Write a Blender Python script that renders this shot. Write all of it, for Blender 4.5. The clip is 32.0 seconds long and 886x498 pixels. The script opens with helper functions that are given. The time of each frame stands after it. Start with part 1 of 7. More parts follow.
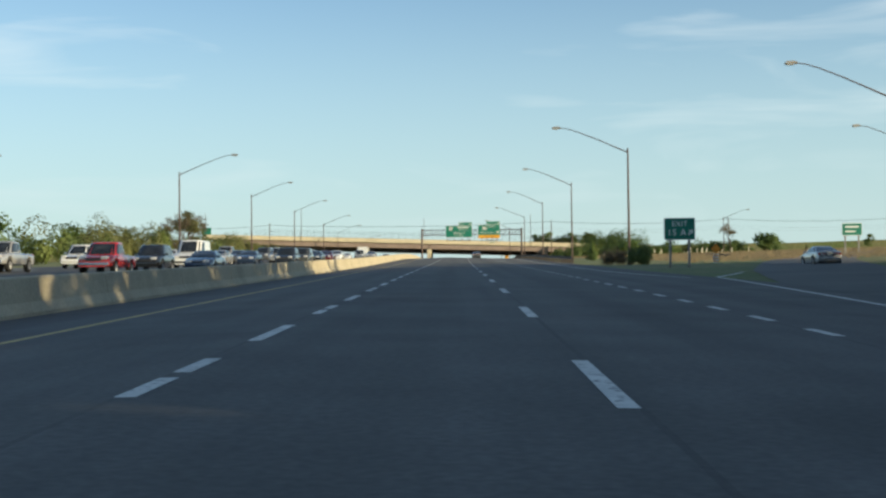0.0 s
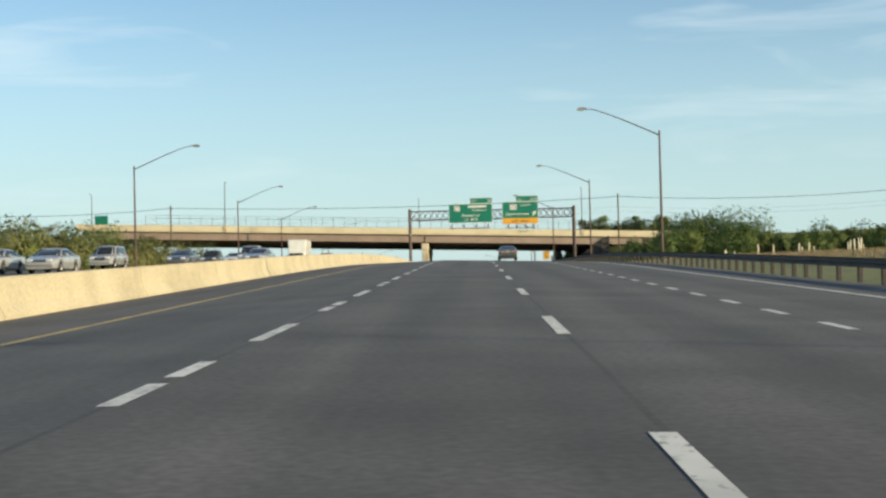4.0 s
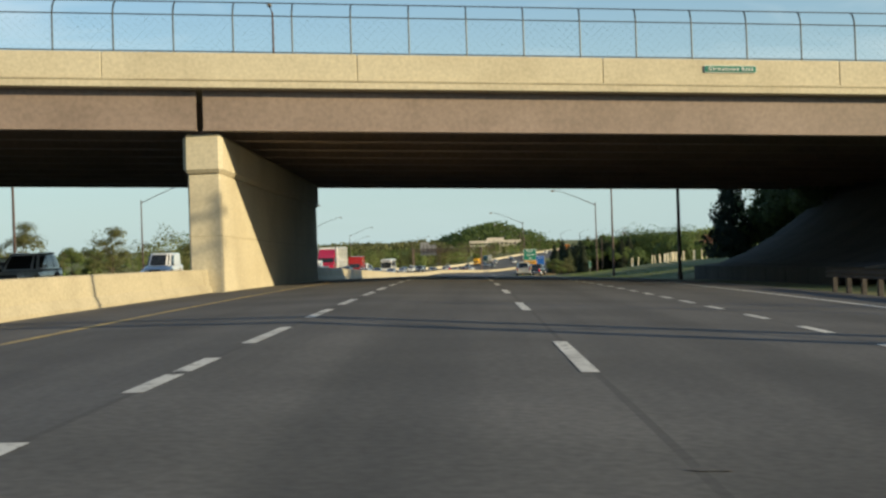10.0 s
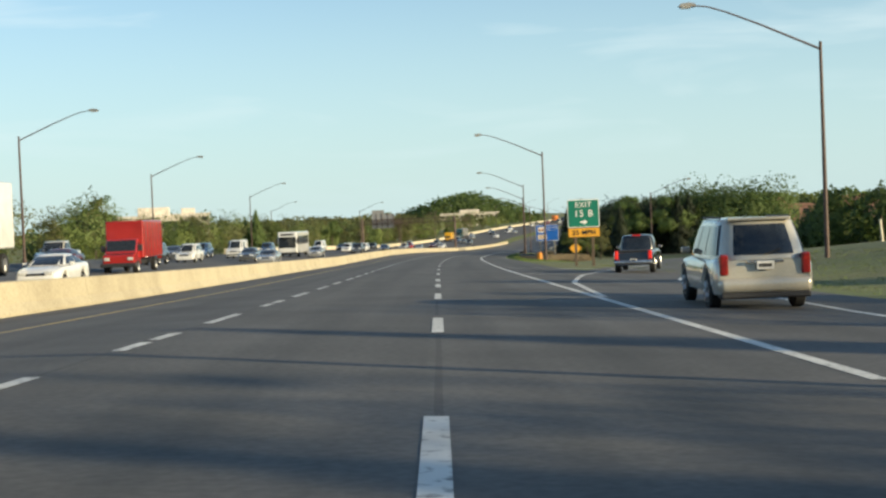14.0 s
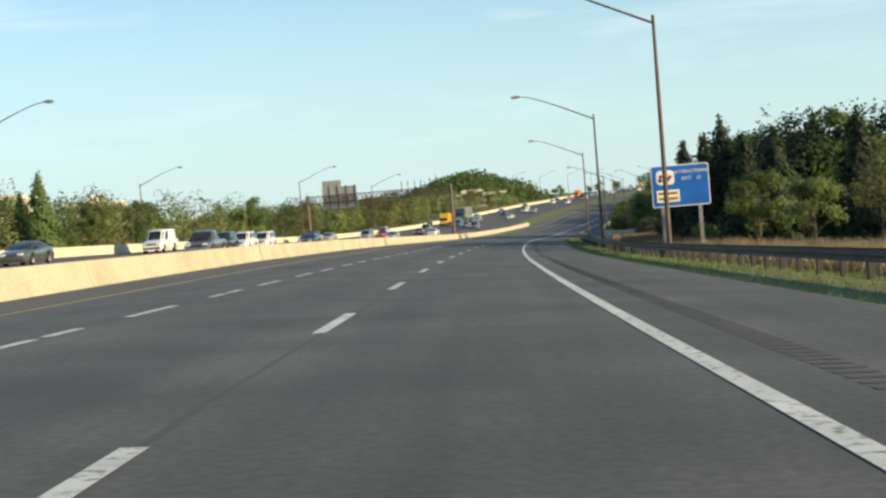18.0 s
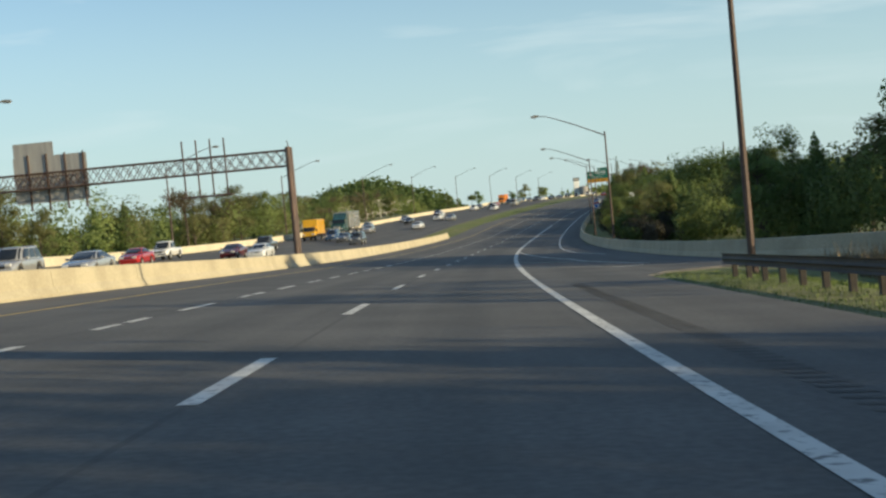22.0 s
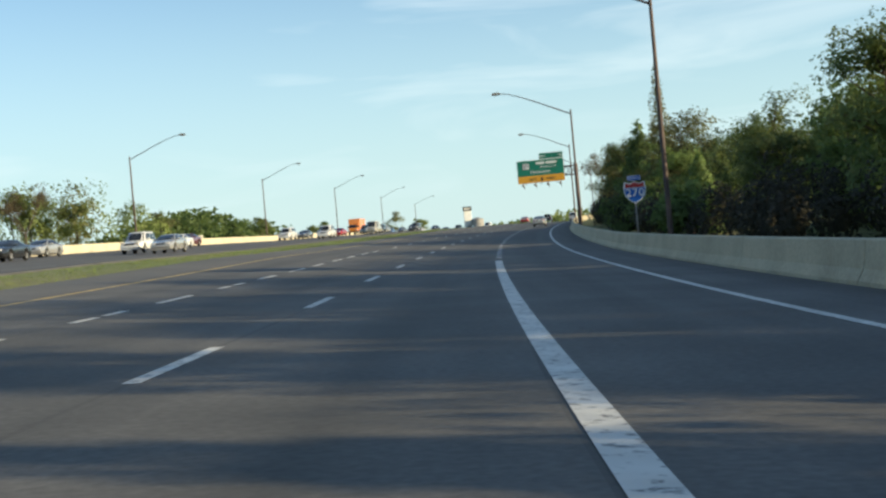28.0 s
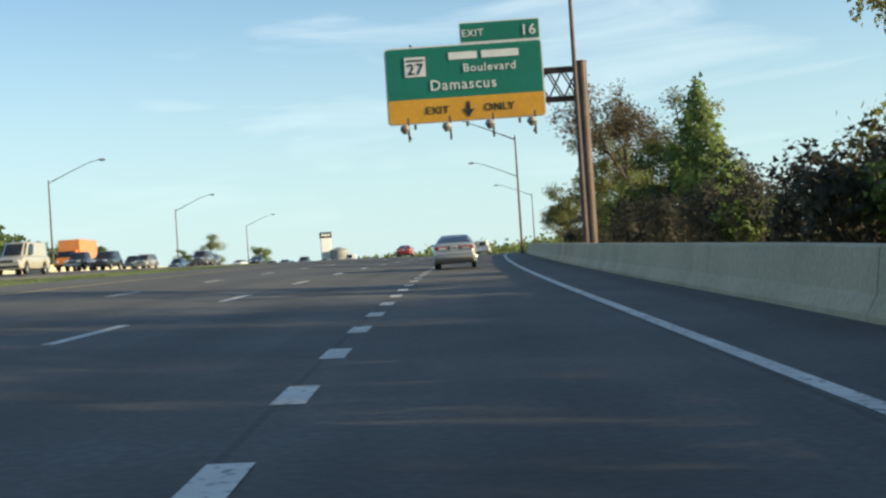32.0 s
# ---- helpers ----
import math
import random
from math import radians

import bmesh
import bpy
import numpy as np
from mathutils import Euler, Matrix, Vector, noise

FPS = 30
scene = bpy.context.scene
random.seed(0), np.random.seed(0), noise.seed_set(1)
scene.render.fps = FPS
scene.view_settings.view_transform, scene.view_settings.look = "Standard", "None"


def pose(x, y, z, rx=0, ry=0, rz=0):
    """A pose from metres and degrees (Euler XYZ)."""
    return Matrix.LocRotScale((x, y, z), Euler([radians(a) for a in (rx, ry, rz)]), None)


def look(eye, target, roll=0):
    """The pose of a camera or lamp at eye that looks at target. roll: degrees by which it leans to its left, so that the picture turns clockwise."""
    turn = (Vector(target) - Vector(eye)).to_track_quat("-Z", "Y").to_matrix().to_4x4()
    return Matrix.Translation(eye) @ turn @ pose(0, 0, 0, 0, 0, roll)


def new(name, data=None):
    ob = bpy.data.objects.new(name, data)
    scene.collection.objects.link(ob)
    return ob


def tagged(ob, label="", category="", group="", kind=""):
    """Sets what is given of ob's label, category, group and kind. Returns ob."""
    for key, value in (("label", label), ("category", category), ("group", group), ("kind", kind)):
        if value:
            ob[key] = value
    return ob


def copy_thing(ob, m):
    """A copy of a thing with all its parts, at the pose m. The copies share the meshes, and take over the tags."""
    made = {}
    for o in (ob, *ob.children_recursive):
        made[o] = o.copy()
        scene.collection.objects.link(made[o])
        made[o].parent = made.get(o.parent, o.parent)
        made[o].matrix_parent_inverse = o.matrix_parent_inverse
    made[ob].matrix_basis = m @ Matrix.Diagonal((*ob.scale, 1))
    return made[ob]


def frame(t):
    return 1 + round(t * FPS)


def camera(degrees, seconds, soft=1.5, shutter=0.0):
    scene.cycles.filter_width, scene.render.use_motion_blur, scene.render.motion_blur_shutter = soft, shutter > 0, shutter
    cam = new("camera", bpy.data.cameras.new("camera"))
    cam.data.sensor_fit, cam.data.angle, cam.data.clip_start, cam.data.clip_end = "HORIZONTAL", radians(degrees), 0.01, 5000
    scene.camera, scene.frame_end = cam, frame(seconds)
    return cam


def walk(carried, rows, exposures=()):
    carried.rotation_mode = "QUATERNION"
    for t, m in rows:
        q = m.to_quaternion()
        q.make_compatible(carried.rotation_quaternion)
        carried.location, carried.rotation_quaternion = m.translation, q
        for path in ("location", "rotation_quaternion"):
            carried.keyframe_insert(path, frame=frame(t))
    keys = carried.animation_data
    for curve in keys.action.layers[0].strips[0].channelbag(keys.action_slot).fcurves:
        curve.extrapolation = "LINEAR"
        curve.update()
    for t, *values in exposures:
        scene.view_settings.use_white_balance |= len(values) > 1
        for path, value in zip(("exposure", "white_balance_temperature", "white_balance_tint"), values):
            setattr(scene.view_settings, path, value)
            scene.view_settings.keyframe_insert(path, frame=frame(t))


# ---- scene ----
FOV = 38.03
cam = camera(FOV, 32.0, soft=2.5)
# seconds, place in metres, yaw, pitch and roll in degrees
PATH = [
    (0, 0.695, -3.895, 0.990, 1.176, 1.676, -0.65),
    (0.5, 0.647, 13.729, 1.504, 1.251, 1.463, -0.64),
    (1, 0.601, 31.391, 1.993, 1.324, 1.444, -0.79),
    (1.5, 0.542, 48.919, 2.453, 1.242, 1.325, -0.81),
    (2, 0.430, 66.374, 2.908, 1.442, 1.284, -0.08),
    (2.5, 0.281, 83.713, 3.359, 1.641, 1.236, -0.29),
    (3, 0.072, 100.904, 3.815, 1.713, 1.447, -0.72),
    (3.5, -0.146, 117.991, 4.278, 1.784, 1.338, -1.14),
    (4.2, -0.387, 142.262, 4.955, 1.721, 1.525, -1.39),
    (4.8, -0.547, 163.331, 5.567, 1.674, 1.686, -1.61),
    (5.5, -0.705, 187.908, 6.276, 1.647, 1.873, -1.86),
    (6, -0.796, 205.407, 6.764, 1.618, 1.644, -1.79),
    (6.5, -0.928, 222.861, 7.193, 1.595, 1.187, -1.63),
    (7, -1.079, 240.219, 7.548, 1.497, 0.772, -1.82),
    (7.5, -1.165, 257.671, 7.826, 1.423, 0.726, -1.52),
    (8, -1.209, 275.307, 8.025, 1.481, 0.784, -0.84),
    (8.5, -1.270, 292.916, 8.152, 1.727, 0.922, -0.72),
    (9, -1.409, 309.552, 8.228, 1.901, 0.414, -0.45),
    (9.5, -1.537, 325.446, 8.259, 2.021, 0.073, -0.89),
    (10, -1.655, 341.002, 8.235, 1.632, -0.284, -1.84),
    (10.5, -1.771, 356.624, 8.152, 1.507, -0.560, -1.03),
    (11, -1.925, 372.604, 8.007, 1.759, -0.838, -1.25),
    (11.5, -2.132, 389.323, 7.792, 1.888, -0.773, -1.55),
    (12, -2.334, 406.570, 7.499, 1.914, -1.194, -4.18),
    (12.5, -2.469, 423.973, 7.132, 1.244, -1.267, -5.99),
    (13, -2.503, 441.400, 6.692, 0.673, -1.472, -5.81),
    (13.5, -2.376, 458.899, 6.217, 0.386, -1.647, -4.08),
    (14, -2.137, 476.482, 5.735, 0.408, -1.394, -2.34),
    (14.5, -1.885, 494.330, 5.248, 0.524, -1.505, -0.82),
    (15, -1.706, 512.041, 4.777, 0.641, -1.721, 0.06),
    (15.5, -1.654, 529.211, 4.331, 0.578, -2.091, 1.01),
    (16.2, -1.467, 552.963, 3.736, 0.926, -2.062, -0.78),
    (16.8, -1.312, 572.569, 3.271, 1.022, -2.037, -2.31),
    (17.5, -1.107, 595.122, 2.735, 1.008, -2.008, -4.10),
    (18, -0.861, 611.280, 2.331, 0.616, -1.929, -4.62),
    (18.5, -0.630, 627.378, 1.927, 0.142, -1.767, -4.00),
    (19, -0.327, 643.345, 1.529, -0.145, -1.824, -3.66),
    (19.5, 0.085, 659.301, 1.123, -0.448, -1.829, -4.32),
    (20, 0.644, 675.275, 0.700, -0.996, -1.774, -5.96),
    (20.5, 1.343, 691.311, 0.293, -1.678, -1.749, -6.43),
    (21, 2.195, 707.260, -0.086, -2.345, -1.617, -6.18),
    (21.5, 3.251, 723.128, -0.451, -2.881, -1.895, -5.73),
    (22, 4.494, 738.886, -0.823, -3.545, -1.522, -5.22),
    (22.5, 5.922, 754.611, -1.214, -4.166, -1.732, -4.96),
    (23, 7.477, 770.501, -1.629, -4.652, -1.740, -4.32),
    (23.5, 9.176, 786.507, -2.057, -4.864, -1.698, -3.57),
    (24, 10.889, 802.216, -2.476, -5.060, -1.866, -3.15),
    (24.5, 12.610, 817.865, -2.860, -5.436, -1.579, -3.72),
    (25.2, 15.336, 840.188, -3.335, -6.010, -1.326, -4.28),
    (25.8, 17.976, 859.615, -3.661, -6.774, -1.109, -4.77),
    (26.5, 21.450, 882.107, -3.932, -7.595, -0.856, -5.33),
    (27, 24.093, 897.917, -4.059, -8.230, -0.483, -6.13),
    (27.5, 26.877, 913.836, -4.137, -8.812, -0.330, -5.88),
    (28, 29.751, 929.703, -4.152, -9.343, 0.140, -5.11),
    (28.5, 32.703, 945.582, -4.068, -9.873, 0.166, -5.19),
    (29, 35.823, 961.476, -3.888, -10.302, 0.386, -5.30),
    (29.5, 39.139, 977.307, -3.662, -10.850, 0.949, -5.95),
    (30, 42.709, 993.293, -3.405, -11.597, 0.931, -7.19),
    (30.5, 46.434, 1009.186, -3.085, -12.478, 1.141, -7.73),
    (31, 50.389, 1024.794, -2.736, -13.433, 1.038, -7.69),
    (31.5, 54.485, 1040.157, -2.361, -14.354, 1.300, -6.63),
    (32, 58.742, 1055.201, -1.973, -14.853, 1.189, -3.75),
]


def gaze(x, y, z, yaw, pitch, roll):
    a, b = radians(yaw), radians(pitch)
    way = Vector((-math.sin(a) * math.cos(b), math.cos(a) * math.cos(b), math.sin(b)))
    return look((x, y, z), Vector((x, y, z)) + 2 * way, roll)


walk(cam, [(t, gaze(*p)) for t, *p in PATH], [
    (0, 0.52, 6600, 4), (3.5, 0.62, 6600, 4), (5.5, 0.28, 6600, 4), (9.5, 0.32, 6600, 4), (12, 0.6, 6600, 4),
    (15, 0.64, 6600, 4), (17.5, 0.74, 6600, 4), (19.5, 0.66, 6600, 4), (21.5, 0.46, 6600, 4), (24.5, 0.58, 6600, 4), (27, 0.74, 6600, 4), (32, 0.78, 6600, 4)])

# ---- sky and sun ----
SUN_WAY = Vector((3.65, -1.85, 1.0)).normalized()
world = bpy.data.worlds.new("sky")
scene.world = world
world.use_nodes = True
wn, wl = world.node_tree.nodes, world.node_tree.links
sky = wn.new("ShaderNodeTexSky")
sky.sky_type, sky.sun_disc = "NISHITA", False
sky.sun_elevation, sky.sun_rotation = math.asin(SUN_WAY.z), math.atan2(SUN_WAY.x, SUN_WAY.y)
sky.altitude, sky.air_density, sky.dust_density, sky.ozone_density = 100, 1.0, 0.35, 3.0
# thin high cirrus streaks
tc, mp = wn.new("ShaderNodeTexCoord"), wn.new("ShaderNodeMapping")
mp.inputs["Scale"].default_value = (3.0, 1.6, 16.0)
mp.inputs["Rotation"].default_value = (0.1, 0.25, 0.3)
cz, cr = wn.new("ShaderNodeTexNoise"), wn.new("ShaderNodeValToRGB")
cz.inputs["Scale"].default_value, cz.inputs["Detail"].default_value, cz.inputs["Distortion"].default_value = 1.6, 5.0, 0.6
cr.color_ramp.elements[0].position, cr.color_ramp.elements[1].position = 0.53, 0.78
cr.color_ramp.elements[0].color, cr.color_ramp.elements[1].color = (0, 0, 0, 1), (0.5, 0.5, 0.5, 1)
mx = wn.new("ShaderNodeMix")
mx.data_type = "RGBA"
mx.inputs[7].default_value = (6.2, 6.4, 6.6, 1)
bg = wn["Background"]
bg.inputs["Strength"].default_value = 0.12
wl.new(tc.outputs["Generated"], mp.inputs["Vector"])
wl.new(mp.outputs["Vector"], cz.inputs["Vector"])
wl.new(cz.outputs["Fac"], cr.inputs["Fac"])
wl.new(cr.outputs["Color"], mx.inputs[0])
wl.new(sky.outputs["Color"], mx.inputs[6])
# the pale morning haze low in the sky
sep, low, hz = wn.new("ShaderNodeSeparateXYZ"), wn.new("ShaderNodeMapRange"), wn.new("ShaderNodeMix")
low.interpolation_type = "SMOOTHSTEP"
low.inputs["From Min"].default_value, low.inputs["From Max"].default_value = -0.02, 0.30
low.inputs["To Min"].default_value, low.inputs["To Max"].default_value = 0.85, 0.0
hz.data_type = "RGBA"
hz.inputs[7].default_value = (3.3, 4.3, 4.65, 1)
wl.new(tc.outputs["Generated"], sep.inputs["Vector"])
wl.new(sep.outputs["Z"], low.inputs["Value"])
wl.new(low.outputs["Result"], hz.inputs[0])
wl.new(mx.outputs[2], hz.inputs[6])
wl.new(hz.outputs[2], bg.inputs["Color"])
sun = new("sun", bpy.data.lights.new("sun", "SUN"))
sun.data.energy, sun.data.angle, sun.data.color = 5.0, radians(0.6), (0.97, 0.785, 0.51)
sun.matrix_world = look((0, 0, 0), -SUN_WAY)

# ---- materials ----


def material(name, colour, second=None, rough=0.8, scale=4.0, fine=40.0, mix=0.5, bump=0.0, metal=0.0, stretch=(1, 1, 1), tone=0.25,
             vary=0.0, coat=0.0, soft=0.15, where="Object"):
    """Two colours mixed by a broad noise, toned by a fine one, with a bump and, if asked, a change from object to object."""
    m = bpy.data.materials.new(name)
    m.use_nodes = True
    n, l = m.node_tree.nodes, m.node_tree.links
    b = n["Principled BSDF"]
    b.inputs["Roughness"].default_value, b.inputs["Metallic"].default_value = rough, metal
    b.inputs["Coat Weight"].default_value = coat
    if not second:
        second = tuple(0.72 * c for c in colour)
    co, ma = n.new("ShaderNodeTexCoord"), n.new("ShaderNodeMapping")
    ma.inputs["Scale"].default_value = stretch
    l.new(co.outputs[where], ma.inputs["Vector"])
    big, small = n.new("ShaderNodeTexNoise"), n.new("ShaderNodeTexNoise")
    for t, s, d in ((big, scale, 3.0), (small, fine, 2.0)):
        t.inputs["Scale"].default_value, t.inputs["Detail"].default_value = s, d
        l.new(ma.outputs["Vector"], t.inputs["Vector"])
    ramp = n.new("ShaderNodeValToRGB")
    ramp.color_ramp.elements[0].position, ramp.color_ramp.elements[1].position = mix - soft, mix + soft
    ramp.color_ramp.elements[0].color, ramp.color_ramp.elements[1].color = (*colour, 1), (*second, 1)
    l.new(big.outputs["Fac"], ramp.inputs["Fac"])
    hsv = n.new("ShaderNodeHueSaturation")
    rng = n.new("ShaderNodeMapRange")
    rng.inputs["From Min"].default_value, rng.inputs["From Max"].default_value = 0.25, 0.75
    rng.inputs["To Min"].default_value, rng.inputs["To Max"].default_value = 1 - tone, 1 + tone
    l.new(small.outputs["Fac"], rng.inputs["Value"])
    value = rng.outputs["Result"]
    if vary:
        info, rr, mul = n.new("ShaderNodeObjectInfo"), n.new("ShaderNodeMapRange"), n.new("ShaderNodeMath")
        rr.inputs["To Min"].default_value, rr.inputs["To Max"].default_value = 1 - vary, 1 + vary
        mul.operation = "MULTIPLY"
        l.new(info.outputs["Random"], rr.inputs["Value"])
        l.new(rr.outputs["Result"], mul.inputs[0])
        l.new(value, mul.inputs[1])
        value = mul.outputs["Value"]
    l.new(value, hsv.inputs["Value"])
    l.new(ramp.outputs["Color"], hsv.inputs["Color"])
    l.new(hsv.outputs["Color"], b.inputs["Base Color"])
    if bump:
        bp = n.new("ShaderNodeBump")
        bp.inputs["Strength"].default_value, bp.inputs["Distance"].default_value = bump, 0.02
        l.new(small.outputs["Fac"], bp.inputs["Height"])
        l.new(bp.outputs["Normal"], b.inputs["Normal"])
    return m


def leafy(name, colour, second, vary=0.25):
    """Leaves: colour changes from clump to clump, with some light let through."""
    m = material(name, colour, second, rough=0.7, scale=0.35, fine=2.5, tone=0.35, vary=vary)
    n, l = m.node_tree.nodes, m.node_tree.links
    b, out = n["Principled BSDF"], n["Material Output"]
    tr, add = n.new("ShaderNodeBsdfTranslucent"), n.new("ShaderNodeMixShader")
    add.inputs["Fac"].default_value = 0.5
    l.new(b.inputs["Base Color"].links[0].from_socket, tr.inputs["Color"])
    l.new(b.outputs["BSDF"], add.inputs[1])
    l.new(tr.outputs["BSDF"], add.inputs[2])
    l.new(add.outputs["Shader"], out.inputs["Surface"])
    return m


def lamp_glow(name, colour, strength):
    m = material(name, colour, rough=0.25)
    b = m.node_tree.nodes["Principled BSDF"]
    b.inputs["Emission Color"].default_value, b.inputs["Emission Strength"].default_value = (*colour, 1), strength
    return m


def road_surface(name, pale, dark):
    """Worn asphalt, mapped across and along the lanes: long streaks, an oil-darkened band down each lane, seams at the lane joints, blotches, fine aggregate."""
    m = material(name, pale, dark, rough=0.84, scale=0.9, fine=2.2, tone=0.10, stretch=(1, 0.025, 1), soft=0.24, where="UV")
    n, l = m.node_tree.nodes, m.node_tree.links
    b = n["Principled BSDF"]
    co, blot, grit, r1, r2, hsv = (n.new("ShaderNode" + k) for k in ("TexCoord", "TexNoise", "TexNoise", "MapRange", "MapRange", "HueSaturation"))
    for t, sc, d in ((blot, 0.35, 6.0), (grit, 11.0, 3.0)):
        t.inputs["Scale"].default_value, t.inputs["Detail"].default_value = sc, d
        l.new(co.outputs["UV"], t.inputs["Vector"])
    for r, t, k in ((r1, blot, 0.26), (r2, grit, 0.22)):
        r.inputs["From Min"].default_value, r.inputs["From Max"].default_value = 0.3, 0.7
        r.inputs["To Min"].default_value, r.inputs["To Max"].default_value = 1 - k, 1 + k
        l.new(t.outputs["Fac"], r.inputs["Value"])

    def sums(op, a, c):
        q = n.new("ShaderNodeMath")
        q.operation = op
        for socket, x in zip(q.inputs, (a, c)):
            if isinstance(x, float):
                socket.default_value = x
            else:
                l.new(x, socket)
        return q.outputs["Value"]
    sp, slow, wob = n.new("ShaderNodeSeparateXYZ"), n.new("ShaderNodeMapping"), n.new("ShaderNodeTexNoise")
    slow.inputs["Scale"].default_value, wob.inputs["Scale"].default_value = (0.3, 0.03, 1), 1.0
    l.new(co.outputs["UV"], sp.inputs["Vector"])
    l.new(co.outputs["UV"], slow.inputs["Vector"])
    l.new(slow.outputs["Vector"], wob.inputs["Vector"])
    across = sums("ADD", sp.outputs["X"], sums("MULTIPLY", sums("SUBTRACT", wob.outputs["Fac"], 0.5), 0.5))
    # cosine over the lane's width: 1 in its middle
    mid = sums("COSINE", sums("MULTIPLY", across, 2 * math.pi / 3.72), 0.0)
    band = sums("MULTIPLY", sums("POWER", sums("MAXIMUM", mid, 0.0), 2.0), sums("MULTIPLY", wob.outputs["Fac"], 0.36))
    joint = sums("MULTIPLY", sums("LESS_THAN", mid, -0.9985), sums("MULTIPLY", blot.outputs["Fac"], 0.55))
    dark = sums("SUBTRACT", sums("SUBTRACT", 1.07, band), joint)
    l.new(sums("MULTIPLY", sums("MULTIPLY", r1.outputs["Result"], r2.outputs["Result"]), dark), hsv.inputs["Value"])
    l.new(b.inputs["Base Color"].links[0].from_socket, hsv.inputs["Color"])
    l.new(hsv.outputs["Color"], b.inputs["Base Color"])
    return m


asphalt = road_surface("asphalt", (0.094, 0.090, 0.084), (0.062, 0.060, 0.058))
asphalt_old = material("asphalt_old", (0.115, 0.110, 0.102), (0.085, 0.082, 0.078), rough=0.85, scale=0.2, fine=14, tone=0.2, bump=0.25)
asphalt_groove = material("asphalt_groove", (0.068, 0.066, 0.063), rough=0.9, fine=9)
crack_tar = material("crack_tar", (0.012, 0.012, 0.013), rough=0.6, fine=8)
white_line = material("white_line", (0.60, 0.59, 0.55), (0.17, 0.165, 0.16), rough=0.7, scale=9.0, fine=1.2, mix=0.62, tone=0.2, soft=0.07)
yellow_line = material("yellow_line", (0.50, 0.36, 0.13), (0.22, 0.18, 0.11), rough=0.7, scale=1.1, fine=9, mix=0.6, tone=0.3)
concrete = material("concrete", (0.45, 0.395, 0.275), (0.35, 0.305, 0.21), rough=0.9, scale=0.5, fine=12, tone=0.15, bump=0.15, mix=0.55)
concrete_pale = material("concrete_pale", (0.54, 0.48, 0.345), (0.44, 0.385, 0.27), rough=0.9, scale=0.35, fine=8, tone=0.12, bump=0.1, mix=0.6)
girder_brown = material("girder_brown", (0.26, 0.20, 0.165), (0.21, 0.16, 0.13), rough=0.6, scale=0.4, fine=6, tone=0.15)
rust_steel = material("rust_steel", (0.105, 0.068, 0.055), (0.065, 0.045, 0.04), rough=0.6, scale=0.8, fine=10, metal=0.2, tone=0.25)
galvanised = material("galvanised", (0.30, 0.29, 0.27), (0.20, 0.18, 0.16), rough=0.55, scale=1.0, fine=9, metal=0.5, tone=0.2)
rail_steel = material("rail_steel", (0.068, 0.057, 0.05), (0.04, 0.035, 0.032), rough=0.65, scale=0.7, fine=8, metal=0.25, tone=0.25)
wood_post = material("wood_post", (0.13, 0.095, 0.065), (0.08, 0.06, 0.045), rough=0.9, scale=2, fine=20, stretch=(1, 1, 0.2))
mesh_wire = material("mesh_wire", (0.055, 0.068, 0.07), rough=0.5, metal=0.4)
sign_green = material("sign_green", (0.006, 0.175, 0.115), (0.005, 0.150, 0.098), rough=0.45, scale=0.6, fine=5, tone=0.08)
sign_blue = material("sign_blue", (0.008, 0.11, 0.45), (0.006, 0.09, 0.38), rough=0.45, scale=0.6, fine=5, tone=0.08)
sign_orange = material("sign_orange", (0.72, 0.36, 0.03), (0.64, 0.31, 0.025), rough=0.5, scale=0.6, fine=5, tone=0.08)
sign_white = material("sign_white", (0.74, 0.74, 0.71), (0.66, 0.66, 0.64), rough=0.5, scale=1, fine=6, tone=0.06)
sign_brown = material("sign_brown", (0.30, 0.12, 0.06), rough=0.5)
sign_cream = material("sign_cream", (0.80, 0.72, 0.52), (0.74, 0.66, 0.47), rough=0.5, scale=1, fine=6, tone=0.06)
sign_red = material("sign_red", (0.45, 0.03, 0.03), rough=0.5)
sign_black = material("sign_black", (0.02, 0.02, 0.02), rough=0.6)
sign_back = material("sign_back", (0.40, 0.385, 0.36), (0.31, 0.30, 0.285), rough=0.5, metal=0.3, stretch=(3, 1, 0.3), scale=0.8)
grass = material("grass", (0.10, 0.13, 0.03), (0.17, 0.15, 0.06), rough=0.95, scale=0.06, fine=1.6, tone=0.35, bump=0.4, mix=0.55, soft=0.2)
blades = material("blades", (0.095, 0.15, 0.034), (0.135, 0.17, 0.048), rough=0.9, scale=0.3, fine=3, tone=0.3)
straw = material("straw", (0.27, 0.205, 0.12), (0.19, 0.15, 0.09), rough=0.95, scale=0.4, fine=4, tone=0.4)
bark = material("bark", (0.10, 0.075, 0.055), (0.065, 0.05, 0.04), rough=0.95, scale=1.5, fine=14, stretch=(1, 1, 0.25), bump=0.4)
leaf_spring = leafy("leaf_spring", (0.185, 0.225, 0.065), (0.125, 0.165, 0.05))
leaf_green = leafy("leaf_green", (0.155, 0.215, 0.06), (0.11, 0.165, 0.048))
leaf_olive = leafy("leaf_olive", (0.20, 0.205, 0.075), (0.15, 0.155, 0.058))
# green leaves darkened to stand in for shade; also used for dark bushes
leaf_deep = leafy("leaf_deep", (0.105, 0.14, 0.045), (0.07, 0.10, 0.034))
# near-black colour that stands in for the shade below the overpass
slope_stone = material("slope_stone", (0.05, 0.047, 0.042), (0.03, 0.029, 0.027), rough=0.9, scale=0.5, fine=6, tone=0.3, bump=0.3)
leaf_cedar = leafy("leaf_cedar", (0.045, 0.062, 0.028), (0.03, 0.045, 0.022), 0.2)
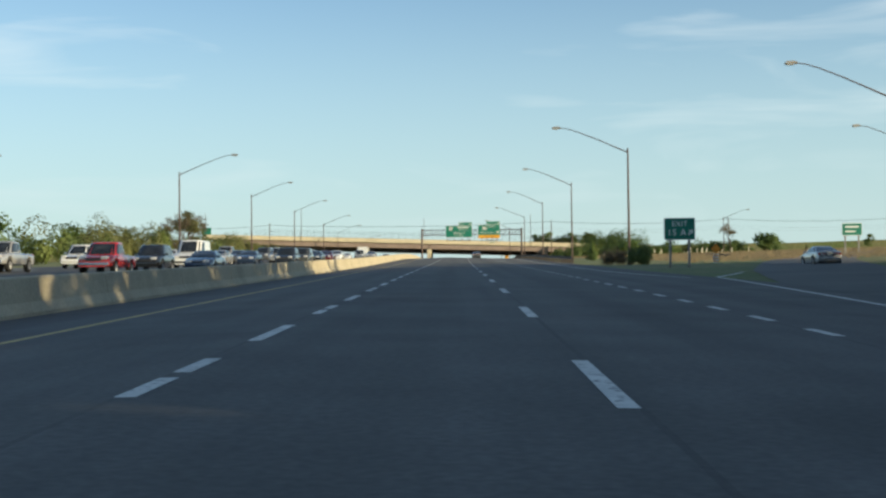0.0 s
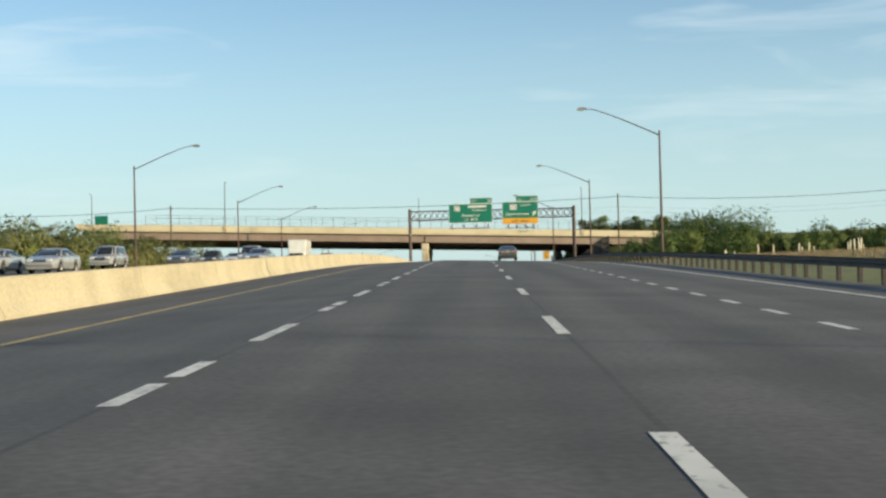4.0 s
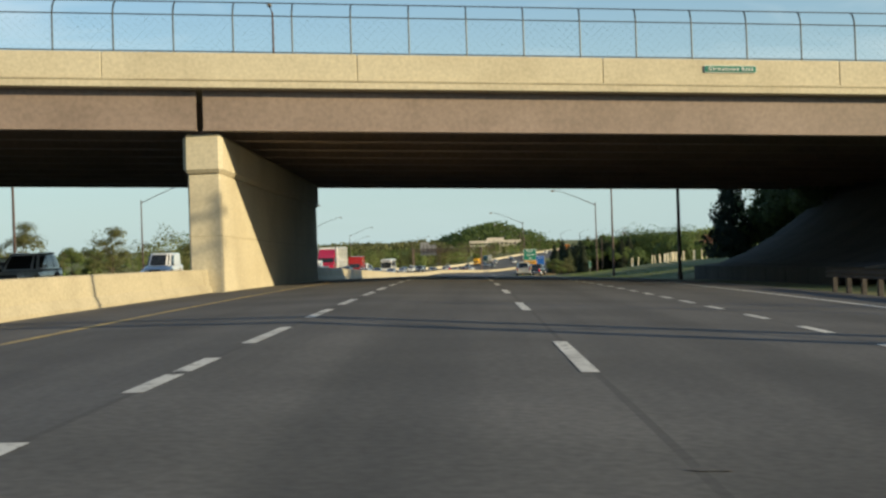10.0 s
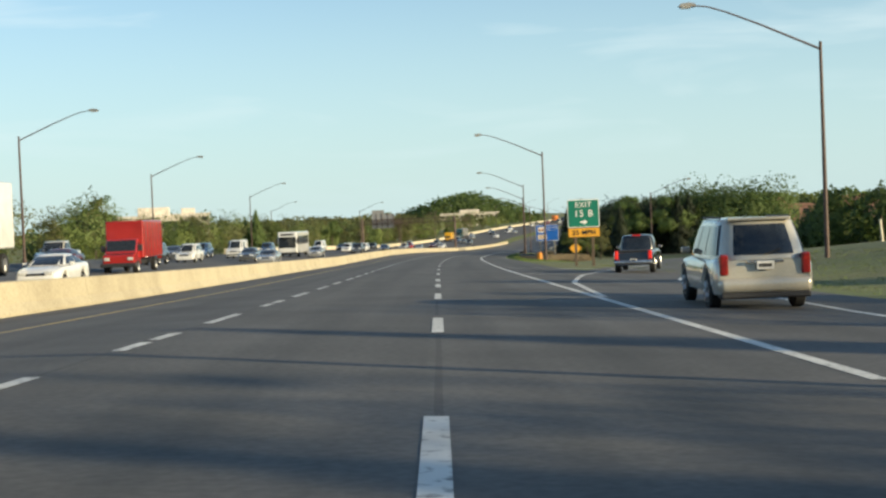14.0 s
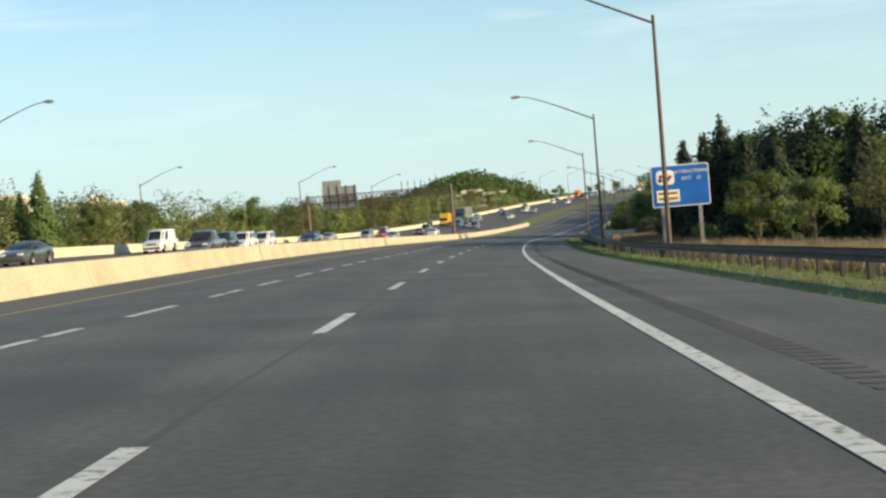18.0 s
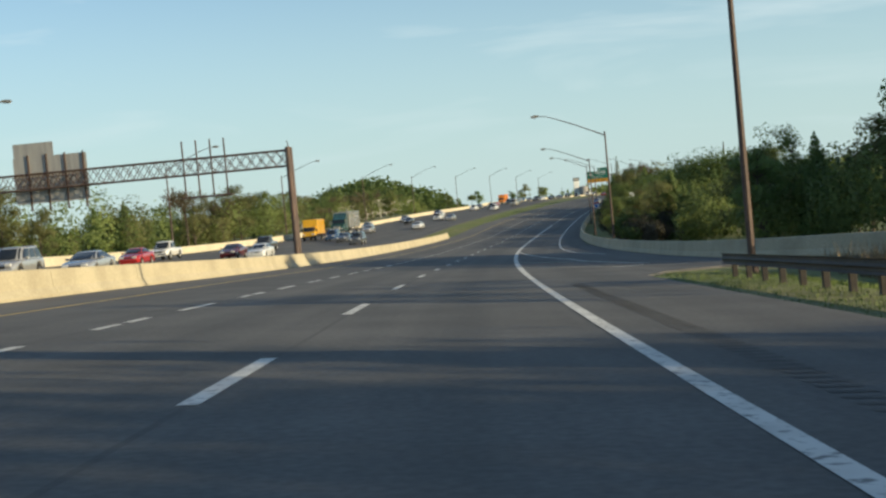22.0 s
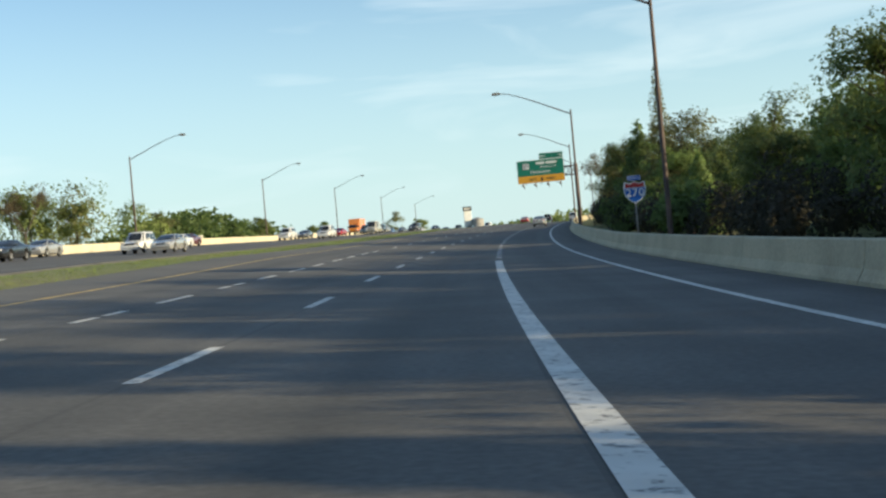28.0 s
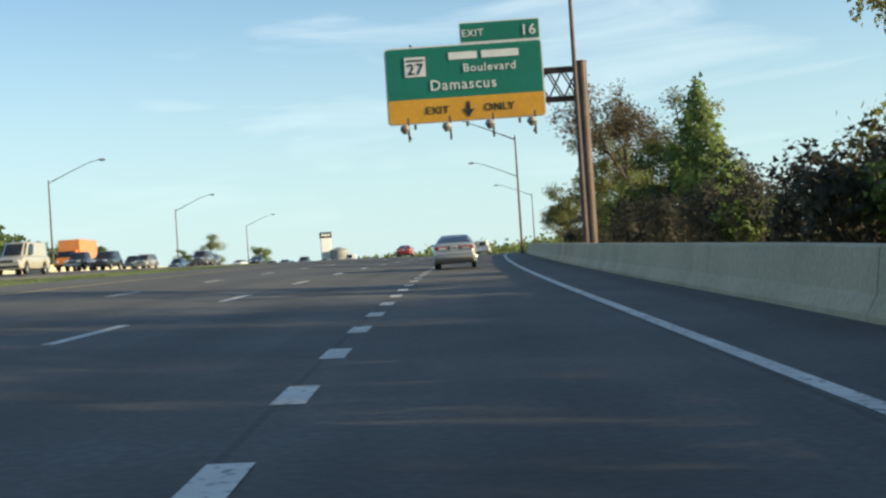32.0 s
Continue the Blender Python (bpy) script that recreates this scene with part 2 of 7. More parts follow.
leaf_twig = leafy("leaf_twig", (0.082, 0.077, 0.052), (0.055, 0.053, 0.038))
leaf_bud = leafy("leaf_bud", (0.20, 0.155, 0.09), (0.15, 0.125, 0.07))
glass_dark = material("glass_dark", (0.02, 0.024, 0.028), rough=0.06, coat=0.3)
tyre_rubber = material("tyre_rubber", (0.018, 0.018, 0.018), rough=0.9)
rim_alloy = material("rim_alloy", (0.42, 0.42, 0.42), rough=0.35, metal=0.8)
dark_plastic = material("dark_plastic", (0.03, 0.03, 0.032), rough=0.6)
chrome = material("chrome", (0.62, 0.62, 0.62), rough=0.2, metal=0.9)
tail_red = material("tail_red", (0.30, 0.018, 0.014), (0.20, 0.012, 0.01), rough=0.2, coat=0.5, scale=12)
tail_lit = lamp_glow("tail_lit", (0.55, 0.02, 0.015), 0.5)
lamp_clear = material("lamp_clear", (0.62, 0.62, 0.60), rough=0.15, coat=0.5)
head_lit = lamp_glow("head_lit", (1.0, 0.95, 0.85), 5.0)
marker_amber = material("marker_amber", (0.65, 0.24, 0.03), rough=0.3)
plate_white = material("plate_white", (0.7, 0.7, 0.68), rough=0.5)
building_pale = material("building_pale", (0.62, 0.56, 0.47), (0.52, 0.47, 0.39), rough=0.8, scale=0.1, fine=1)
building_brick = material("building_brick", (0.42, 0.22, 0.15), (0.36, 0.19, 0.13), rough=0.85, scale=0.1, fine=1)
building_grey = material("building_grey", (0.30, 0.29, 0.28), (0.24, 0.235, 0.23), rough=0.8, scale=0.1, fine=1)
window_glass = material("window_glass", (0.03, 0.035, 0.04), rough=0.1, coat=0.2)
barrel_orange = material("barrel_orange", (0.75, 0.27, 0.02), rough=0.6)


def paint(name, colour, metal=0.15, rough=0.24):
    return material(name, colour, tuple(0.88 * c for c in colour), rough=rough, scale=1.5, fine=20, tone=0.05, metal=metal, coat=0.9)


PAINTS = {k: paint("paint_" + k, *v) for k, v in dict(
    silver=((0.42, 0.42, 0.41), 0.4), white=((0.72, 0.72, 0.70), 0.0), black=((0.016, 0.017, 0.018), 0.0), grey=((0.13, 0.135, 0.14), 0.3),
    navy=((0.025, 0.045, 0.09), 0.2), red=((0.36, 0.022, 0.02), 0.0), maroon=((0.12, 0.02, 0.02), 0.1), green=((0.02, 0.075, 0.06), 0.2),
    tan=((0.52, 0.485, 0.40), 0.25), pewter=((0.125, 0.128, 0.112), 0.45), yellow=((0.72, 0.40, 0.03), 0.0), blue=((0.05, 0.10, 0.2), 0.2),
    crimson=((0.45, 0.015, 0.05), 0.0), orange=((0.78, 0.25, 0.03), 0.0)).items()}

# ---- the road's line: heading in degrees, grade in percent every 40 m, cross fall in degrees every 80 m ----
HEADING = [-0.06, 0.23, 0.54, 0.53, 0.40, 0.31, 0.28, 0.38, 0.36, 0.51, 0.58, 0.66, 0.87, 0.58, 0.65, 0.39, -0.53, -1.35, -2.34, -3.67, -4.91, -6.19, -7.22, -8.82, -9.76, -11.05, -11.97, -13.64, -15.15, -16.4, -17.5, -18.6, -19.7, -20.8, -21.9, -23.0, -24.1, -25.2, -26.3]
GRADE = [3.25, 2.96, 2.62, 2.60, 2.74, 2.95, 2.80, 1.84, 0.79, 0.17, -0.79, -1.74, -2.63, -2.69, -2.59, -2.31, -2.36, -2.33, -2.55, -2.28, -2.56, -2.65, -1.94, -1.03, -0.24, 1.27, 1.78, 2.20, 2.40, 2.29, 2.02, 1.67, 1.31, 0.96, 0.65, 0.37, 0.12, -0.11, -0.32]
BANK = [1.38, 0.99, 1.02, 1.62, 1.92, 2.12, 2.49, 1.76, 1.86, 3.88, 3.17, 3.13, 2.76, 2.75, 0.88, 0.59, 0.31, 0.16, 0.09, 0.07]
STATION = [-200, -2.7, 65.6, 89.4, 110.9, 144, 172.2, 203.5, 232.2, 282.6, 309, 325.7, 371, 394, 430.5, 466.9, 502.9, 534.5, 559, 593.9, 633, 660.7, 686, 711.6, 768.2, 807.4, 837.2, 855, 919, 937.7, 984.8, 1023.2, 1052, 1088.5, 1111.3, 1171.9, 1233.9, 1500, 3200]
METRE = [-201, -3.9, 66.4, 91.3, 113.6, 145.7, 180, 208.6, 244.5, 304.2, 333.1, 350.6, 386.7, 406.6, 441.4, 476.5, 512, 541.6, 566.2, 600.9, 643.5, 671, 697.3, 722.5, 778.6, 818.9, 848.4, 865.7, 936, 951, 1007.9, 1048, 1078, 1116.2, 1140.7, 1203, 1267, 1535, 3235]
KNOTS = np.arange(-40.0, 1500.0, 40.0)
S = np.arange(-204.0, 3240.0, 2.0)
_th = np.radians(np.interp(S, KNOTS, HEADING))
_gr = np.interp(S, np.r_[KNOTS, 1560, 1900], np.r_[GRADE, -0.8, -0.8]) / 100
_start = int(np.searchsorted(S, 0.0))


def _sum(v):
    c = np.r_[0, np.cumsum(v[1:] + v[:-1])]
    return c - c[_start]


RX, RY, RZ = _sum(-np.sin(_th)), _sum(np.cos(_th)), _sum(_gr)


def chain(s):
    """Metres along the line at a station, by tables fitted to the camera's view."""
    return np.interp(s, STATION, METRE)


def station(m):
    return float(np.interp(m, METRE, STATION))


def far_barrier(s):
    return (np.interp(s, [-200, 310, 573, 625, 937, 1052, 1111, 1172, 1234, 3200], [-30.2, -32, -30, -32.3, -35.2, -37, -38.3, -42, -48, -64]))


def bank_at(s):
    return np.interp(chain(s), np.arange(-40.0, 1500.0, 80.0), np.radians(BANK))


def deck(s, u):
    """Height of the paved surface over the road's line: the cross fall, the crown left of it, and the oncoming side."""
    fall = bank_at(s)
    crown = np.interp(s, [-200, 600, 700, 3200], [0.056, 0.056, 0.0, 0.0])
    rise = np.interp(s, [-200, 935, 975, 3200], [0.0, 0.0, 0.034, 0.034])
    def near(v):
        return -np.clip(v, -9, 15) * fall - crown * np.maximum(-1.83 - np.maximum(v, -9), 0) + rise * np.maximum(3.7 - np.maximum(v, -9), 0)
    edge = np.interp(s, [-200, 144, 309, 420, 573, 625, 937, 1052, 1111, 1172, 1234, 1500, 3200], [0.3, 0.3, -0.3, 0.4, 1.4, 1.5, 2.4, 1.9, 1.3, 1.2, 0.6, 0, 0])
    far = np.clip((-9 - u) / (-9 - far_barrier(s)), 0, 1)
    return near(u) * (1 - far) + edge * far


def place(s, u, h=0.0, flat=False):
    """The point at station s of the road, u metres to the right of its line, h over the pavement (or, flat, over the line)."""
    m = chain(s)
    a = np.interp(m, S, _th)
    z = np.interp(m, S, RZ) + h + (0.0 if flat else deck(s, u))
    return Vector((np.interp(m, S, RX) + u * math.cos(a), np.interp(m, S, RY) + u * math.sin(a), z))


def stand(s, u, h=0.0, turn=0.0, flat=False):
    """The pose of a thing there: its y runs along the road, its x to the right, z is plumb."""
    a = math.degrees(np.interp(chain(s), S, _th))
    return Matrix.Translation(place(s, u, h, flat)) @ pose(0, 0, 0, 0, 0, a + turn)


def barrier_line(s):
    return -8.5


def right_edge(s):
    return (np.interp(s, [-200, 20, 40, 62, 500, 548, 770, 783, 830, 870, 1500], [13.5, 13.5, 12.4, 12.0, 11.6, 9.1, 9.1, 16.2, 15.2, 12.4, 11.4]))


def spots_on(s, u, h):
    """Many points at once, h over the road's line."""
    m = chain(s)
    t = np.interp(m, S, _th)
    return np.stack([np.interp(m, S, RX) + u * np.cos(t), np.interp(m, S, RY) + u * np.sin(t), np.interp(m, S, RZ) + h], 1)


# ---- mesh helpers ----


def add_mesh(name, verts, faces, mat, parent=None, label="", smooth=False):
    me = bpy.data.meshes.new(name)
    me.from_pydata([tuple(v) for v in verts], [], faces)
    me.materials.append(mat)
    if smooth:
        me.polygons.foreach_set("use_smooth", [True] * len(me.polygons))
    me.update()
    ob = new(name, me)
    if parent:
        ob.parent = parent
    if label:
        ob["label"] = label
    return ob


def part(name, bm, mat, parent, label="", smooth=False):
    """A bmesh as one mesh object under a thing or a part."""
    me = bpy.data.meshes.new(name)
    if smooth:
        for f in bm.faces:
            f.smooth = True
    bm.to_mesh(me)
    bm.free()
    me.materials.append(mat)
    ob = new(name, me)
    if parent:
        ob.parent = parent
    if label:
        ob["label"] = label
    return ob


def empty(name, m=None):
    ob = new(name)
    ob.empty_display_size = 0.2
    if m is not None:
        ob.matrix_world = m
    return ob


def box(bm, lo, hi, bevel=0.0, m=None):
    """A box between two corners, its edges rounded a little."""
    c = [(a + b) / 2 for a, b in zip(lo, hi)]
    d = [abs(b - a) for a, b in zip(lo, hi)]
    mat4 = (m or Matrix()) @ Matrix.Translation(c) @ Matrix.Diagonal((*d, 1))
    made = bmesh.ops.create_cube(bm, size=1, matrix=mat4)
    if bevel:
        edges = {e for v in made["verts"] for e in v.link_edges}
        bmesh.ops.bevel(bm, geom=list(edges), offset=bevel, segments=1, affect="EDGES", profile=0.5)
    return bm


def rounded(bm, lo, hi, r):
    """A box with well rounded edges."""
    c = [(a + b) / 2 for a, b in zip(lo, hi)]
    d = [abs(b - a) for a, b in zip(lo, hi)]
    made = bmesh.ops.create_cube(bm, size=1, matrix=Matrix.Translation(c) @ Matrix.Diagonal((*d, 1)))
    edges = {e for v in made["verts"] for e in v.link_edges}
    bmesh.ops.bevel(bm, geom=list(edges), offset=min(r, 0.45 * min(d)), segments=3, affect="EDGES", profile=0.5)
    return bm


def rod(bm, a, b, r1, r2=None, sides=8, caps=True):
    """A round bar from a to b, tapered from r1 to r2."""
    a, b = Vector(a), Vector(b)
    d = b - a
    m = Matrix.Translation((a + b) / 2) @ d.to_track_quat("Z", "Y").to_matrix().to_4x4()
    bmesh.ops.create_cone(bm, cap_ends=caps, segments=sides, radius1=r1, radius2=r1 if r2 is None else r2, depth=d.length, matrix=m)
    return bm


def prism(bm, outline, x0, x1, plane="yz", inset=0.0):
    """A closed outline carried from x0 to x1 across the given plane."""
    def at(p, q, r):
        return {"yz": (r, p, q), "xz": (p, r, q), "xy": (p, q, r)}[plane]
    a = [bm.verts.new(at(p, q, x0)) for p, q in outline]
    b = [bm.verts.new(at(p, q, x1)) for p, q in outline]
    n = len(outline)
    for i in range(n):
        bm.faces.new((a[i], a[(i + 1) % n], b[(i + 1) % n], b[i]))
    bm.faces.new(a[::-1])
    bm.faces.new(b)
    bmesh.ops.recalc_face_normals(bm, faces=bm.faces[:])
    return bm


def sweep(name, section, s0, s1, step, line, mat, closed=True, flat=False, parent=None, caps=True):
    """A cross-section of (u, h) carried along the road, u counted from line(s)."""
    ss = np.arange(s0, s1 + 0.01, step)
    v, f, n = [], [], len(section)
    for s in ss:
        base = line(s)
        top = 0 if flat else deck(s, base)
        for du, h in section:
            v.append(place(s, base + du, h + top, True))
    for i in range(len(ss) - 1):
        for j in range(n if closed else n - 1):
            a, b = i * n + j, i * n + (j + 1) % n
            f.append((a, b, b + n, a + n))
    if closed and caps:
        f.append(tuple(range(n))[::-1])
        f.append(tuple(range(len(v) - n, len(v))))
    return add_mesh(name, v, f, mat, parent)


def ribbon(name, pts, mat, lift=0.006, parent=None, step=4.0):
    """A flat strip laid on the pavement: rows of (s, u of its left edge, u of its right edge)."""
    rows = []
    for (s0, a0, b0), (s1, a1, b1) in zip(pts, pts[1:]):
        n = max(1, int(abs(s1 - s0) / step))
        rows += [(s0 + (s1 - s0) * k / n, a0 + (a1 - a0) * k / n, b0 + (b1 - b0) * k / n) for k in range(n)]
    rows.append(pts[-1])
    v, f = [], []
    for s, a, b in rows:
        v += [place(s, a, lift), place(s, b, lift)]
    for i in range(len(rows) - 1):
        f.append((2 * i, 2 * i + 1, 2 * i + 3, 2 * i + 2))
    return add_mesh(name, v, f, mat, parent)

# ---- ground ----


def bump_up(x, a, b):
    t = np.clip((x - a) / (b - a), 0, 1)
    return t * t * (3 - 2 * t)


def ridge(s, a, b, c, d):
    return bump_up(s, a, b) * (1 - bump_up(s, c, d))


def land(s, u):
    """Height of the natural ground over the road's line."""
    z = deck(s, u) - 0.07
    r = right_edge(s) + 1.0
    out = np.maximum(u - r, 0)
    # right: meadow, the bridge's embankment, the grass bank behind it, the wood's floor
    z = z + 0.02 * np.minimum(out, 120) * ridge(s, -300, -100, 300, 350)
    z = z + 7.2 * ridge(s, 371.5, 376, 416, 442) * bump_up(u, 16, 31)
    z = z + 1.8 * ridge(s, 410, 440, 520, 600) * bump_up(u, 14, 34)
    z = z - 0.45 * ridge(s, 560, 640, 760, 780) * bump_up(u, 12.2, 15)
    z = z + 1.0 * bump_up(s, 850, 960) * bump_up(u, 13, 32)
    z = z + 3.0 * bump_up(u, 60, 300)
    # left: an embankment for the bridge, then ground that falls away to the valley
    z = z + 7.2 * ridge(s, 371.5, 376, 416, 442) * bump_up(-u, 70, 86)
    lo = np.maximum(-u - 48, 0)
    z = z - 9.0 * bump_up(lo, 0, 160) * ridge(s, 380, 520, 1500, 1900)
    z = z + 12.0 * bump_up(lo, 250, 420)
    return z


us = np.r_[-900, -600, -420, -300, -220, -160, -120, -95, -75, -62, -54, -48, np.arange(-46, 36, 2.0), 40, 46, 54, 64, 80, 100, 130, 170, 220, 300, 420, 600, 900]
ss = np.r_[-200, -150, -100, np.arange(-60, 1500, 8.0), np.arange(1500, 3201, 50.0)]
v, f = [], []
for s in ss:
    for u in us:
        v.append(place(s, u, land(s, u) + 0.5 * noise.noise((s * 0.03, u * 0.03, 0)) * bump_up(abs(u), 20, 60), True))
nu = len(us)
for i in range(len(ss) - 1):
    for j in range(nu - 1):
        a = i * nu + j
        f.append((a, a + 1, a + nu + 1, a + nu))
# the sheet goes on to the horizon
rim = len(v)
for k in range(48):
    a = 2 * math.pi * k / 48
    v.append((4500 * math.cos(a), 800 + 4500 * math.sin(a), -14))
    v.append((400 * math.cos(a) * 1.2, 800 + 1200 * math.sin(a), -16))
for k in range(48):
    a, b = rim + 2 * k, rim + 2 * ((k + 1) % 48)
    f.append((a, b, b + 1, a + 1))
c0 = len(v)
v.append((0, 800, -16.5))
for k in range(48):
    f.append((rim + 2 * k + 1, rim + 2 * ((k + 1) % 48) + 1, c0))
tagged(add_mesh("ground", v, f, grass, smooth=True), "spring grass verges and fields beside the motorway", "ground", kind="structure")

# ---- pavement ----
def slab(name, s0, s1, columns, mat, step=4.0):
    """Pavement through the given u columns, its two edges turned down into the ground; its map runs across and along in metres."""
    v, f, along = [], [], []
    ss = np.arange(s0, s1 + 0.01, step)
    n = 0
    for s in ss:
        us = columns(s)
        row = [place(s, us[0] - 0.25, -0.3)] + [place(s, u, 0) for u in us] + [place(s, us[-1] + 0.25, -0.3)]
        n = len(row)
        v += row
        m = float(chain(s))
        along += [(u, m) for u in (us[0] - 0.25, *us, us[-1] + 0.25)]
    for i in range(len(ss) - 1):
        for j in range(n - 1):
            f.append((i * n + j, i * n + j + 1, i * n + j + 1 + n, i * n + j + n))
    ob = add_mesh(name, v, f, mat)
    layer = ob.data.uv_layers.new(name="lane")
    for loop in ob.data.loops:
        layer.data[loop.index].uv = along[loop.vertex_index]
    return ob


def own_side(s):
    r = right_edge(s)
    return [barrier_line(s) - 0.2, -5.2, -1.83, 1.83, 5.64, (5.64 + r) / 2, r]


def far_side(s):
    a, b = far_barrier(s), barrier_line(s) - 0.21 if s < 924 else far_barrier(s) + 21.5
    return [a + (b - a) * k / 8 for k in range(9)]


tagged(slab("road", -200, 1500, own_side, asphalt), "worn grey asphalt motorway carriageway", "road", kind="structure")
tagged(slab("road", -200, 1500, far_side, asphalt), "grey asphalt oncoming carriageway", "road", kind="structure")


def ramp(pts, width, label):
    """A strip of several columns laid on the land, or on the pavement where it overlaps it."""
    rows, v, f = [], [], []
    for (s0, u0), (s1, u1) in zip(pts, pts[1:]):
        n = max(1, int((s1 - s0) / 3))
        rows += [(s0 + (s1 - s0) * k / n, u0 + (u1 - u0) * k / n) for k in range(n)]
    for s, u in rows:
        for k in range(7):
            w = u - width / 2 + width * k / 6
            h = deck(s, w) - 0.012 if w < right_edge(s) + 0.3 else land(s, w) + 0.05
            v.append(place(s, w, h, True))
    for i in range(len(rows) - 1):
        for k in range(6):
            a = i * 7 + k
            f.append((a, a + 1, a + 8, a + 7))
    return tagged(add_mesh("road", v, f, asphalt_old), label, "road", kind="structure")


ramp([(-60, 9), (10, 12.2), (40, 15.6), (70, 21.5), (100, 29.5), (130, 39.5), (170, 55)], 7.6, "asphalt exit ramp curving off the motorway")
ramp([(490, 7.5), (515, 8.8), (530, 11.4), (548, 15.6), (570, 22.5), (600, 34), (640, 52)], 7.4, "asphalt exit ramp leaving past the gore")
ramp([(640, 62), (680, 45), (720, 32), (760, 22), (790, 15.5), (815, 12.5)], 7.4, "asphalt entry ramp joining the motorway")

# ---- painted lines ----
LINE_A, LINE_B, LINE_C, LINE_D, LINE_Y = -1.83, 1.83, 5.64, 9.4, -5.55
PERIOD, PHASE, DASH = 12.19, 5.08, 3.9
marks = tagged(empty("lane_markings"), "worn white and yellow painted lane lines on asphalt", "road marking", kind="structure")


def drift(m, table):
    return float(np.interp(m, [p for p, q in table], [q for p, q in table]))


def dash_line(thing, u, s0, s1, period, phase, length, width, slip=((0, 0),), lift=0.006):
    """Dashes from s0 to s1, period, phase and length in metres; slip shifts them to fit the camera's view."""
    k, last = math.ceil((s0 - phase) / period), s0
    while last < s1:
        raw = phase + k * period
        m = raw
        for _ in range(6):
            m = raw + drift(m, slip)
        if m > last:
            ribbon("dash", [(station(m), u - width / 2, u + width / 2), (station(m + length), u - width / 2, u + width / 2)], white_line, lift, thing)
        k, last = k + 1, m


SLIP_B = ((0, 0.1), (60, 0.1), (80, -0.9), (115, -0.2), (245, 0.2), (285, -1.4), (320, -2.6), (352, -6.0), (366, -5.9), (386, -9.4), (400, -11.0), (420, -12.6), (470, -12.1),
          (495, -10.6), (508, -10.3), (517, -13.0), (524, -17.2), (538, -16.3), (605, -12.19))
SLIP_A = ((0, 4.6), (50, 5.2), (78, 7.6), (115, 8.2), (215, 11.6), (260, 11.8), (290, 12.7), (322, 11.9), (356, 7.9), (389, 4.6), (415, 4.2), (455, 3.2), (500, 2.6), (535, 3.2),
          (630, 3.3), (670, 2.2), (960, 2.0), (1022, 2.6))
LANE = "worn white dashed lane line on asphalt"
lane_line = [tagged(empty("lane_line"), LANE, "road marking", kind="structure") for _ in range(4)]
dash_line(lane_line[0], LINE_B, -10, 1330, PERIOD, PHASE, DASH, 0.17, SLIP_B)
dash_line(lane_line[1], LINE_A, -10, 1330, PERIOD, PHASE + 1.6, 3.2, 0.17, SLIP_A)
dash_line(lane_line[1], LINE_A, -10, 1000, PERIOD, PHASE - 4.2, 1.45, 0.17, SLIP_A)
dash_line(lane_line[1], LINE_A, -10, 1000, PERIOD, PHASE - 2.3, 1.45, 0.17, SLIP_A)
dash_line(lane_line[2], LINE_C, -10, 487, 3.66, 2.12, 1.55, 0.17, SLIP_B)
dash_line(lane_line[3], LINE_C + 0.05, 988, 1300, 3.66, 1005.0, 1.2, 0.26)
W = 0.09
ribbon("edge_line", [(-60, LINE_Y - W, LINE_Y + W), (1500, LINE_Y - W, LINE_Y + W)], yellow_line, parent=marks)
ribbon("edge_line", [(478, LINE_C - W, LINE_C + W), (512, LINE_C - W, LINE_C + W + 0.02), (770, LINE_C - W, LINE_C + W), (786, LINE_C - 0.13, LINE_C + 0.13), (967, LINE_C - 0.14, LINE_C + 0.14)], white_line, parent=marks)
ribbon("edge_line", [(52, 10.6, 10.78), (58, 9.85, 10.03), (63, 9.35, 9.53), (75, 9.15, 9.33), (200, 9.05, 9.23), (490, 9.15, 9.33), (514, 10.4, 10.58), (530, 13.5, 13.68), (545, 17.4, 17.6), (566, 24.6, 24.8)], white_line, parent=marks)
ribbon("edge_line", [(-20, 9.2, 9.38), (24, 9.5, 9.68), (54, 12.2, 12.38)], white_line, parent=marks)
ribbon("edge_line", [(54, 12.2, 12.4), (70, 17.2, 17.4), (95, 24.3, 24.5), (125, 34, 34.2)], white_line, parent=marks)
ribbon("edge_line", [(498, 5.73, 5.9), (512, 6.4, 6.6), (520, 7.35, 7.55), (526, 8.2, 8.4), (534, 9.9, 10.1), (546, 13, 13.2), (565, 18.8, 19)], white_line, parent=marks)
ribbon("edge_line", [(796, 14.4, 14.6), (806, 13.6, 13.8), (817, 12.3, 12.5), (823, 11.4, 11.6), (831, 10.2, 10.38), (842, 9.75, 9.93), (856, 9.5, 9.68), (900, 9.36, 9.54), (1500, 9.36, 9.54)], white_line, parent=marks)
ribbon("edge_line", [(784, 11.8, 12.0), (787, 11.05, 11.25), (797, 9.3, 9.5), (806, 8.7, 8.9), (812.6, 7.75, 7.95), (820, 7.1, 7.28), (829, 6.35, 6.53), (841, 5.7, 5.86)], white_line, parent=marks)
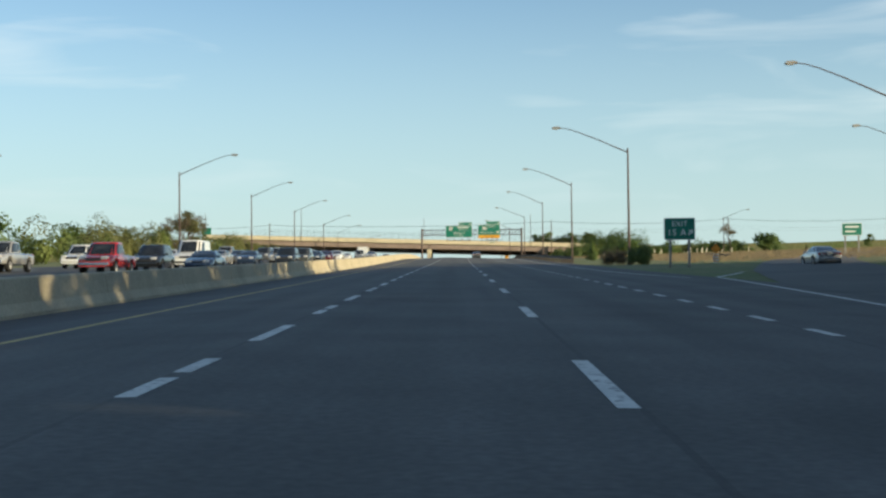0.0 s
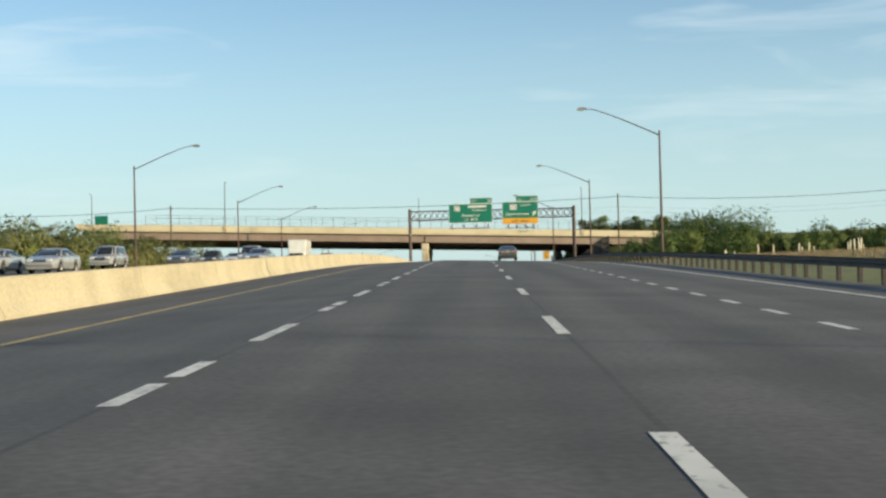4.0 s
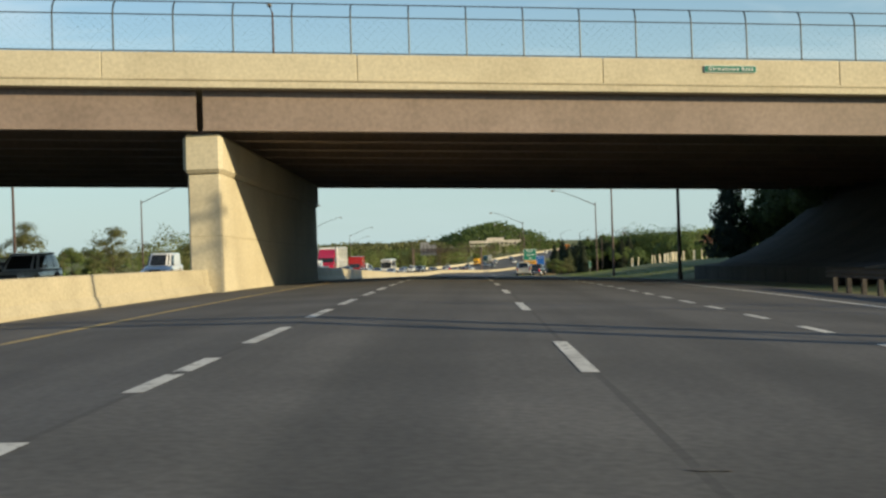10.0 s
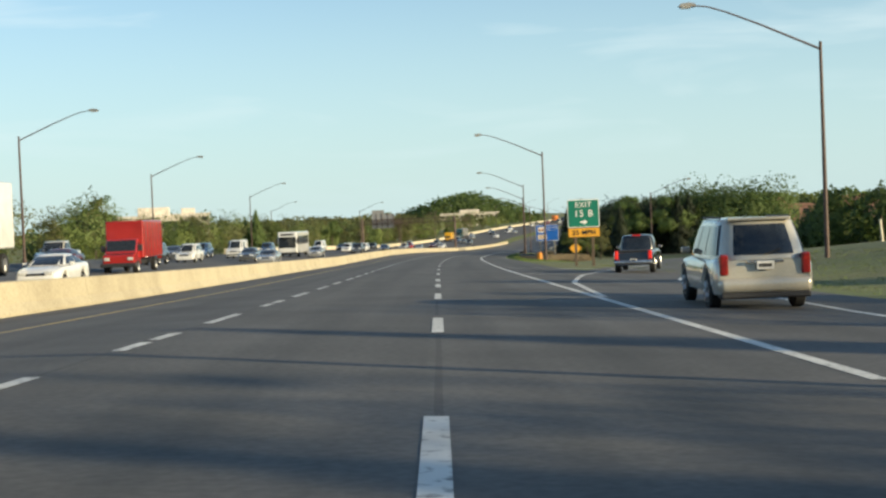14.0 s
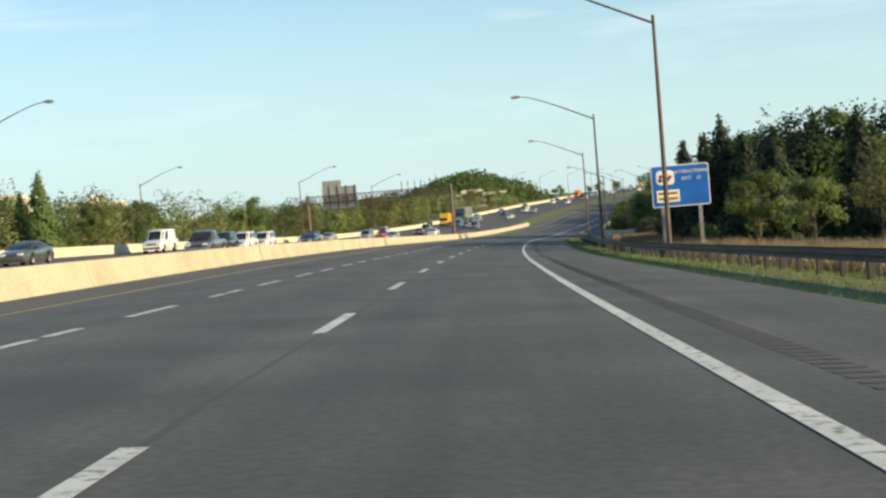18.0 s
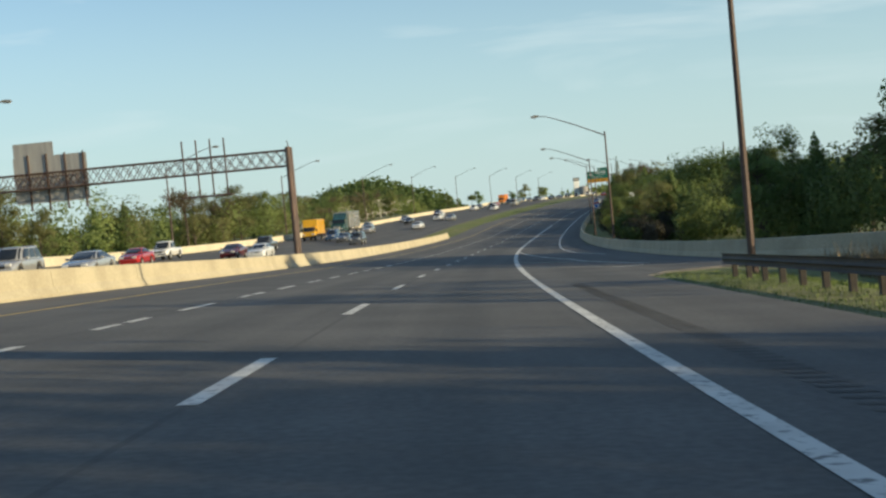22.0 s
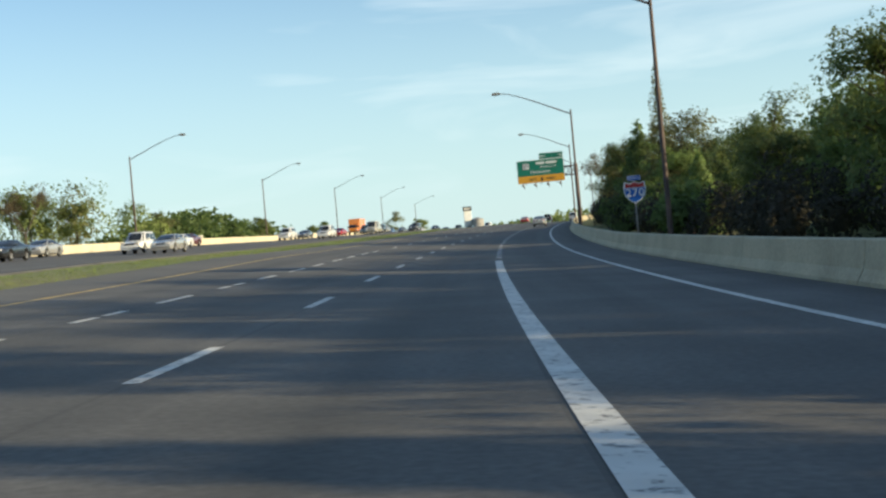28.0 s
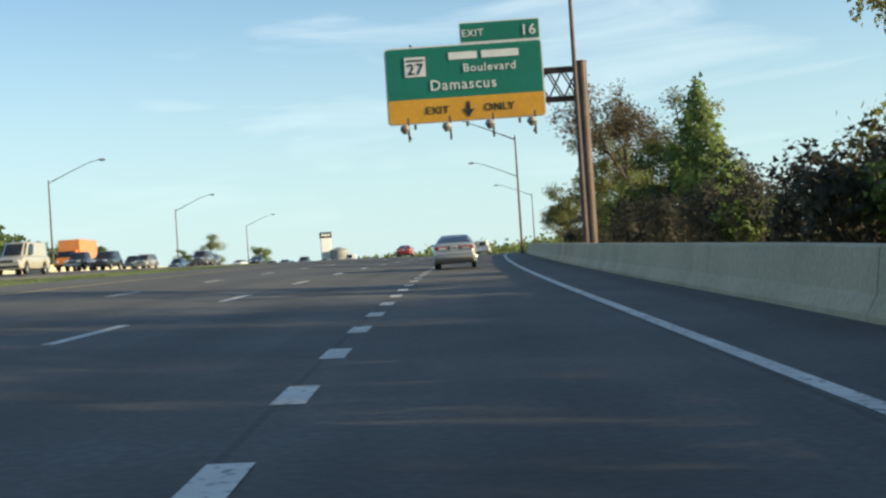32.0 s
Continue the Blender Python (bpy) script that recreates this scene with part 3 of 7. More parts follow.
for a, b in (((787, 5.7), (781, 9.6)), ((780.4, 9.5), (783.7, 10.9)), ((798, 5.7), (795.6, 9.3)), ((812.6, 5.8), (810.8, 6.8)), ((810.8, 6.8), (812.6, 7.85)), ((531, 5.9), (526.5, 8.3)), ((547.4, 5.9), (543, 11.1))):
    v = [place(a[0] - 0.2, a[1], 0.01), place(a[0] + 0.2, a[1], 0.01), place(b[0] + 0.2, b[1], 0.01), place(b[0] - 0.2, b[1], 0.01)]
    add_mesh("chevron", v, [(0, 3, 2, 1)], white_line, marks)

tagged(ribbon("shoulder", [(560, -8.45, -5.85), (1300, -8.45, -5.85)], asphalt_old, lift=0.004), "paler gritty inner shoulder of the carriageway", "road", kind="structure")

# rumble grooves in the shoulder, and small broken patches in the lanes
v, f = [], []
for m in np.arange(604, 772, 0.33):
    s = station(m)
    k = len(v)
    v += [place(station(m), 6.38, 0.004), place(station(m), 6.72, 0.004), place(station(m + 0.13), 6.72, 0.004), place(station(m + 0.13), 6.38, 0.004)]
    f.append((k, k + 1, k + 2, k + 3))
tagged(add_mesh("rumble_strip", v, f, asphalt_groove), "row of dark rumble grooves in the asphalt shoulder", "road marking", kind="stuff")
rng = random.Random(3)
for m, u, size in ((347.5, 1.95, 0.14), (414.6, 1.94, 0.2), (110, 1.93, 0.2), (431, 1.9, 0.26), (37, -4.2, 0.4), (70, 1.9, 0.22), (742, 1.9, 0.26), (905, 1.9, 0.2), (640, -1.8, 0.22)):
    n = 9
    ring = [(size * rng.uniform(0.5, 1.1) * math.cos(6.283 * k / n), size * 0.7 * rng.uniform(0.5, 1.1) * math.sin(6.283 * k / n)) for k in range(n)]
    v = [place(station(m + q), u + p, 0.005) for p, q in ring]
    tagged(add_mesh("road_patch", v, [tuple(range(n))], asphalt_old), "small worn broken patch in the asphalt lane", "road patch", kind="structure")

# ---- concrete barriers and walls ----
JERSEY = [(0.0, 0.0), (0.0, 0.08), (-0.13, 0.30), (-0.20, 0.82), (-0.24, 0.85), (-0.40, 0.85), (-0.44, 0.82), (-0.51, 0.30), (-0.64, 0.08), (-0.64, 0.0)]


def wall_run(thing, piece, section, s0, s1, length, line, mat, gap=0.03, step=2.5):
    k = s0
    while k < s1 - 0.5:
        e = min(k + length, s1)
        sweep(piece, section, k + gap / 2, e - gap / 2, (e - k - gap) / max(1, round((e - k) / step)) - 1e-4, line, mat, parent=thing)
        k = e


median = tagged(empty("median_barrier"), "sunlit cast concrete median barrier with a sloped foot", "barrier", kind="structure")
wall_run(median, "barrier_section", JERSEY, -60, 371, 9.0, barrier_line, concrete)
wall_run(median, "barrier_section", JERSEY, 371, 407, 9.0, barrier_line, concrete)
wall_run(median, "barrier_section", JERSEY, 407, 926, 9.0, barrier_line, concrete)
outer = tagged(empty("outer_barrier"), "pale concrete barrier along the outer edge of the oncoming lanes", "barrier", kind="structure")
wall_run(outer, "barrier_section", [(0.6 + a, b) for a, b in JERSEY], 655, 1400, 18.0, far_barrier, concrete_pale, step=6)
MIRROR = [(-a, b) for a, b in JERSEY][::-1]


def parapet_line(s):
    return float(np.interp(s, [690, 740, 770, 788, 803, 825, 850, 870, 900, 1040, 1500], [46, 30.5, 21, 15.9, 14.9, 14.3, 13.5, 12.8, 12.1, 11.5, 11.3]))


parapet = tagged(empty("roadside_wall"), "grey concrete roadside safety wall with weather stains", "wall", kind="structure")
wall_run(parapet, "wall_section", MIRROR, 690, 1400, 9.0, parapet_line, concrete)


def guardrail(s0, s1, line, label, h=0.0):
    g = tagged(empty("guardrail"), label, "guardrail")
    W = [(0.0, 0.42), (0.05, 0.46), (0.05, 0.52), (0.0, 0.57), (0.05, 0.62), (0.05, 0.68), (0.0, 0.72)]
    W = W + [(a + 0.012, b) for a, b in W[::-1]]
    k = s0
    while k < s1:
        e = min(k + 7.6, s1)
        sweep("beam", [(a - 0.1, b + h) for a, b in W], k, e + 0.05, (e + 0.05 - k) / 4 - 1e-4, line, rail_steel, parent=g)
        k = e
    base = None
    for s in np.arange(s0 + 0.2, s1, 1.9):
        if base is None:
            bm = bmesh.new()
            box(bm, (0.06, -0.08, -0.5), (0.20, 0.08, 0.68), 0.01)
            box(bm, (-0.05, -0.07, 0.44), (0.06, 0.07, 0.68), 0.01)
            base = part("post", bm, rail_steel, g)
            ob = base
        else:
            ob = new("post", base.data)
            ob.parent = g
        ob.matrix_world = stand(float(s), line(s), h)
    return g


guardrail(128, 366, lambda s: 12.4, "weathered brown steel guardrail beside the shoulder grass")
guardrail(615, 766, lambda s: float(np.interp(s, [615, 650, 766], [11.9, 11.7, 11.1])), "weathered brown steel guardrail on the grass verge", -0.1)

guardrail(150, 240, lambda s: float(np.interp(s, [150, 240], [33.5, 47])), "weathered steel guardrail beside the exit ramp")
marker = tagged(empty("gore_marker", stand(station(107.2), 22.8, float(land(station(107.2), 22.8)), flat=True)), "orange diamond marker above a striped board on a steel post", "road sign")
bm = bmesh.new()
box(bm, (-0.03, 0.0, -0.3), (0.03, 0.05, 1.5), 0.005)
part("post", bm, rail_steel, marker)
bm = bmesh.new()
prism(bm, [(0, 0.82), (0.42, 1.24), (0, 1.66), (-0.42, 1.24)], -0.03, -0.01, "xz")
part("diamond", bm, barrel_orange, marker)
bm = bmesh.new()
box(bm, (-0.24, -0.03, 0.05), (0.24, -0.01, 0.8), 0.003)
striped = part("board", bm, sign_white, marker)
for k in range(3):
    bm = bmesh.new()
    z = 0.08 + 0.24 * k
    prism(bm, [(-0.23, z + 0.2), (-0.23, z + 0.09), (0.23, z - 0.0), (0.23, z + 0.11)], -0.034, -0.031, "xz")
    part("stripe", bm, barrel_orange, striped)

# end marker of the second rail
bm = bmesh.new()
rod(bm, (0, 0, 0.12), (0, 0, 0.88), 0.3, 0.27, 16)
bmesh.ops.bevel(bm, geom=bm.edges[:], offset=0.02, segments=1, affect="EDGES")
barrel = empty("crash_barrel", stand(614.4, 12.3, -0.1))
tagged(barrel, "orange plastic crash barrel at the guardrail end", "barrel")
part("drum", bm, barrel_orange, barrel)

# ---- lamps ----


def street_lamp(side):
    """A tapered steel pole with a long bowed arm and a flat luminaire. side: -1, the arm reaches to the left."""
    lamp = empty("street_lamp")
    tagged(lamp, "tall brown steel street lamp with a long bowed arm", "street lamp", "motorway street lamps")
    bm = bmesh.new()
    rod(bm, (0, 0, -0.3), (0, 0, 10.35), 0.125, 0.075, 10)
    rod(bm, (0, 0, -0.3), (0, 0, 0.45), 0.19, 0.17, 10)
    part("pole", bm, rust_steel, lamp)
    bm = bmesh.new()
    pts = [(0, 10.0), (1.2, 10.5), (3.0, 11.25), (4.6, 11.85), (5.5, 12.12), (6.2, 12.2)]
    for (a, za), (b, zb) in zip(pts, pts[1:]):
        rod(bm, (side * a, 0, za), (side * b, 0, zb), 0.055 - 0.004 * a, 0.055 - 0.004 * b, 8)
    part("arm", bm, rust_steel, lamp)
    bm = bmesh.new()
    out = [(6.1, 12.14), (6.1, 12.26), (6.4, 12.33), (6.8, 12.3), (6.92, 12.2), (6.85, 12.12)]
    prism(bm, [(side * a, b) for a, b in out], -0.16, 0.16, "xz")
    head = part("luminaire", bm, galvanised, lamp)
    bm = bmesh.new()
    box(bm, (side * 6.35, -0.12, 12.07), (side * 6.8, 0.12, 12.13), 0.02)
    part("lens", bm, lamp_clear, head, "clear glass lens")
    return lamp


first, tall = {}, {-1: Matrix.Diagonal((1, 1, 1.04, 1)), 1: Matrix.Diagonal((1, 1, 1.025, 1))}


def put_lamp(s, u, side, h=0.0, scale=1.0):
    if side not in first:
        first[side] = street_lamp(side)
        first[side].matrix_basis = stand(s, u, h) @ tall[side]
        return first[side]
    return copy_thing(first[side], stand(s, u, h) @ tall[side])


for m, u in ((113.6, 16.2), (180, 16.7), (244.5, 16.6), (304.2, 16.0), (361, 14.8), (425, 14.7), (481, 16.9), (540, 21.1), (609, 12.2), (671, 12.15), (722, 12.3),
             (779, 12.4), (864, 14.7), (929, 14.3), (988, 13.1), (1048, 12.2), (1112.5, 12.05), (1183, 11.0), (1245, 10.4), (1305, 10.4)):
    put_lamp(station(m), u, -1, -0.1)
for m, u in ((145.7, -32), (208.6, -33.9), (268, -34.5), (327.5, -34.6), (379.5, -35.7), (437, -33), (517, -43.5), (586, -33.8), (642, -36.6), (714, -38.4), (835, -38.2),
             (895, -38), (955, -38), (1013.5, -36), (1078, -38.5), (1146.5, -41.1), (1208, -43.4), (1276, -49.2), (1352, -58.6)):
    put_lamp(station(m), u, 1, -0.1)
for m, u, sd in ((80, 29, -1), (128, 48, -1), (146, -60, 1), (250, 95, 1), (335, 70, 1), (697, 34, 1), (802, -55, 1)):
    put_lamp(station(m), u, sd, float(land(station(m), u) - deck(station(m), u)))

# ---- writing ----


def letters(text, size, x, z, mat, parent, y=-0.035, name="lettering", align="CENTER", depth=0.008, stretch=1.0):
    """Raised letters on a board that faces -y, size high, centred on x, standing on z."""
    cu = bpy.data.curves.new(name, "FONT")
    cu.body, cu.size, cu.align_x, cu.extrude, cu.resolution_u = text, size / 0.70, align, depth, 3
    cu.offset = size * 0.012
    cu.space_character = 1.12
    tmp = bpy.data.objects.new("tmp", cu)
    me = bpy.data.meshes.new_from_object(tmp)
    bpy.data.objects.remove(tmp)
    bpy.data.curves.remove(cu)
    me.transform(pose(x, y, z, 90) @ Matrix.Diagonal((stretch, 1, 1, 1)))
    me.materials.clear()
    me.materials.append(mat)
    me.name = name
    ob = new(name, me)
    ob.parent = parent
    return ob


def round_rect(w, h, r, x=0.0, z=0.0, n=4):
    pts = []
    for cx, cz, a0 in ((w / 2 - r, h / 2 - r, 0), (-w / 2 + r, h / 2 - r, 90), (-w / 2 + r, -h / 2 + r, 180), (w / 2 - r, -h / 2 + r, 270)):
        for k in range(n + 1):
            a = radians(a0 + 90 * k / n)
            pts.append((x + cx + r * math.cos(a), z + cz + r * math.sin(a)))
    return pts


def board(name, w, h, x, z, mat, parent, y=0.0, edge=0.06, rim=sign_white, thick=0.04, r=0.18):
    """A sign board with rounded corners, its pale border standing behind a coloured face."""
    bm = bmesh.new()
    prism(bm, round_rect(w, h, r, x, z), y, y + thick, "xz")
    back = part(name, bm, rim, parent)
    bm = bmesh.new()
    prism(bm, round_rect(w - 2 * edge, h - 2 * edge, max(r - edge, 0.02), x, z), y - 0.012, y - 0.001, "xz")
    part("face", bm, mat, back)
    return back


def bar(parent, x, z, w, h, mat, y=-0.04, name="text_bar"):
    bm = bmesh.new()
    box(bm, (x - w / 2, y, z - h / 2), (x + w / 2, y + 0.02, z + h / 2), 0.004)
    return part(name, bm, mat, parent)


def truss(name, parent, x0, x1, z0, z1, y, mat, bays, depth=0.9):
    """A box truss: four chords, zigzag webs on both faces."""
    t = new(name)
    t.parent = parent
    for yy in (y, y + depth):
        for zz in (z0, z1):
            bm = bmesh.new()
            rod(bm, (x0, yy, zz), (x1, yy, zz), 0.07, sides=8)
            part("chord", bm, mat, t)
    w = (x1 - x0) / bays
    shapes = []
    for p, q in (((0, 0, z0), (w / 2, 0, z1)), ((0, 0, z1), (w / 2, 0, z0))):
        bm = bmesh.new()
        rod(bm, p, q, 0.034, sides=6)
        shapes.append(part("diagonal", bm, mat, t))
    bm = bmesh.new()
    rod(bm, (0, 0, 0), (0, depth, 0), 0.03, sides=6)
    shapes.append(part("brace", bm, mat, t))

    def again(k, at):
        ob = shapes[k] if k not in used else new(shapes[k].name.split(".")[0], shapes[k].data)
        used.add(k)
        ob.parent = t
        ob.location = at
    used = set()
    for yy in (y, y + depth):
        for n in range(2 * bays):
            for k in (0, 1):
                again(k, (x0 + n * w / 2, yy, 0))
    for n in range(bays + 1):
        for zz in (z0, z1):
            again(2, (x0 + n * w, y, zz))
    return t


def sign_lights(parent, xs, z, y0, bar_across=True):
    """The row of lights below a board: a bar and, on each bracket, a cup-shaped lamp."""
    rail = parent
    if bar_across:
        bm = bmesh.new()
        box(bm, (xs[0] - 0.3, y0 - 1.25, z - 0.05), (xs[-1] + 0.3, y0 - 1.13, z + 0.05), 0.01)
        rail = part("light_rail", bm, rust_steel, parent)
    for x in xs:
        bm = bmesh.new()
        box(bm, (x + 0.1, y0 - 1.3, z + 0.02), (x + 0.18, y0 + 0.1, z + 0.1), 0.01)
        box(bm, (x + 0.1, y0 - 1.2, z - 0.2), (x + 0.18, y0 - 1.12, z + 0.75), 0.01)
        part("bracket", bm, rust_steel, rail)
        bm = bmesh.new()
        rod(bm, (x, y0 - 1.3, z + 0.12), (x, y0 - 1.3, z + 0.3), 0.08, 0.2, 12)
        rod(bm, (x, y0 - 1.3, z + 0.3), (x, y0 - 1.3, z + 0.46), 0.2, 0.14, 12)
        part("sign_light", bm, galvanised, rail, "pale cup-shaped sign light")


def route_shield(parent, number, x, z, s, band=True):
    b = board("route_marker", s * 1.05 if len(number) < 3 else s * 1.3, s, x, z, sign_white, parent, y=-0.03, edge=0.02, rim=sign_black, thick=0.012, r=0.04)
    letters(number, s * 0.52, x, z - s * 0.36, sign_black, b, y=-0.05)
    bar(b, x, z + s * 0.30, s * 0.85, s * 0.09, sign_black, y=-0.055)


# first gantry
GROW = Matrix.Diagonal((1.095, 1.0, 1.075, 1))
g1 = empty("sign_gantry", stand(325.7, 0, 0, flat=True) @ GROW)
tagged(g1, "brown steel sign gantry spanning the carriageway", "sign gantry", "sign gantries")
for x in (-9.0, 16.1):
    for y in (-0.35, 1.35):
        bm = bmesh.new()
        rod(bm, (x, y, -0.6), (x, y, 9.1), 0.2, 0.2, 14)
        rod(bm, (x, y, 9.1), (x, y, 9.18), 0.22, 0.22, 14)
        post = part("post", bm, rust_steel, g1)
        bm = bmesh.new()
        for z in (5.2, 7.35):
            rod(bm, (x, y, z), (x, y, z + 0.12), 0.23, 0.23, 14)
        part("collar", bm, galvanised, post, "grey steel collar")
    bm = bmesh.new()
    for z in np.arange(1.0, 8.9, 1.6):
        rod(bm, (x, -0.35, z), (x, 1.35, z + 0.8), 0.035, sides=6)
        rod(bm, (x, 1.35, z + 0.8), (x, -0.35, z + 1.6), 0.035, sides=6)
    part("lattice", bm, rust_steel, g1)
truss("truss", g1, -8.8, 15.95, 7.5, 8.85, 0.05, rust_steel, 14)


def big_sign(place_m, w, h, x, z, tab=None, strip=0.0, label=""):
    s = empty("guide_sign", place_m)
    tagged(s, label, "road sign", "overhead guide signs")
    b = board("panel", w, h, x, z, sign_green, s)
    if strip:
        bm = bmesh.new()
        prism(bm, round_rect(w - 0.1, strip, 0.1, x, z - h / 2 + strip / 2 + 0.05), -0.022, -0.013, "xz")
        part("exit_only_strip", bm, sign_orange, s, "orange exit-only strip")
    if tab:
        tw, th, tx = tab
        board("exit_tab", tw, th, tx, z + h / 2 + th / 2 + 0.01, sign_green, s, r=0.08, edge=0.045)
    bm = bmesh.new()
    for k in (-0.33, 0, 0.33):
        box(bm, (x + k * w - 0.05, 0.05, z - h / 2 - 0.2), (x + k * w + 0.05, 0.14, z + h / 2 + 0.1), 0.01)
    part("bracket", bm, rust_steel, s)
    return s


m1 = stand(325.2, 0, 0.17, flat=True) @ GROW
s1 = big_sign(m1, 6.66, 2.95, 0.33, 8.19, (3.4, 0.9, 1.95), label="green overhead guide sign with white lettering and exit tab")
route_shield(s1, "27", -1.72, 8.95, 0.85)
bar(s1, 0.55, 9.22, 1.2, 0.30, sign_white)
bar(s1, 1.98, 9.22, 1.5, 0.30, sign_white)
letters("Boulevard", 0.33, 1.62, 8.50, sign_white, s1)
letters("Damascus", 0.42, 0.35, 7.68, sign_white, s1)
letters("3/4  MILE", 0.33, 0.35, 7.05, sign_white, s1)
letters("EXIT", 0.28, 0.85, 9.97, sign_white, s1)
letters("16", 0.42, 3.15, 9.92, sign_white, s1)
s2 = big_sign(m1, 5.5, 3.45, 7.9, 8.10, (3.4, 0.9, 8.95), strip=0.85, label="green exit guide sign with an orange exit-only strip")
route_shield(s2, "118", 6.85, 9.0, 0.85)
letters("SOUTH", 0.33, 8.7, 9.15, sign_white, s2)
letters("Germantown", 0.42, 7.45, 7.74, sign_white, s2)
letters("EXIT  ONLY", 0.30, 7.9, 6.65, sign_black, s2)
letters("EXIT", 0.28, 7.85, 9.99, sign_white, s2)
letters("15 B", 0.42, 9.95, 9.94, sign_white, s2)


def arrow(parent, x, z, size, turn, mat, y=-0.04):
    bm = bmesh.new()
    out = [(-0.1, -0.5), (0.1, -0.5), (0.14, 0.05), (0.42, 0.0), (0, 0.55), (-0.42, 0.0), (-0.14, 0.05)]
    c, s = math.cos(radians(turn)), math.sin(radians(turn))
    prism(bm, [(x + size * (c * p - s * q), z + size * (s * p + c * q)) for p, q in out], y, y + 0.02, "xz")
    return part("arrow", bm, mat, parent)


arrow(s2, 10.0, 7.95, 0.85, -30, sign_white)
sign_lights(s1, [-2.6, -0.75, 1.1, 2.9], 5.85, 0)
sign_lights(s2, [6.0, 7.3, 8.55, 9.8], 5.75, 0)

# gantry over the oncoming lanes, seen from behind
g2 = empty("sign_gantry", stand(837.2, 0, 0, flat=True))
tagged(g2, "brown steel sign gantry over the oncoming lanes", "sign gantry", "sign gantries")
for x, z0 in ((-13.1, 0.4), (-40.4, 1.5)):
    for y in (0.0, 1.1):
        bm = bmesh.new()
        rod(bm, (x, y, z0), (x, y, 10.5), 0.22, 0.22, 14)
        part("post", bm, rust_steel, g2)
    bm = bmesh.new()
    for z in np.arange(2.0, 10, 1.8):
        rod(bm, (x, 0, z), (x, 1.1, z + 0.9), 0.045, sides=6)
        rod(bm, (x, 1.1, z + 0.9), (x, 0, z + 1.8), 0.045, sides=6)
    part("lattice", bm, rust_steel, g2)
truss("truss", g2, -40.2, -13.3, 8.9, 10.25, 0.1, rust_steel, 15)
for k in range(4):
    x = -22.2 + 1.22 * k
    bm = bmesh.new()
    box(bm, (x - 0.06, -0.08, 6.9), (x + 0.06, 0.04, 11.8), 0.01)
    part("sign_bracket", bm, rust_steel, g2)
bm = bmesh.new()
box(bm, (-22.6, -0.2, 6.85), (-18.2, 0.7, 7.0), 0.02)
part("light_rail", bm, rust_steel, g2)
back = tagged(empty("guide_sign", stand(838.6, 0, 0, flat=True)), "back of an overhead sign in dull ribbed aluminium", "road sign", "overhead guide signs")
bm = bmesh.new()
prism(bm, round_rect(6.6, 4.1, 0.15, -34.4, 9.8), 0.0, 0.05, "xz")
part("panel", bm, sign_back, back)
bm = bmesh.new()
prism(bm, round_rect(3.6, 1.2, 0.1, -35.8, 12.45), 0.0, 0.05, "xz")
part("exit_tab", bm, sign_back, back)
for k in range(4):
    bm = bmesh.new()
    box(bm, (-36.4 + 1.65 * k, -0.12, 7.1), (-36.25 + 1.65 * k, 0.0, 12.0), 0.01)
    part("rib", bm, rust_steel, back)

# cantilever sign near the end
g3 = empty("sign_gantry", stand(1088.5, -0.27, 0, flat=True) @ Matrix.Diagonal((1.04, 1.0, 1.035, 1)))
tagged(g3, "brown steel cantilever sign support behind the wall", "sign gantry", "sign gantries")
for y in (0.0, 1.0):
    bm = bmesh.new()
    rod(bm, (12.4, y, -1.0), (12.4, y, 8.0), 0.24, 0.24, 16)
    rod(bm, (12.4, y, 8.0), (12.4, y, 8.08), 0.27, 0.27, 16)
    part("post", bm, rust_steel, g3)
truss("truss", g3, 4.8, 12.3, 6.65, 7.85, 0.1, rust_steel, 6)
m3 = stand(1088.0, -0.17, 0.07, flat=True) @ Matrix.Diagonal((1.04, 1.0, 1.035, 1))
s3 = big_sign(m3, 6.4, 3.15, 7.57, 7.40, (3.25, 0.85, 9.1), strip=0.95, label="green guide sign with orange exit-only strip on a cantilever")
route_shield(s3, "27", 5.6, 8.15, 0.85)
bar(s3, 7.55, 8.50, 1.15, 0.30, sign_white)
bar(s3, 9.05, 8.50, 1.5, 0.30, sign_white)
letters("Boulevard", 0.33, 8.6, 7.83, sign_white, s3)
letters("Damascus", 0.42, 7.5, 7.15, sign_white, s3)
letters("EXIT", 0.30, 6.4, 6.2, sign_black, s3)
letters("ONLY", 0.30, 8.9, 6.2, sign_black, s3)
arrow(s3, 7.65, 6.32, 0.6, 180, sign_black)
letters("EXIT", 0.28, 8.0, 9.25, sign_white, s3)
letters("16", 0.42, 10.25, 9.18, sign_white, s3)
sign_lights(s3, [5.1, 6.75, 8.45, 10.1], 5.2, 0, False)


def post_pair(parent, xs, z0, z1, mat, w=0.09, y=0.05):
    for x in xs:
        bm = bmesh.new()
        box(bm, (x - w, y, z0), (x + w, y + 0.12, z1), 0.012)
        part("post", bm, mat, parent)


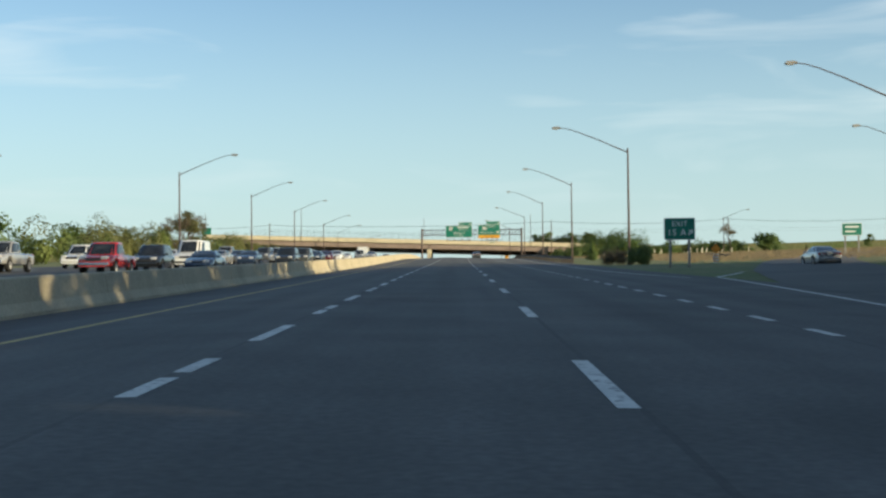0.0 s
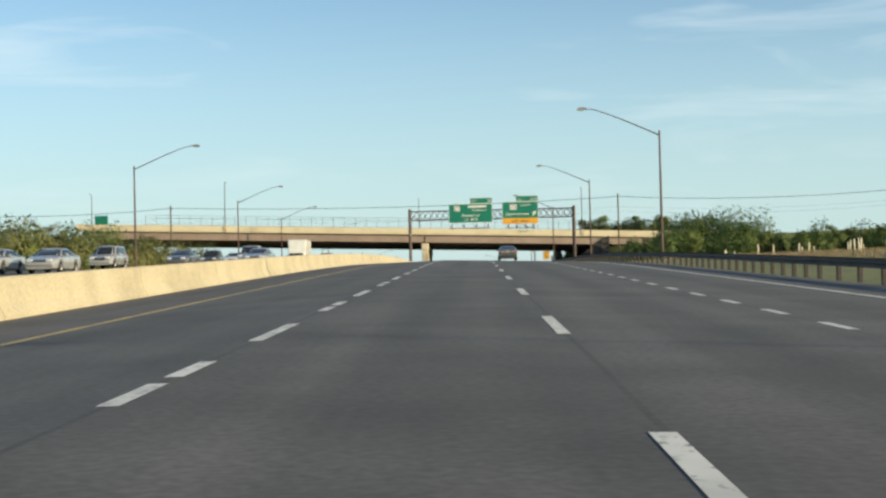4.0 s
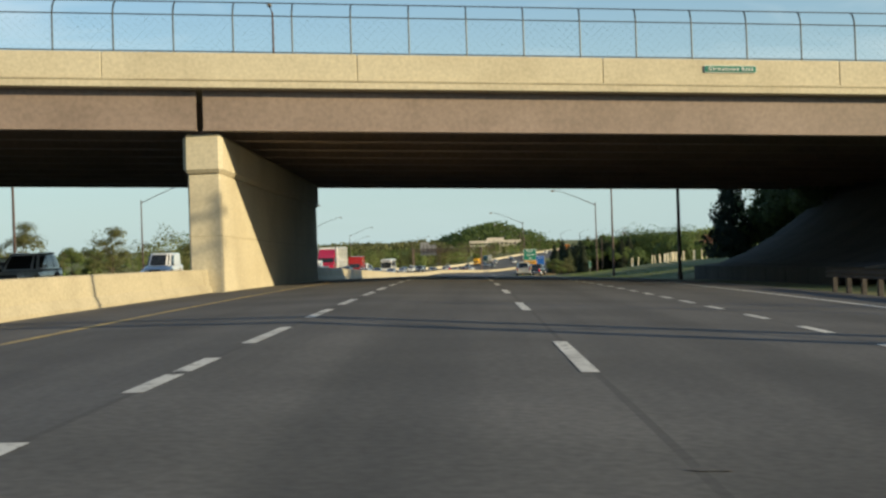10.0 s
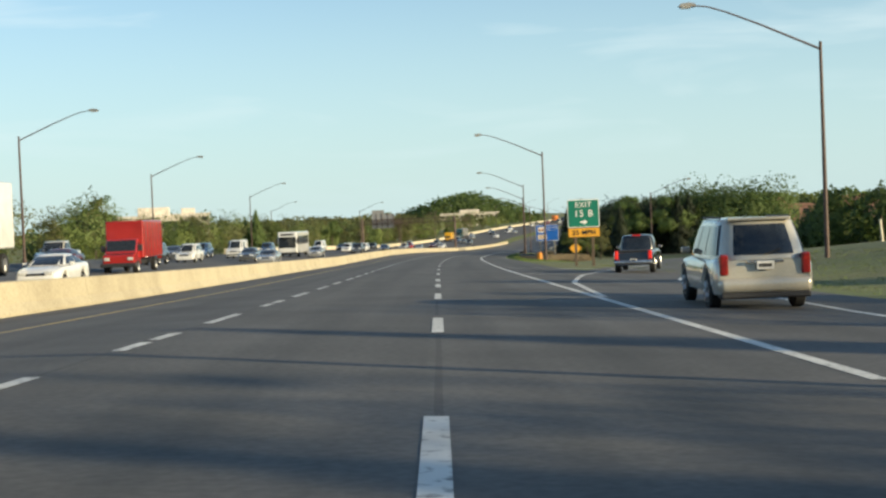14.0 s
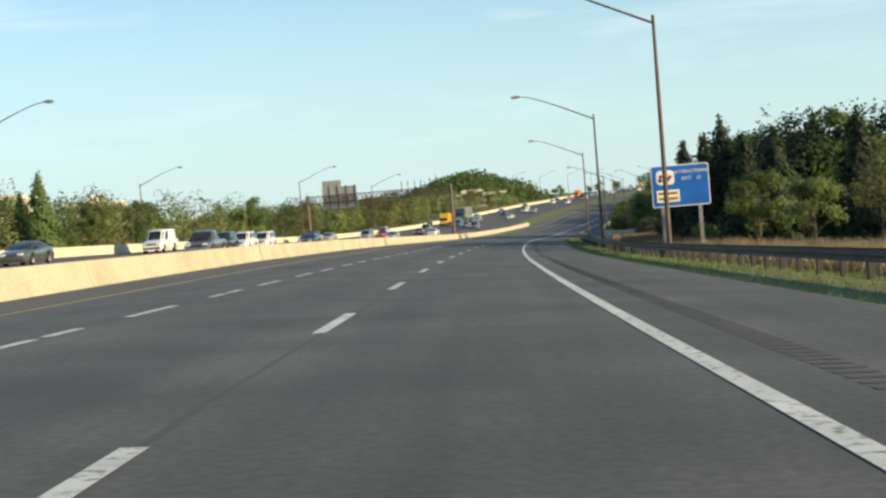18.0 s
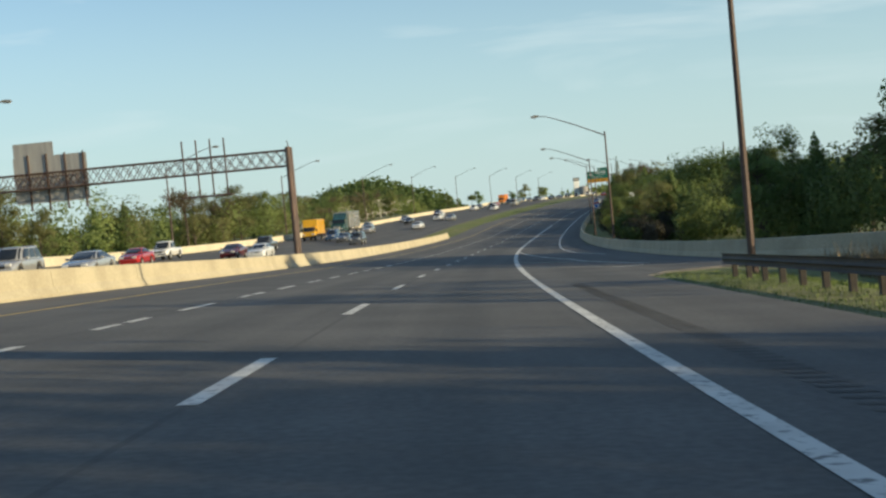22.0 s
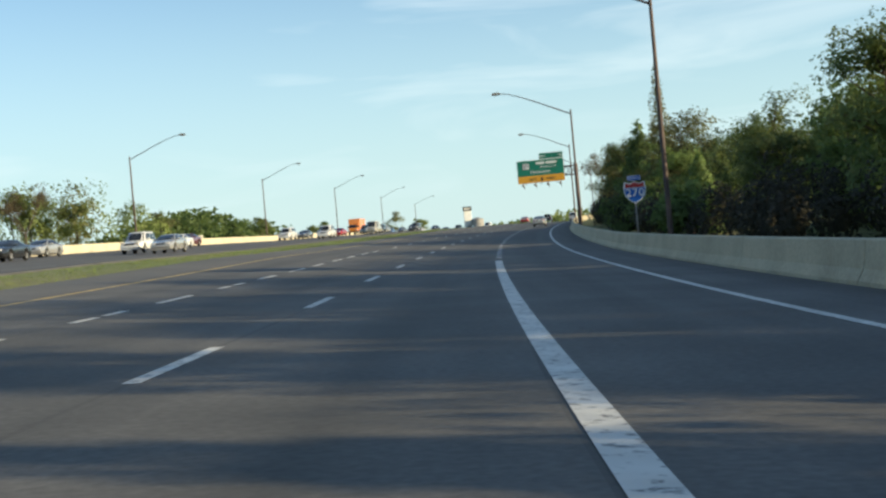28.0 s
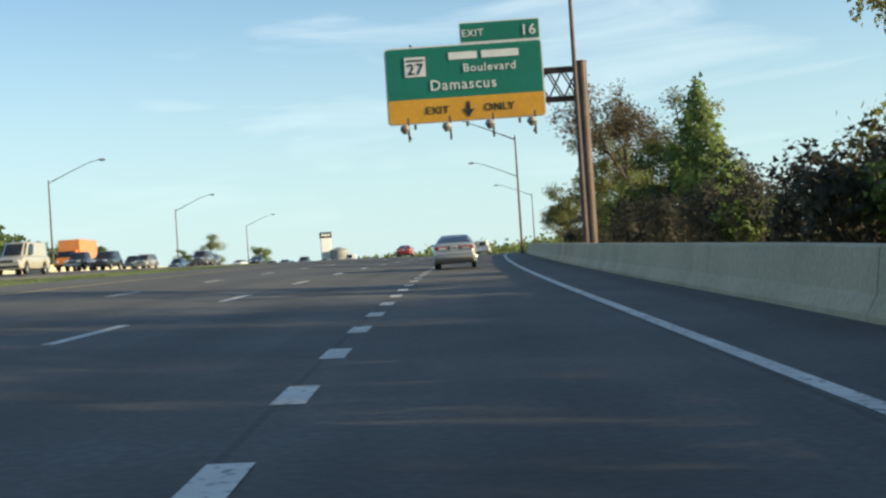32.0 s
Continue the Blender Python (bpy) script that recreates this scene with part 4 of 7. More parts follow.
# signs at the side
e15a = tagged(empty("exit_sign", stand(89.4, 17.0, 0.15, flat=True)), "green exit sign with white arrow on steel posts", "road sign", "roadside signs")
board("panel", 2.3, 1.65, 0, 2.45, sign_green, e15a, r=0.12)
letters("EXIT", 0.36, 0, 2.66, sign_white, e15a)
letters("15 A", 0.46, -0.22, 1.98, sign_white, e15a)
arrow(e15a, 0.8, 2.2, 0.5, -40, sign_white)
post_pair(e15a, (-0.7, 0.7), -0.6, 3.2, galvanised)
rs1 = tagged(empty("guide_sign", stand(station(150), 47.5, float(land(station(150), 47.5)), flat=True)), "small green guide sign beside the exit ramp", "road sign", "roadside signs")
board("panel", 2.4, 1.5, 0, 2.9, sign_green, rs1, r=0.1)
bar(rs1, 0, 3.2, 1.6, 0.2, sign_white)
bar(rs1, -0.2, 2.65, 1.2, 0.2, sign_white)
post_pair(rs1, (-0.8, 0.8), -0.4, 2.4, galvanised)
e15b = tagged(empty("exit_sign", stand(559, 12.0, -0.16, flat=True)), "green exit sign over an orange speed plate", "road sign", "roadside signs")
board("panel", 2.22, 1.95, 0, 3.38, sign_green, e15b, r=0.12)
board("speed_plate", 2.22, 0.66, 0, 2.05, sign_orange, e15b, rim=sign_black, edge=0.03, r=0.06)
letters("EXIT", 0.36, 0, 3.82, sign_white, e15b)
letters("15 B", 0.46, 0, 3.16, sign_white, e15b)
arrow(e15b, 0.0, 2.78, 0.5, -90, sign_white)
letters("25 MPH", 0.32, 0, 1.9, sign_black, e15b)
post_pair(e15b, (-0.6, 0.6), -0.6, 2.4, wood_post)
dia = tagged(empty("warning_sign", stand(575, 12.9, -0.1)), "small orange diamond warning sign on a post", "road sign", "roadside signs")
bm = bmesh.new()
prism(bm, [(0, 0.75), (0.5, 1.25), (0, 1.75), (-0.5, 1.25)], 0, 0.02, "xz")
part("panel", bm, sign_orange, dia)
post_pair(dia, (0,), -0.3, 1.3, wood_post, 0.05)
blue = tagged(empty("service_sign", stand(686, 16.3, 0.05, flat=True)), "large blue attractions sign with two logo plates", "road sign", "roadside signs")
board("panel", 3.8, 2.75, 0, 3.08, sign_blue, blue, r=0.16)
letters("ATTRACTIONS", 0.22, 0.72, 3.88, sign_white, blue, stretch=0.92)
letters("EXIT   16", 0.22, 0.72, 3.42, sign_white, blue, stretch=0.92)
lp = board("logo_plate", 1.2, 0.95, -0.98, 3.65, sign_white, blue, y=-0.03, edge=0.02, thick=0.012, r=0.25)
for k, (dx, dz, mt) in enumerate(((-0.3, 0.1, sign_red), (0.05, 0.2, sign_orange), (0.3, 0.05, sign_red), (-0.1, -0.15, sign_orange), (0.15, -0.1, sign_black), (-0.35, -0.15, sign_black))):
    bm = bmesh.new()
    rod(bm, (-0.98 + dx, -0.055, 3.62 + dz), (-0.98 + dx, -0.043, 3.62 + dz), 0.13, sides=12)
    part("logo_shape", bm, mt, lp)
lp = board("logo_plate", 1.5, 0.8, -0.86, 2.42, sign_cream, blue, y=-0.03, edge=0.02, rim=sign_white, thick=0.012, r=0.08)
bar(lp, -0.86, 2.6, 1.25, 0.17, sign_brown, y=-0.055)
bar(lp, -0.86, 2.25, 1.25, 0.17, sign_brown, y=-0.055)
post_pair(blue, (-1.25, 1.2), -0.9, 3.6, galvanised, 0.12)
adv = tagged(empty("advisory_sign", stand(362, 14.6, -0.62, flat=True)), "orange advisory speed sign on a slim post", "road sign", "roadside signs")
board("panel", 1.15, 1.5, 0, 3.1, sign_orange, adv, rim=sign_black, edge=0.03, r=0.06)
letters("25", 0.48, 0, 2.6, sign_black, adv)
bar(adv, 0, 3.55, 0.75, 0.16, sign_black)
post_pair(adv, (0,), 0.0, 2.4, galvanised, 0.05)
mm = tagged(empty("mile_marker", stand(505, 17.5, float(land(505, 17.5) - deck(505, 17.5)))), "narrow green mile marker on a post", "road sign", "roadside signs")
board("panel", 0.3, 0.85, 0, 1.35, sign_green, mm, edge=0.02, r=0.04)
letters("1", 0.22, 0, 1.45, sign_white, mm)
letters("5", 0.22, 0, 1.1, sign_white, mm)
post_pair(mm, (0,), -0.3, 1.1, galvanised, 0.03)
sh = tagged(empty("route_sign", stand(984.5, 13.8, 0.62, flat=True) @ Matrix.Diagonal((0.92, 1, 0.92, 1))), "interstate shield sign with a north plate", "road sign", "roadside signs")
bm = bmesh.new()
SHIELD = [(-0.62, 0.62), (-0.3, 0.5), (0, 0.62), (0.3, 0.5), (0.62, 0.62), (0.72, 0.2), (0.62, -0.3), (0.3, -0.62), (0, -0.78), (-0.3, -0.62), (-0.62, -0.3), (-0.72, 0.2)]
prism(bm, [(a, 2.0 + b) for a, b in SHIELD], 0.0, 0.02, "xz")
pl = part("panel", bm, sign_white, sh)
bm = bmesh.new()
prism(bm, [(0.92 * a, 2.0 + 0.92 * min(b, 0.22)) for a, b in SHIELD[4:] + [(-0.68, 0.22)]], -0.012, -0.001, "xz")
part("face", bm, sign_blue, pl)
bm = bmesh.new()
prism(bm, [(-0.6, 2.24), (0.6, 2.24), (0.57, 2.55), (0.3, 2.45), (0, 2.56), (-0.3, 2.45), (-0.57, 2.55)], -0.012, -0.001, "xz")
part("band", bm, sign_red, pl)
letters("270", 0.5, 0, 1.68, sign_white, sh, y=-0.03)
board("plate", 0.85, 0.32, 0, 2.83, sign_blue, sh, edge=0.02, r=0.03)
letters("NORTH", 0.14, 0, 2.76, sign_white, sh)
post_pair(sh, (0,), -1.6, 2.8, galvanised, 0.05)
bb = tagged(empty("notice_board", stand(903, 20.0, 0, flat=True)), "weathered white notice board with red panels among trees", "billboard")
board("panel", 2.4, 3.4, 0, 3.2, sign_white, bb, r=0.05, edge=0.03)
for dz, mt in ((0.9, sign_back), (0.1, sign_red), (-0.5, sign_red), (-1.1, sign_back)):
    bar(bb, 0, 3.2 + dz, 1.6, 0.32, mt)
post_pair(bb, (-0.9, 0.9), -1.0, 3.0, wood_post)

# ---- overpass ----
B0, WIDE, PIER = 371.0, 35.5, 31.0
FALL = pose(0, 0, 0, -1.0, 0, 0)
bridge = empty("overpass", stand(B0, 0, 0, flat=True) @ FALL)
tagged(bridge, "concrete and brown steel overpass with a fenced parapet", "bridge")


def bz(x):
    return -0.0285 * x


def skew(x):
    return 0.12 * (x + 8.7)


def span(name, mat, x0, x1, y0, y1, z0, z1, parent=bridge, bevel=0.02):
    """A beam across the motorway that follows the deck's slope."""
    bm = bmesh.new()
    v = [bm.verts.new((x, y + skew(x), z + bz(x))) for x in (x0, x1) for y in (y0, y1) for z in (z0, z1)]
    for q in ((0, 1, 3, 2), (4, 6, 7, 5), (0, 4, 5, 1), (2, 3, 7, 6), (0, 2, 6, 4), (1, 5, 7, 3)):
        bm.faces.new([v[i] for i in q])
    bmesh.ops.recalc_face_normals(bm, faces=bm.faces[:])
    if bevel:
        bmesh.ops.bevel(bm, geom=bm.edges[:], offset=bevel, segments=1, affect="EDGES")
    return part(name, bm, mat, parent)


XL, XR = -72.0, 40.0
for k in range(10):
    y = 0.5 + k * (WIDE - 1.0) / 9
    gap = 0.12 if k == 0 else 0.002
    for a, b in ((XL, -8.72 - gap), (-8.72 + gap, XR)):
        span("girder", girder_brown, a, b, y - 0.02, y + 0.02, 5.61, 7.04, bevel=0)
        span("flange", girder_brown, a, b, y - 0.22, y + 0.22, 5.56, 5.62, bevel=0)
span("deck_slab", concrete, -75, 60, 0.0, WIDE, 7.04, 7.36)
for y0, y1, yy in ((0.0, 0.32, -0.1), (WIDE - 0.32, WIDE, WIDE - 0.3)):
    for x in np.arange(-75, 59, 9.0):
        span("parapet_panel", concrete_pale, x + 0.01, x + 8.99, y0, y1, 7.37, 8.33)
    span("moulding", concrete_pale, -75, 60, yy, yy + 0.4, 7.06, 7.38)
    span("drip_edge", concrete, -75, 60, yy - 0.03, yy + 0.43, 7.30, 7.385)
span("roadway", asphalt_old, -75, 60, 0.33, WIDE - 0.33, 7.362, 7.41, bevel=0)
# pier with its cap
bm = bmesh.new()
box(bm, (-9.3, 0.8, -0.8), (-8.1, PIER - 0.2, 4.3), 0.06)
part("pier", bm, concrete_pale, bridge)
bm = bmesh.new()
box(bm, (-9.42, 0.6, 4.3), (-7.98, PIER, 5.72), 0.14)
part("pier_cap", bm, concrete_pale, bridge)
for z in (2.0,):
    bm = bmesh.new()
    box(bm, (-9.315, 0.785, z), (-8.085, PIER - 0.185, z + 0.03))
    part("joint", bm, concrete, bridge)
for k in range(8):
    y = 0.9 + k * (WIDE - 1.0) / 9
    bm = bmesh.new()
    box(bm, (-9.05, y - 0.2, 5.71), (-8.4, y + 0.2, 5.81))
    part("bearing", bm, rust_steel, bridge)
# abutments
for x0, x1 in ((38.5, 40.0), (-71.5, -70.0)):
    bm = bmesh.new()
    box(bm, (x0, 0.4 + skew(x0), 0), (x1, WIDE - 0.4 + skew(x0), 7.1), 0.05)
    part("abutment", bm, concrete, bridge)
# added slabs on the slope; the shade under the deck is in their colour
paving = tagged(empty("slope_paving", stand(B0, 0, 0, flat=True) @ FALL), "added paving on the slope under the overpass, darkened for shade", "slope paving")
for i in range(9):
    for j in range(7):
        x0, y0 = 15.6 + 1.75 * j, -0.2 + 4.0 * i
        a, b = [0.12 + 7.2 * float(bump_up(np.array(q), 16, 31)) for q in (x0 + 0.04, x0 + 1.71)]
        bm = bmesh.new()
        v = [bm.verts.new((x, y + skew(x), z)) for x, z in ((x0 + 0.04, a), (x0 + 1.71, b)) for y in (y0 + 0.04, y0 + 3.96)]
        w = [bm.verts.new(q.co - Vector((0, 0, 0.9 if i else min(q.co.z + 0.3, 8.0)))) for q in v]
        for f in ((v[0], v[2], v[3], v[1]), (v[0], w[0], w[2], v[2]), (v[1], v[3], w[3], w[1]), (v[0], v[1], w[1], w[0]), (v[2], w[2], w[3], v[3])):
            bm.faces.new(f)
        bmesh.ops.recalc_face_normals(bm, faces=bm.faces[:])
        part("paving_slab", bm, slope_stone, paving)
fence = tagged(empty("parapet_fence", stand(B0, 0, 0, flat=True) @ FALL), "dark chain-link fence curving inwards over the parapet", "fence")
fp = None
for y0, sg in ((0.16, 1), (WIDE - 0.16, -1)):
    for x in np.arange(-62, 34, 2.1):
        if fp is None:
            bm = bmesh.new()
            pts = [(0, 0), (0, 1.35), (0.06, 1.6), (0.2, 1.8), (0.42, 1.95)]
            for (a, za), (b, zb) in zip(pts, pts[1:]):
                rod(bm, (0, a, za), (0, b, zb), 0.032, sides=6)
            fp = part("post", bm, mesh_wire, fence)
            ob = fp
        else:
            ob = new("post", fp.data)
            ob.parent = fence
        ob.matrix_parent_inverse = Matrix()
        ob.matrix_basis = pose(x, y0 + skew(x), 8.31 + bz(x), 0, 0, 0 if sg > 0 else 180)
    for dy, z in ((0, 0.08), (0.02, 1.4), (0.42, 1.95)):
        bm = bmesh.new()
        rod(bm, (-62, y0 + skew(-62) + sg * dy, 8.31 + z + bz(-62)), (33.2, y0 + skew(33.2) + sg * dy, 8.31 + z + bz(33.2)), 0.022, sides=6)
        part("rail", bm, mesh_wire, fence)
    bm = bmesh.new()
    for k in range(-620, 330, 3):
        x = k / 10
        for d in (0.7, -0.7):
            a, b = Vector((x, y0 + skew(x), 8.33 + bz(x))), Vector((x + d * 1.9, y0 + skew(x + d * 1.9), 9.66 + bz(x)))
            o = Vector((0.0022, 0, 0))
            bm.faces.new([bm.verts.new(p) for p in (a - o, a + o, b + o, b - o)])
    part("mesh", bm, mesh_wire, fence)
lamp_m = stand(B0, 0, 0, flat=True) @ FALL


def bridge_lamp(x, y, side):
    """A slim pole on a concrete pedestal, with a short arm."""
    ob = tagged(empty("bridge_lamp", lamp_m @ pose(x, y + skew(x), 7.4 + bz(x))), "slim dark steel lamp on a concrete pedestal of the overpass", "street lamp", "overpass lamps")
    bm = bmesh.new()
    box(bm, (-0.36, -0.28, -0.3), (0.36, 0.28, 0.93), 0.05)
    box(bm, (-0.2, -0.18, 0.93), (0.2, 0.18, 1.15), 0.04)
    part("pedestal", bm, concrete, ob, "weathered concrete pedestal")
    bm = bmesh.new()
    rod(bm, (0, 0, 1.2), (0, 0, 9.3), 0.1, 0.06, 8)
    part("pole", bm, rust_steel, ob)
    bm = bmesh.new()
    rod(bm, (0, 0, 9.2), (0, side * 1.3, 9.5), 0.04, 0.035, 6)
    part("arm", bm, rust_steel, ob)
    bm = bmesh.new()
    box(bm, (-0.13, side * 1.2 - 0.3, 9.42), (0.13, side * 1.2 + 0.3, 9.56), 0.04)
    part("luminaire", bm, galvanised, ob)
    return ob


for x, y, side in ((-47, 0.1, 1), (22.5, 0.1, 1), (-11, WIDE - 0.1, -1), (-82, WIDE - 0.1, -1)):
    bridge_lamp(x, y, side)
name_sign = tagged(empty("street_sign", stand(B0, 0, 0, flat=True) @ FALL @ pose(10.8, skew(10.8) - 0.05, 7.96 + bz(10.8), 0, 1.63, 6.84)), "small green street name sign on the parapet", "road sign")
board("panel", 2.0, 0.27, 0, 0, sign_green, name_sign, edge=0.02, r=0.04, thick=0.03)
letters("Germantown Road", 0.14, 0, -0.06, sign_white, name_sign)

# ---- utility poles and wires ----


def utility_pole(h=12.5):
    p = tagged(empty("utility_pole"), "brown wooden utility pole with a crossarm", "utility pole", "utility poles")
    bm = bmesh.new()
    rod(bm, (0, 0, -1), (0, 0, h), 0.17, 0.11, 10)
    part("pole", bm, wood_post, p)
    bm = bmesh.new()
    box(bm, (-0.06, -1.2, h - 0.75), (0.06, 1.2, h - 0.63), 0.01)
    box(bm, (-0.05, -0.9, h - 1.9), (0.05, 0.9, h - 1.8), 0.01)
    part("crossarm", bm, wood_post, p)
    bm = bmesh.new()
    for y in (-1.1, -0.55, 0.55, 1.1):
        rod(bm, (0, y, h - 0.63), (0, y, h - 0.45), 0.035, 0.03, 8)
    part("insulators", bm, galvanised, p)
    return p


up = utility_pole()
up.matrix_basis = stand(349, 27.2, 0.6, flat=True)
spots = [(349, 27.2), (352, -55), (352, -100), (346, 78), (346, 130)]
for s, u in spots[1:]:
    copy_thing(up, stand(s, u, 0.6, flat=True))
order = sorted(spots, key=lambda q: q[1])
for n, (dy, dz) in enumerate(((-1.1, 12.55), (-0.55, 12.55), (0.55, 12.55), (1.1, 12.55), (0.1, 10.7), (-0.1, 9.9))):
    wire = tagged(empty("power_line"), "thin dark overhead wire sagging between poles", "power line", "overhead wires")
    for (sa, ua), (sb, ub) in zip(order, order[1:]):
        bm = bmesh.new()
        a, b = place(sa + dy, ua, dz, True), place(sb + dy, ub, dz, True)
        rings = []
        for k in range(13):
            t = k / 12
            q = a.lerp(b, t) - Vector((0, 0, 4 * 0.9 * t * (1 - t)))
            rings.append([bm.verts.new(q + Vector((0, cy, cz))) for cy, cz in ((0.011, 0), (0, 0.011), (-0.011, 0), (0, -0.011))])
        for p, q in zip(rings, rings[1:]):
            for k in range(4):
                bm.faces.new((p[k], p[(k + 1) % 4], q[(k + 1) % 4], q[k]))
        part("wire", bm, sign_black, wire)
for s, u, h in ((500, 70, 1.0), (980, 40, 1.0), (170, 62, 1.0)):
    copy_thing(up, stand(s, u, float(land(s, u)), flat=True))

# pylon sign and tank beyond the crest
pylon = tagged(empty("pylon_sign", Matrix.Translation((118, 1402.8, 0))), "tall pale pylon sign with a black top panel", "sign")
bm = bmesh.new()
box(bm, (-1.4, -0.4, -6), (1.4, 0.4, 10.4), 0.08)
part("mast", bm, sign_white, pylon)
bm = bmesh.new()
box(bm, (-1.6, -0.5, 10.4), (1.6, 0.5, 12.0), 0.06)
part("panel", bm, sign_black, pylon, "black sign panel")
for k in range(3):
    bm = bmesh.new()
    box(bm, (-1.2 + 0.85 * k, -0.53, 10.9), (-0.6 + 0.85 * k, -0.5, 11.5), 0.01)
    part("text_bar", bm, sign_white, pylon)
tank = tagged(empty("storage_tank", Matrix.Translation((121, 1400, 0))), "dull grey round storage tank", "tank")
bm = bmesh.new()
rod(bm, (0, 0, -6), (0, 0, 6.9), 2.4, 2.4, 24)
part("shell", bm, building_grey, tank)
bm = bmesh.new()
rod(bm, (0, 0, 6.9), (0, 0, 7.6), 2.45, 0.4, 24)
part("roof", bm, building_grey, tank)

hs = tagged(empty("high_sign", Matrix.Translation(place(station(432), -85, 0, True))), "tall roadside pole sign with a green panel", "sign")
bm = bmesh.new()
rod(bm, (0, 0, -6), (0, 0, 13.2), 0.45, 0.35, 14)
part("mast", bm, rust_steel, hs)
bm = bmesh.new()
rounded(bm, (-1.5, -0.3, 11.6), (1.5, 0.3, 16.0), 0.15)
pn = part("panel", bm, sign_green, hs, "green and white sign panel")
bm = bmesh.new()
box(bm, (-1.1, -0.34, 12.2), (1.1, -0.3, 13.0), 0.01)
part("text_bar", bm, sign_white, pn)

# ---- vehicles: y is forward, the origin on the ground under the middle ----
LIFT = 0.012


def plate_on(bm, quad, off=0.012, shrink=0.06):
    """A thin window pane just outside a four-cornered face, smaller by shrink all round."""
    q = [Vector(p) for p in quad]
    n = (q[1] - q[0]).cross(q[3] - q[0]).normalized()
    c = sum(q, Vector()) / 4
    inner = []
    for i in range(4):
        a, b, d = q[i], q[(i + 1) % 4], q[i - 1]
        inner.append(a + (b - a).normalized() * shrink + (d - a).normalized() * shrink)
    top = [bm.verts.new(p + n * off) for p in inner]
    low = [bm.verts.new(p - n * 0.02) for p in inner]
    bm.faces.new(top)
    for i in range(4):
        bm.faces.new((low[i], low[(i + 1) % 4], top[(i + 1) % 4], top[i]))


def wheel(car, x, y, r, w=0.2, dual=False):
    side = 1 if x > 0 else -1
    bm = bmesh.new()
    rod(bm, (x - w / 2, y, r), (x + w / 2, y, r), r, sides=20)
    bmesh.ops.bevel(bm, geom=[e for e in bm.edges if e.calc_face_angle(0) > 0.8], offset=0.03, segments=1, affect="EDGES")
    tyre = part("wheel", bm, tyre_rubber, car, "black rubber tyre")
    bm = bmesh.new()
    o = side * (w / 2 + 0.004)
    rod(bm, (x + o - side * 0.03, y, r), (x + o, y, r), r * 0.62, r * 0.6, 16)
    for k in range(5):
        a = 2 * math.pi * k / 5
        rod(bm, (x + o + side * 0.004, y, r), (x + o + side * 0.004, y + 0.56 * r * math.cos(a), r + 0.56 * r * math.sin(a)), 0.03, 0.04, 5)
    part("rim", bm, rim_alloy, tyre, "grey alloy rim")


def lofted(name, car, mat, L, W, top, axles, r, zb=0.22, crown=0.04, nose=0.16, tail=0.08, n=44):
    """A car's lower body: rings along its length, with arches over the wheels. top: (y, height) pairs of the shoulder line."""
    ys = np.r_[np.linspace(-L / 2, -L / 2 + 0.3, 6)[:-1], np.linspace(-L / 2 + 0.3, L / 2, n - 5)]
    ty, tz = zip(*top)
    v, f = [], []
    for y in ys:
        k = (y + L / 2) / L
        w = W / 2 * (1 - (tail + 0.06) * max(0, 1 - k / 0.07) ** 2.5 - nose * max(0, (k - 0.86) / 0.14) ** 2)
        z1 = float(np.interp(y, ty, tz))
        z0 = zb
        for a in axles:
            d = abs(y - a)
            if d < r * 1.16:
                z0 = max(z0, r + math.sqrt((r * 1.16) ** 2 - d * d))
        z0 = min(z0, z1 - 0.12)
        zm = z0 + (z1 - z0) * 0.55
        ring = [(-0.5 * w, z0), (-0.8 * w, z0), (-0.96 * w, z0 + 0.04), (-w, z0 + (zm - z0) * 0.6), (-w, zm), (-0.985 * w, z1 - 0.11), (-0.95 * w, z1 - 0.035), (-0.88 * w, z1), (-0.4 * w, z1 + crown)]
        ring += [(-a, b) for a, b in ring[::-1]]
        back, front = max(0, 1 - (y + L / 2) / 0.5), max(0, 1 - (L / 2 - y) / 0.5)
        v += [(a, y + 0.5 * (back - front) * (b - 0.56) ** 2, b) for a, b in ring]
    m = 18
    for i in range(n - 1):
        for j in range(m):
            a, b = i * m + j, i * m + (j + 1) % m
            f.append((a, b, b + m, a + m))
    f.append(tuple(range(m)))
    f.append(tuple(range((n - 1) * m, n * m))[::-1])
    ob = add_mesh(name, v, f, mat, car, smooth=True)
    bm = bmesh.new()
    bm.from_mesh(ob.data)
    bmesh.ops.recalc_face_normals(bm, faces=bm.faces[:])
    for e in bm.edges:
        if e.calc_face_angle(0) > 0.7:
            e.smooth = False
    bm.to_mesh(ob.data)
    bm.free()
    return ob


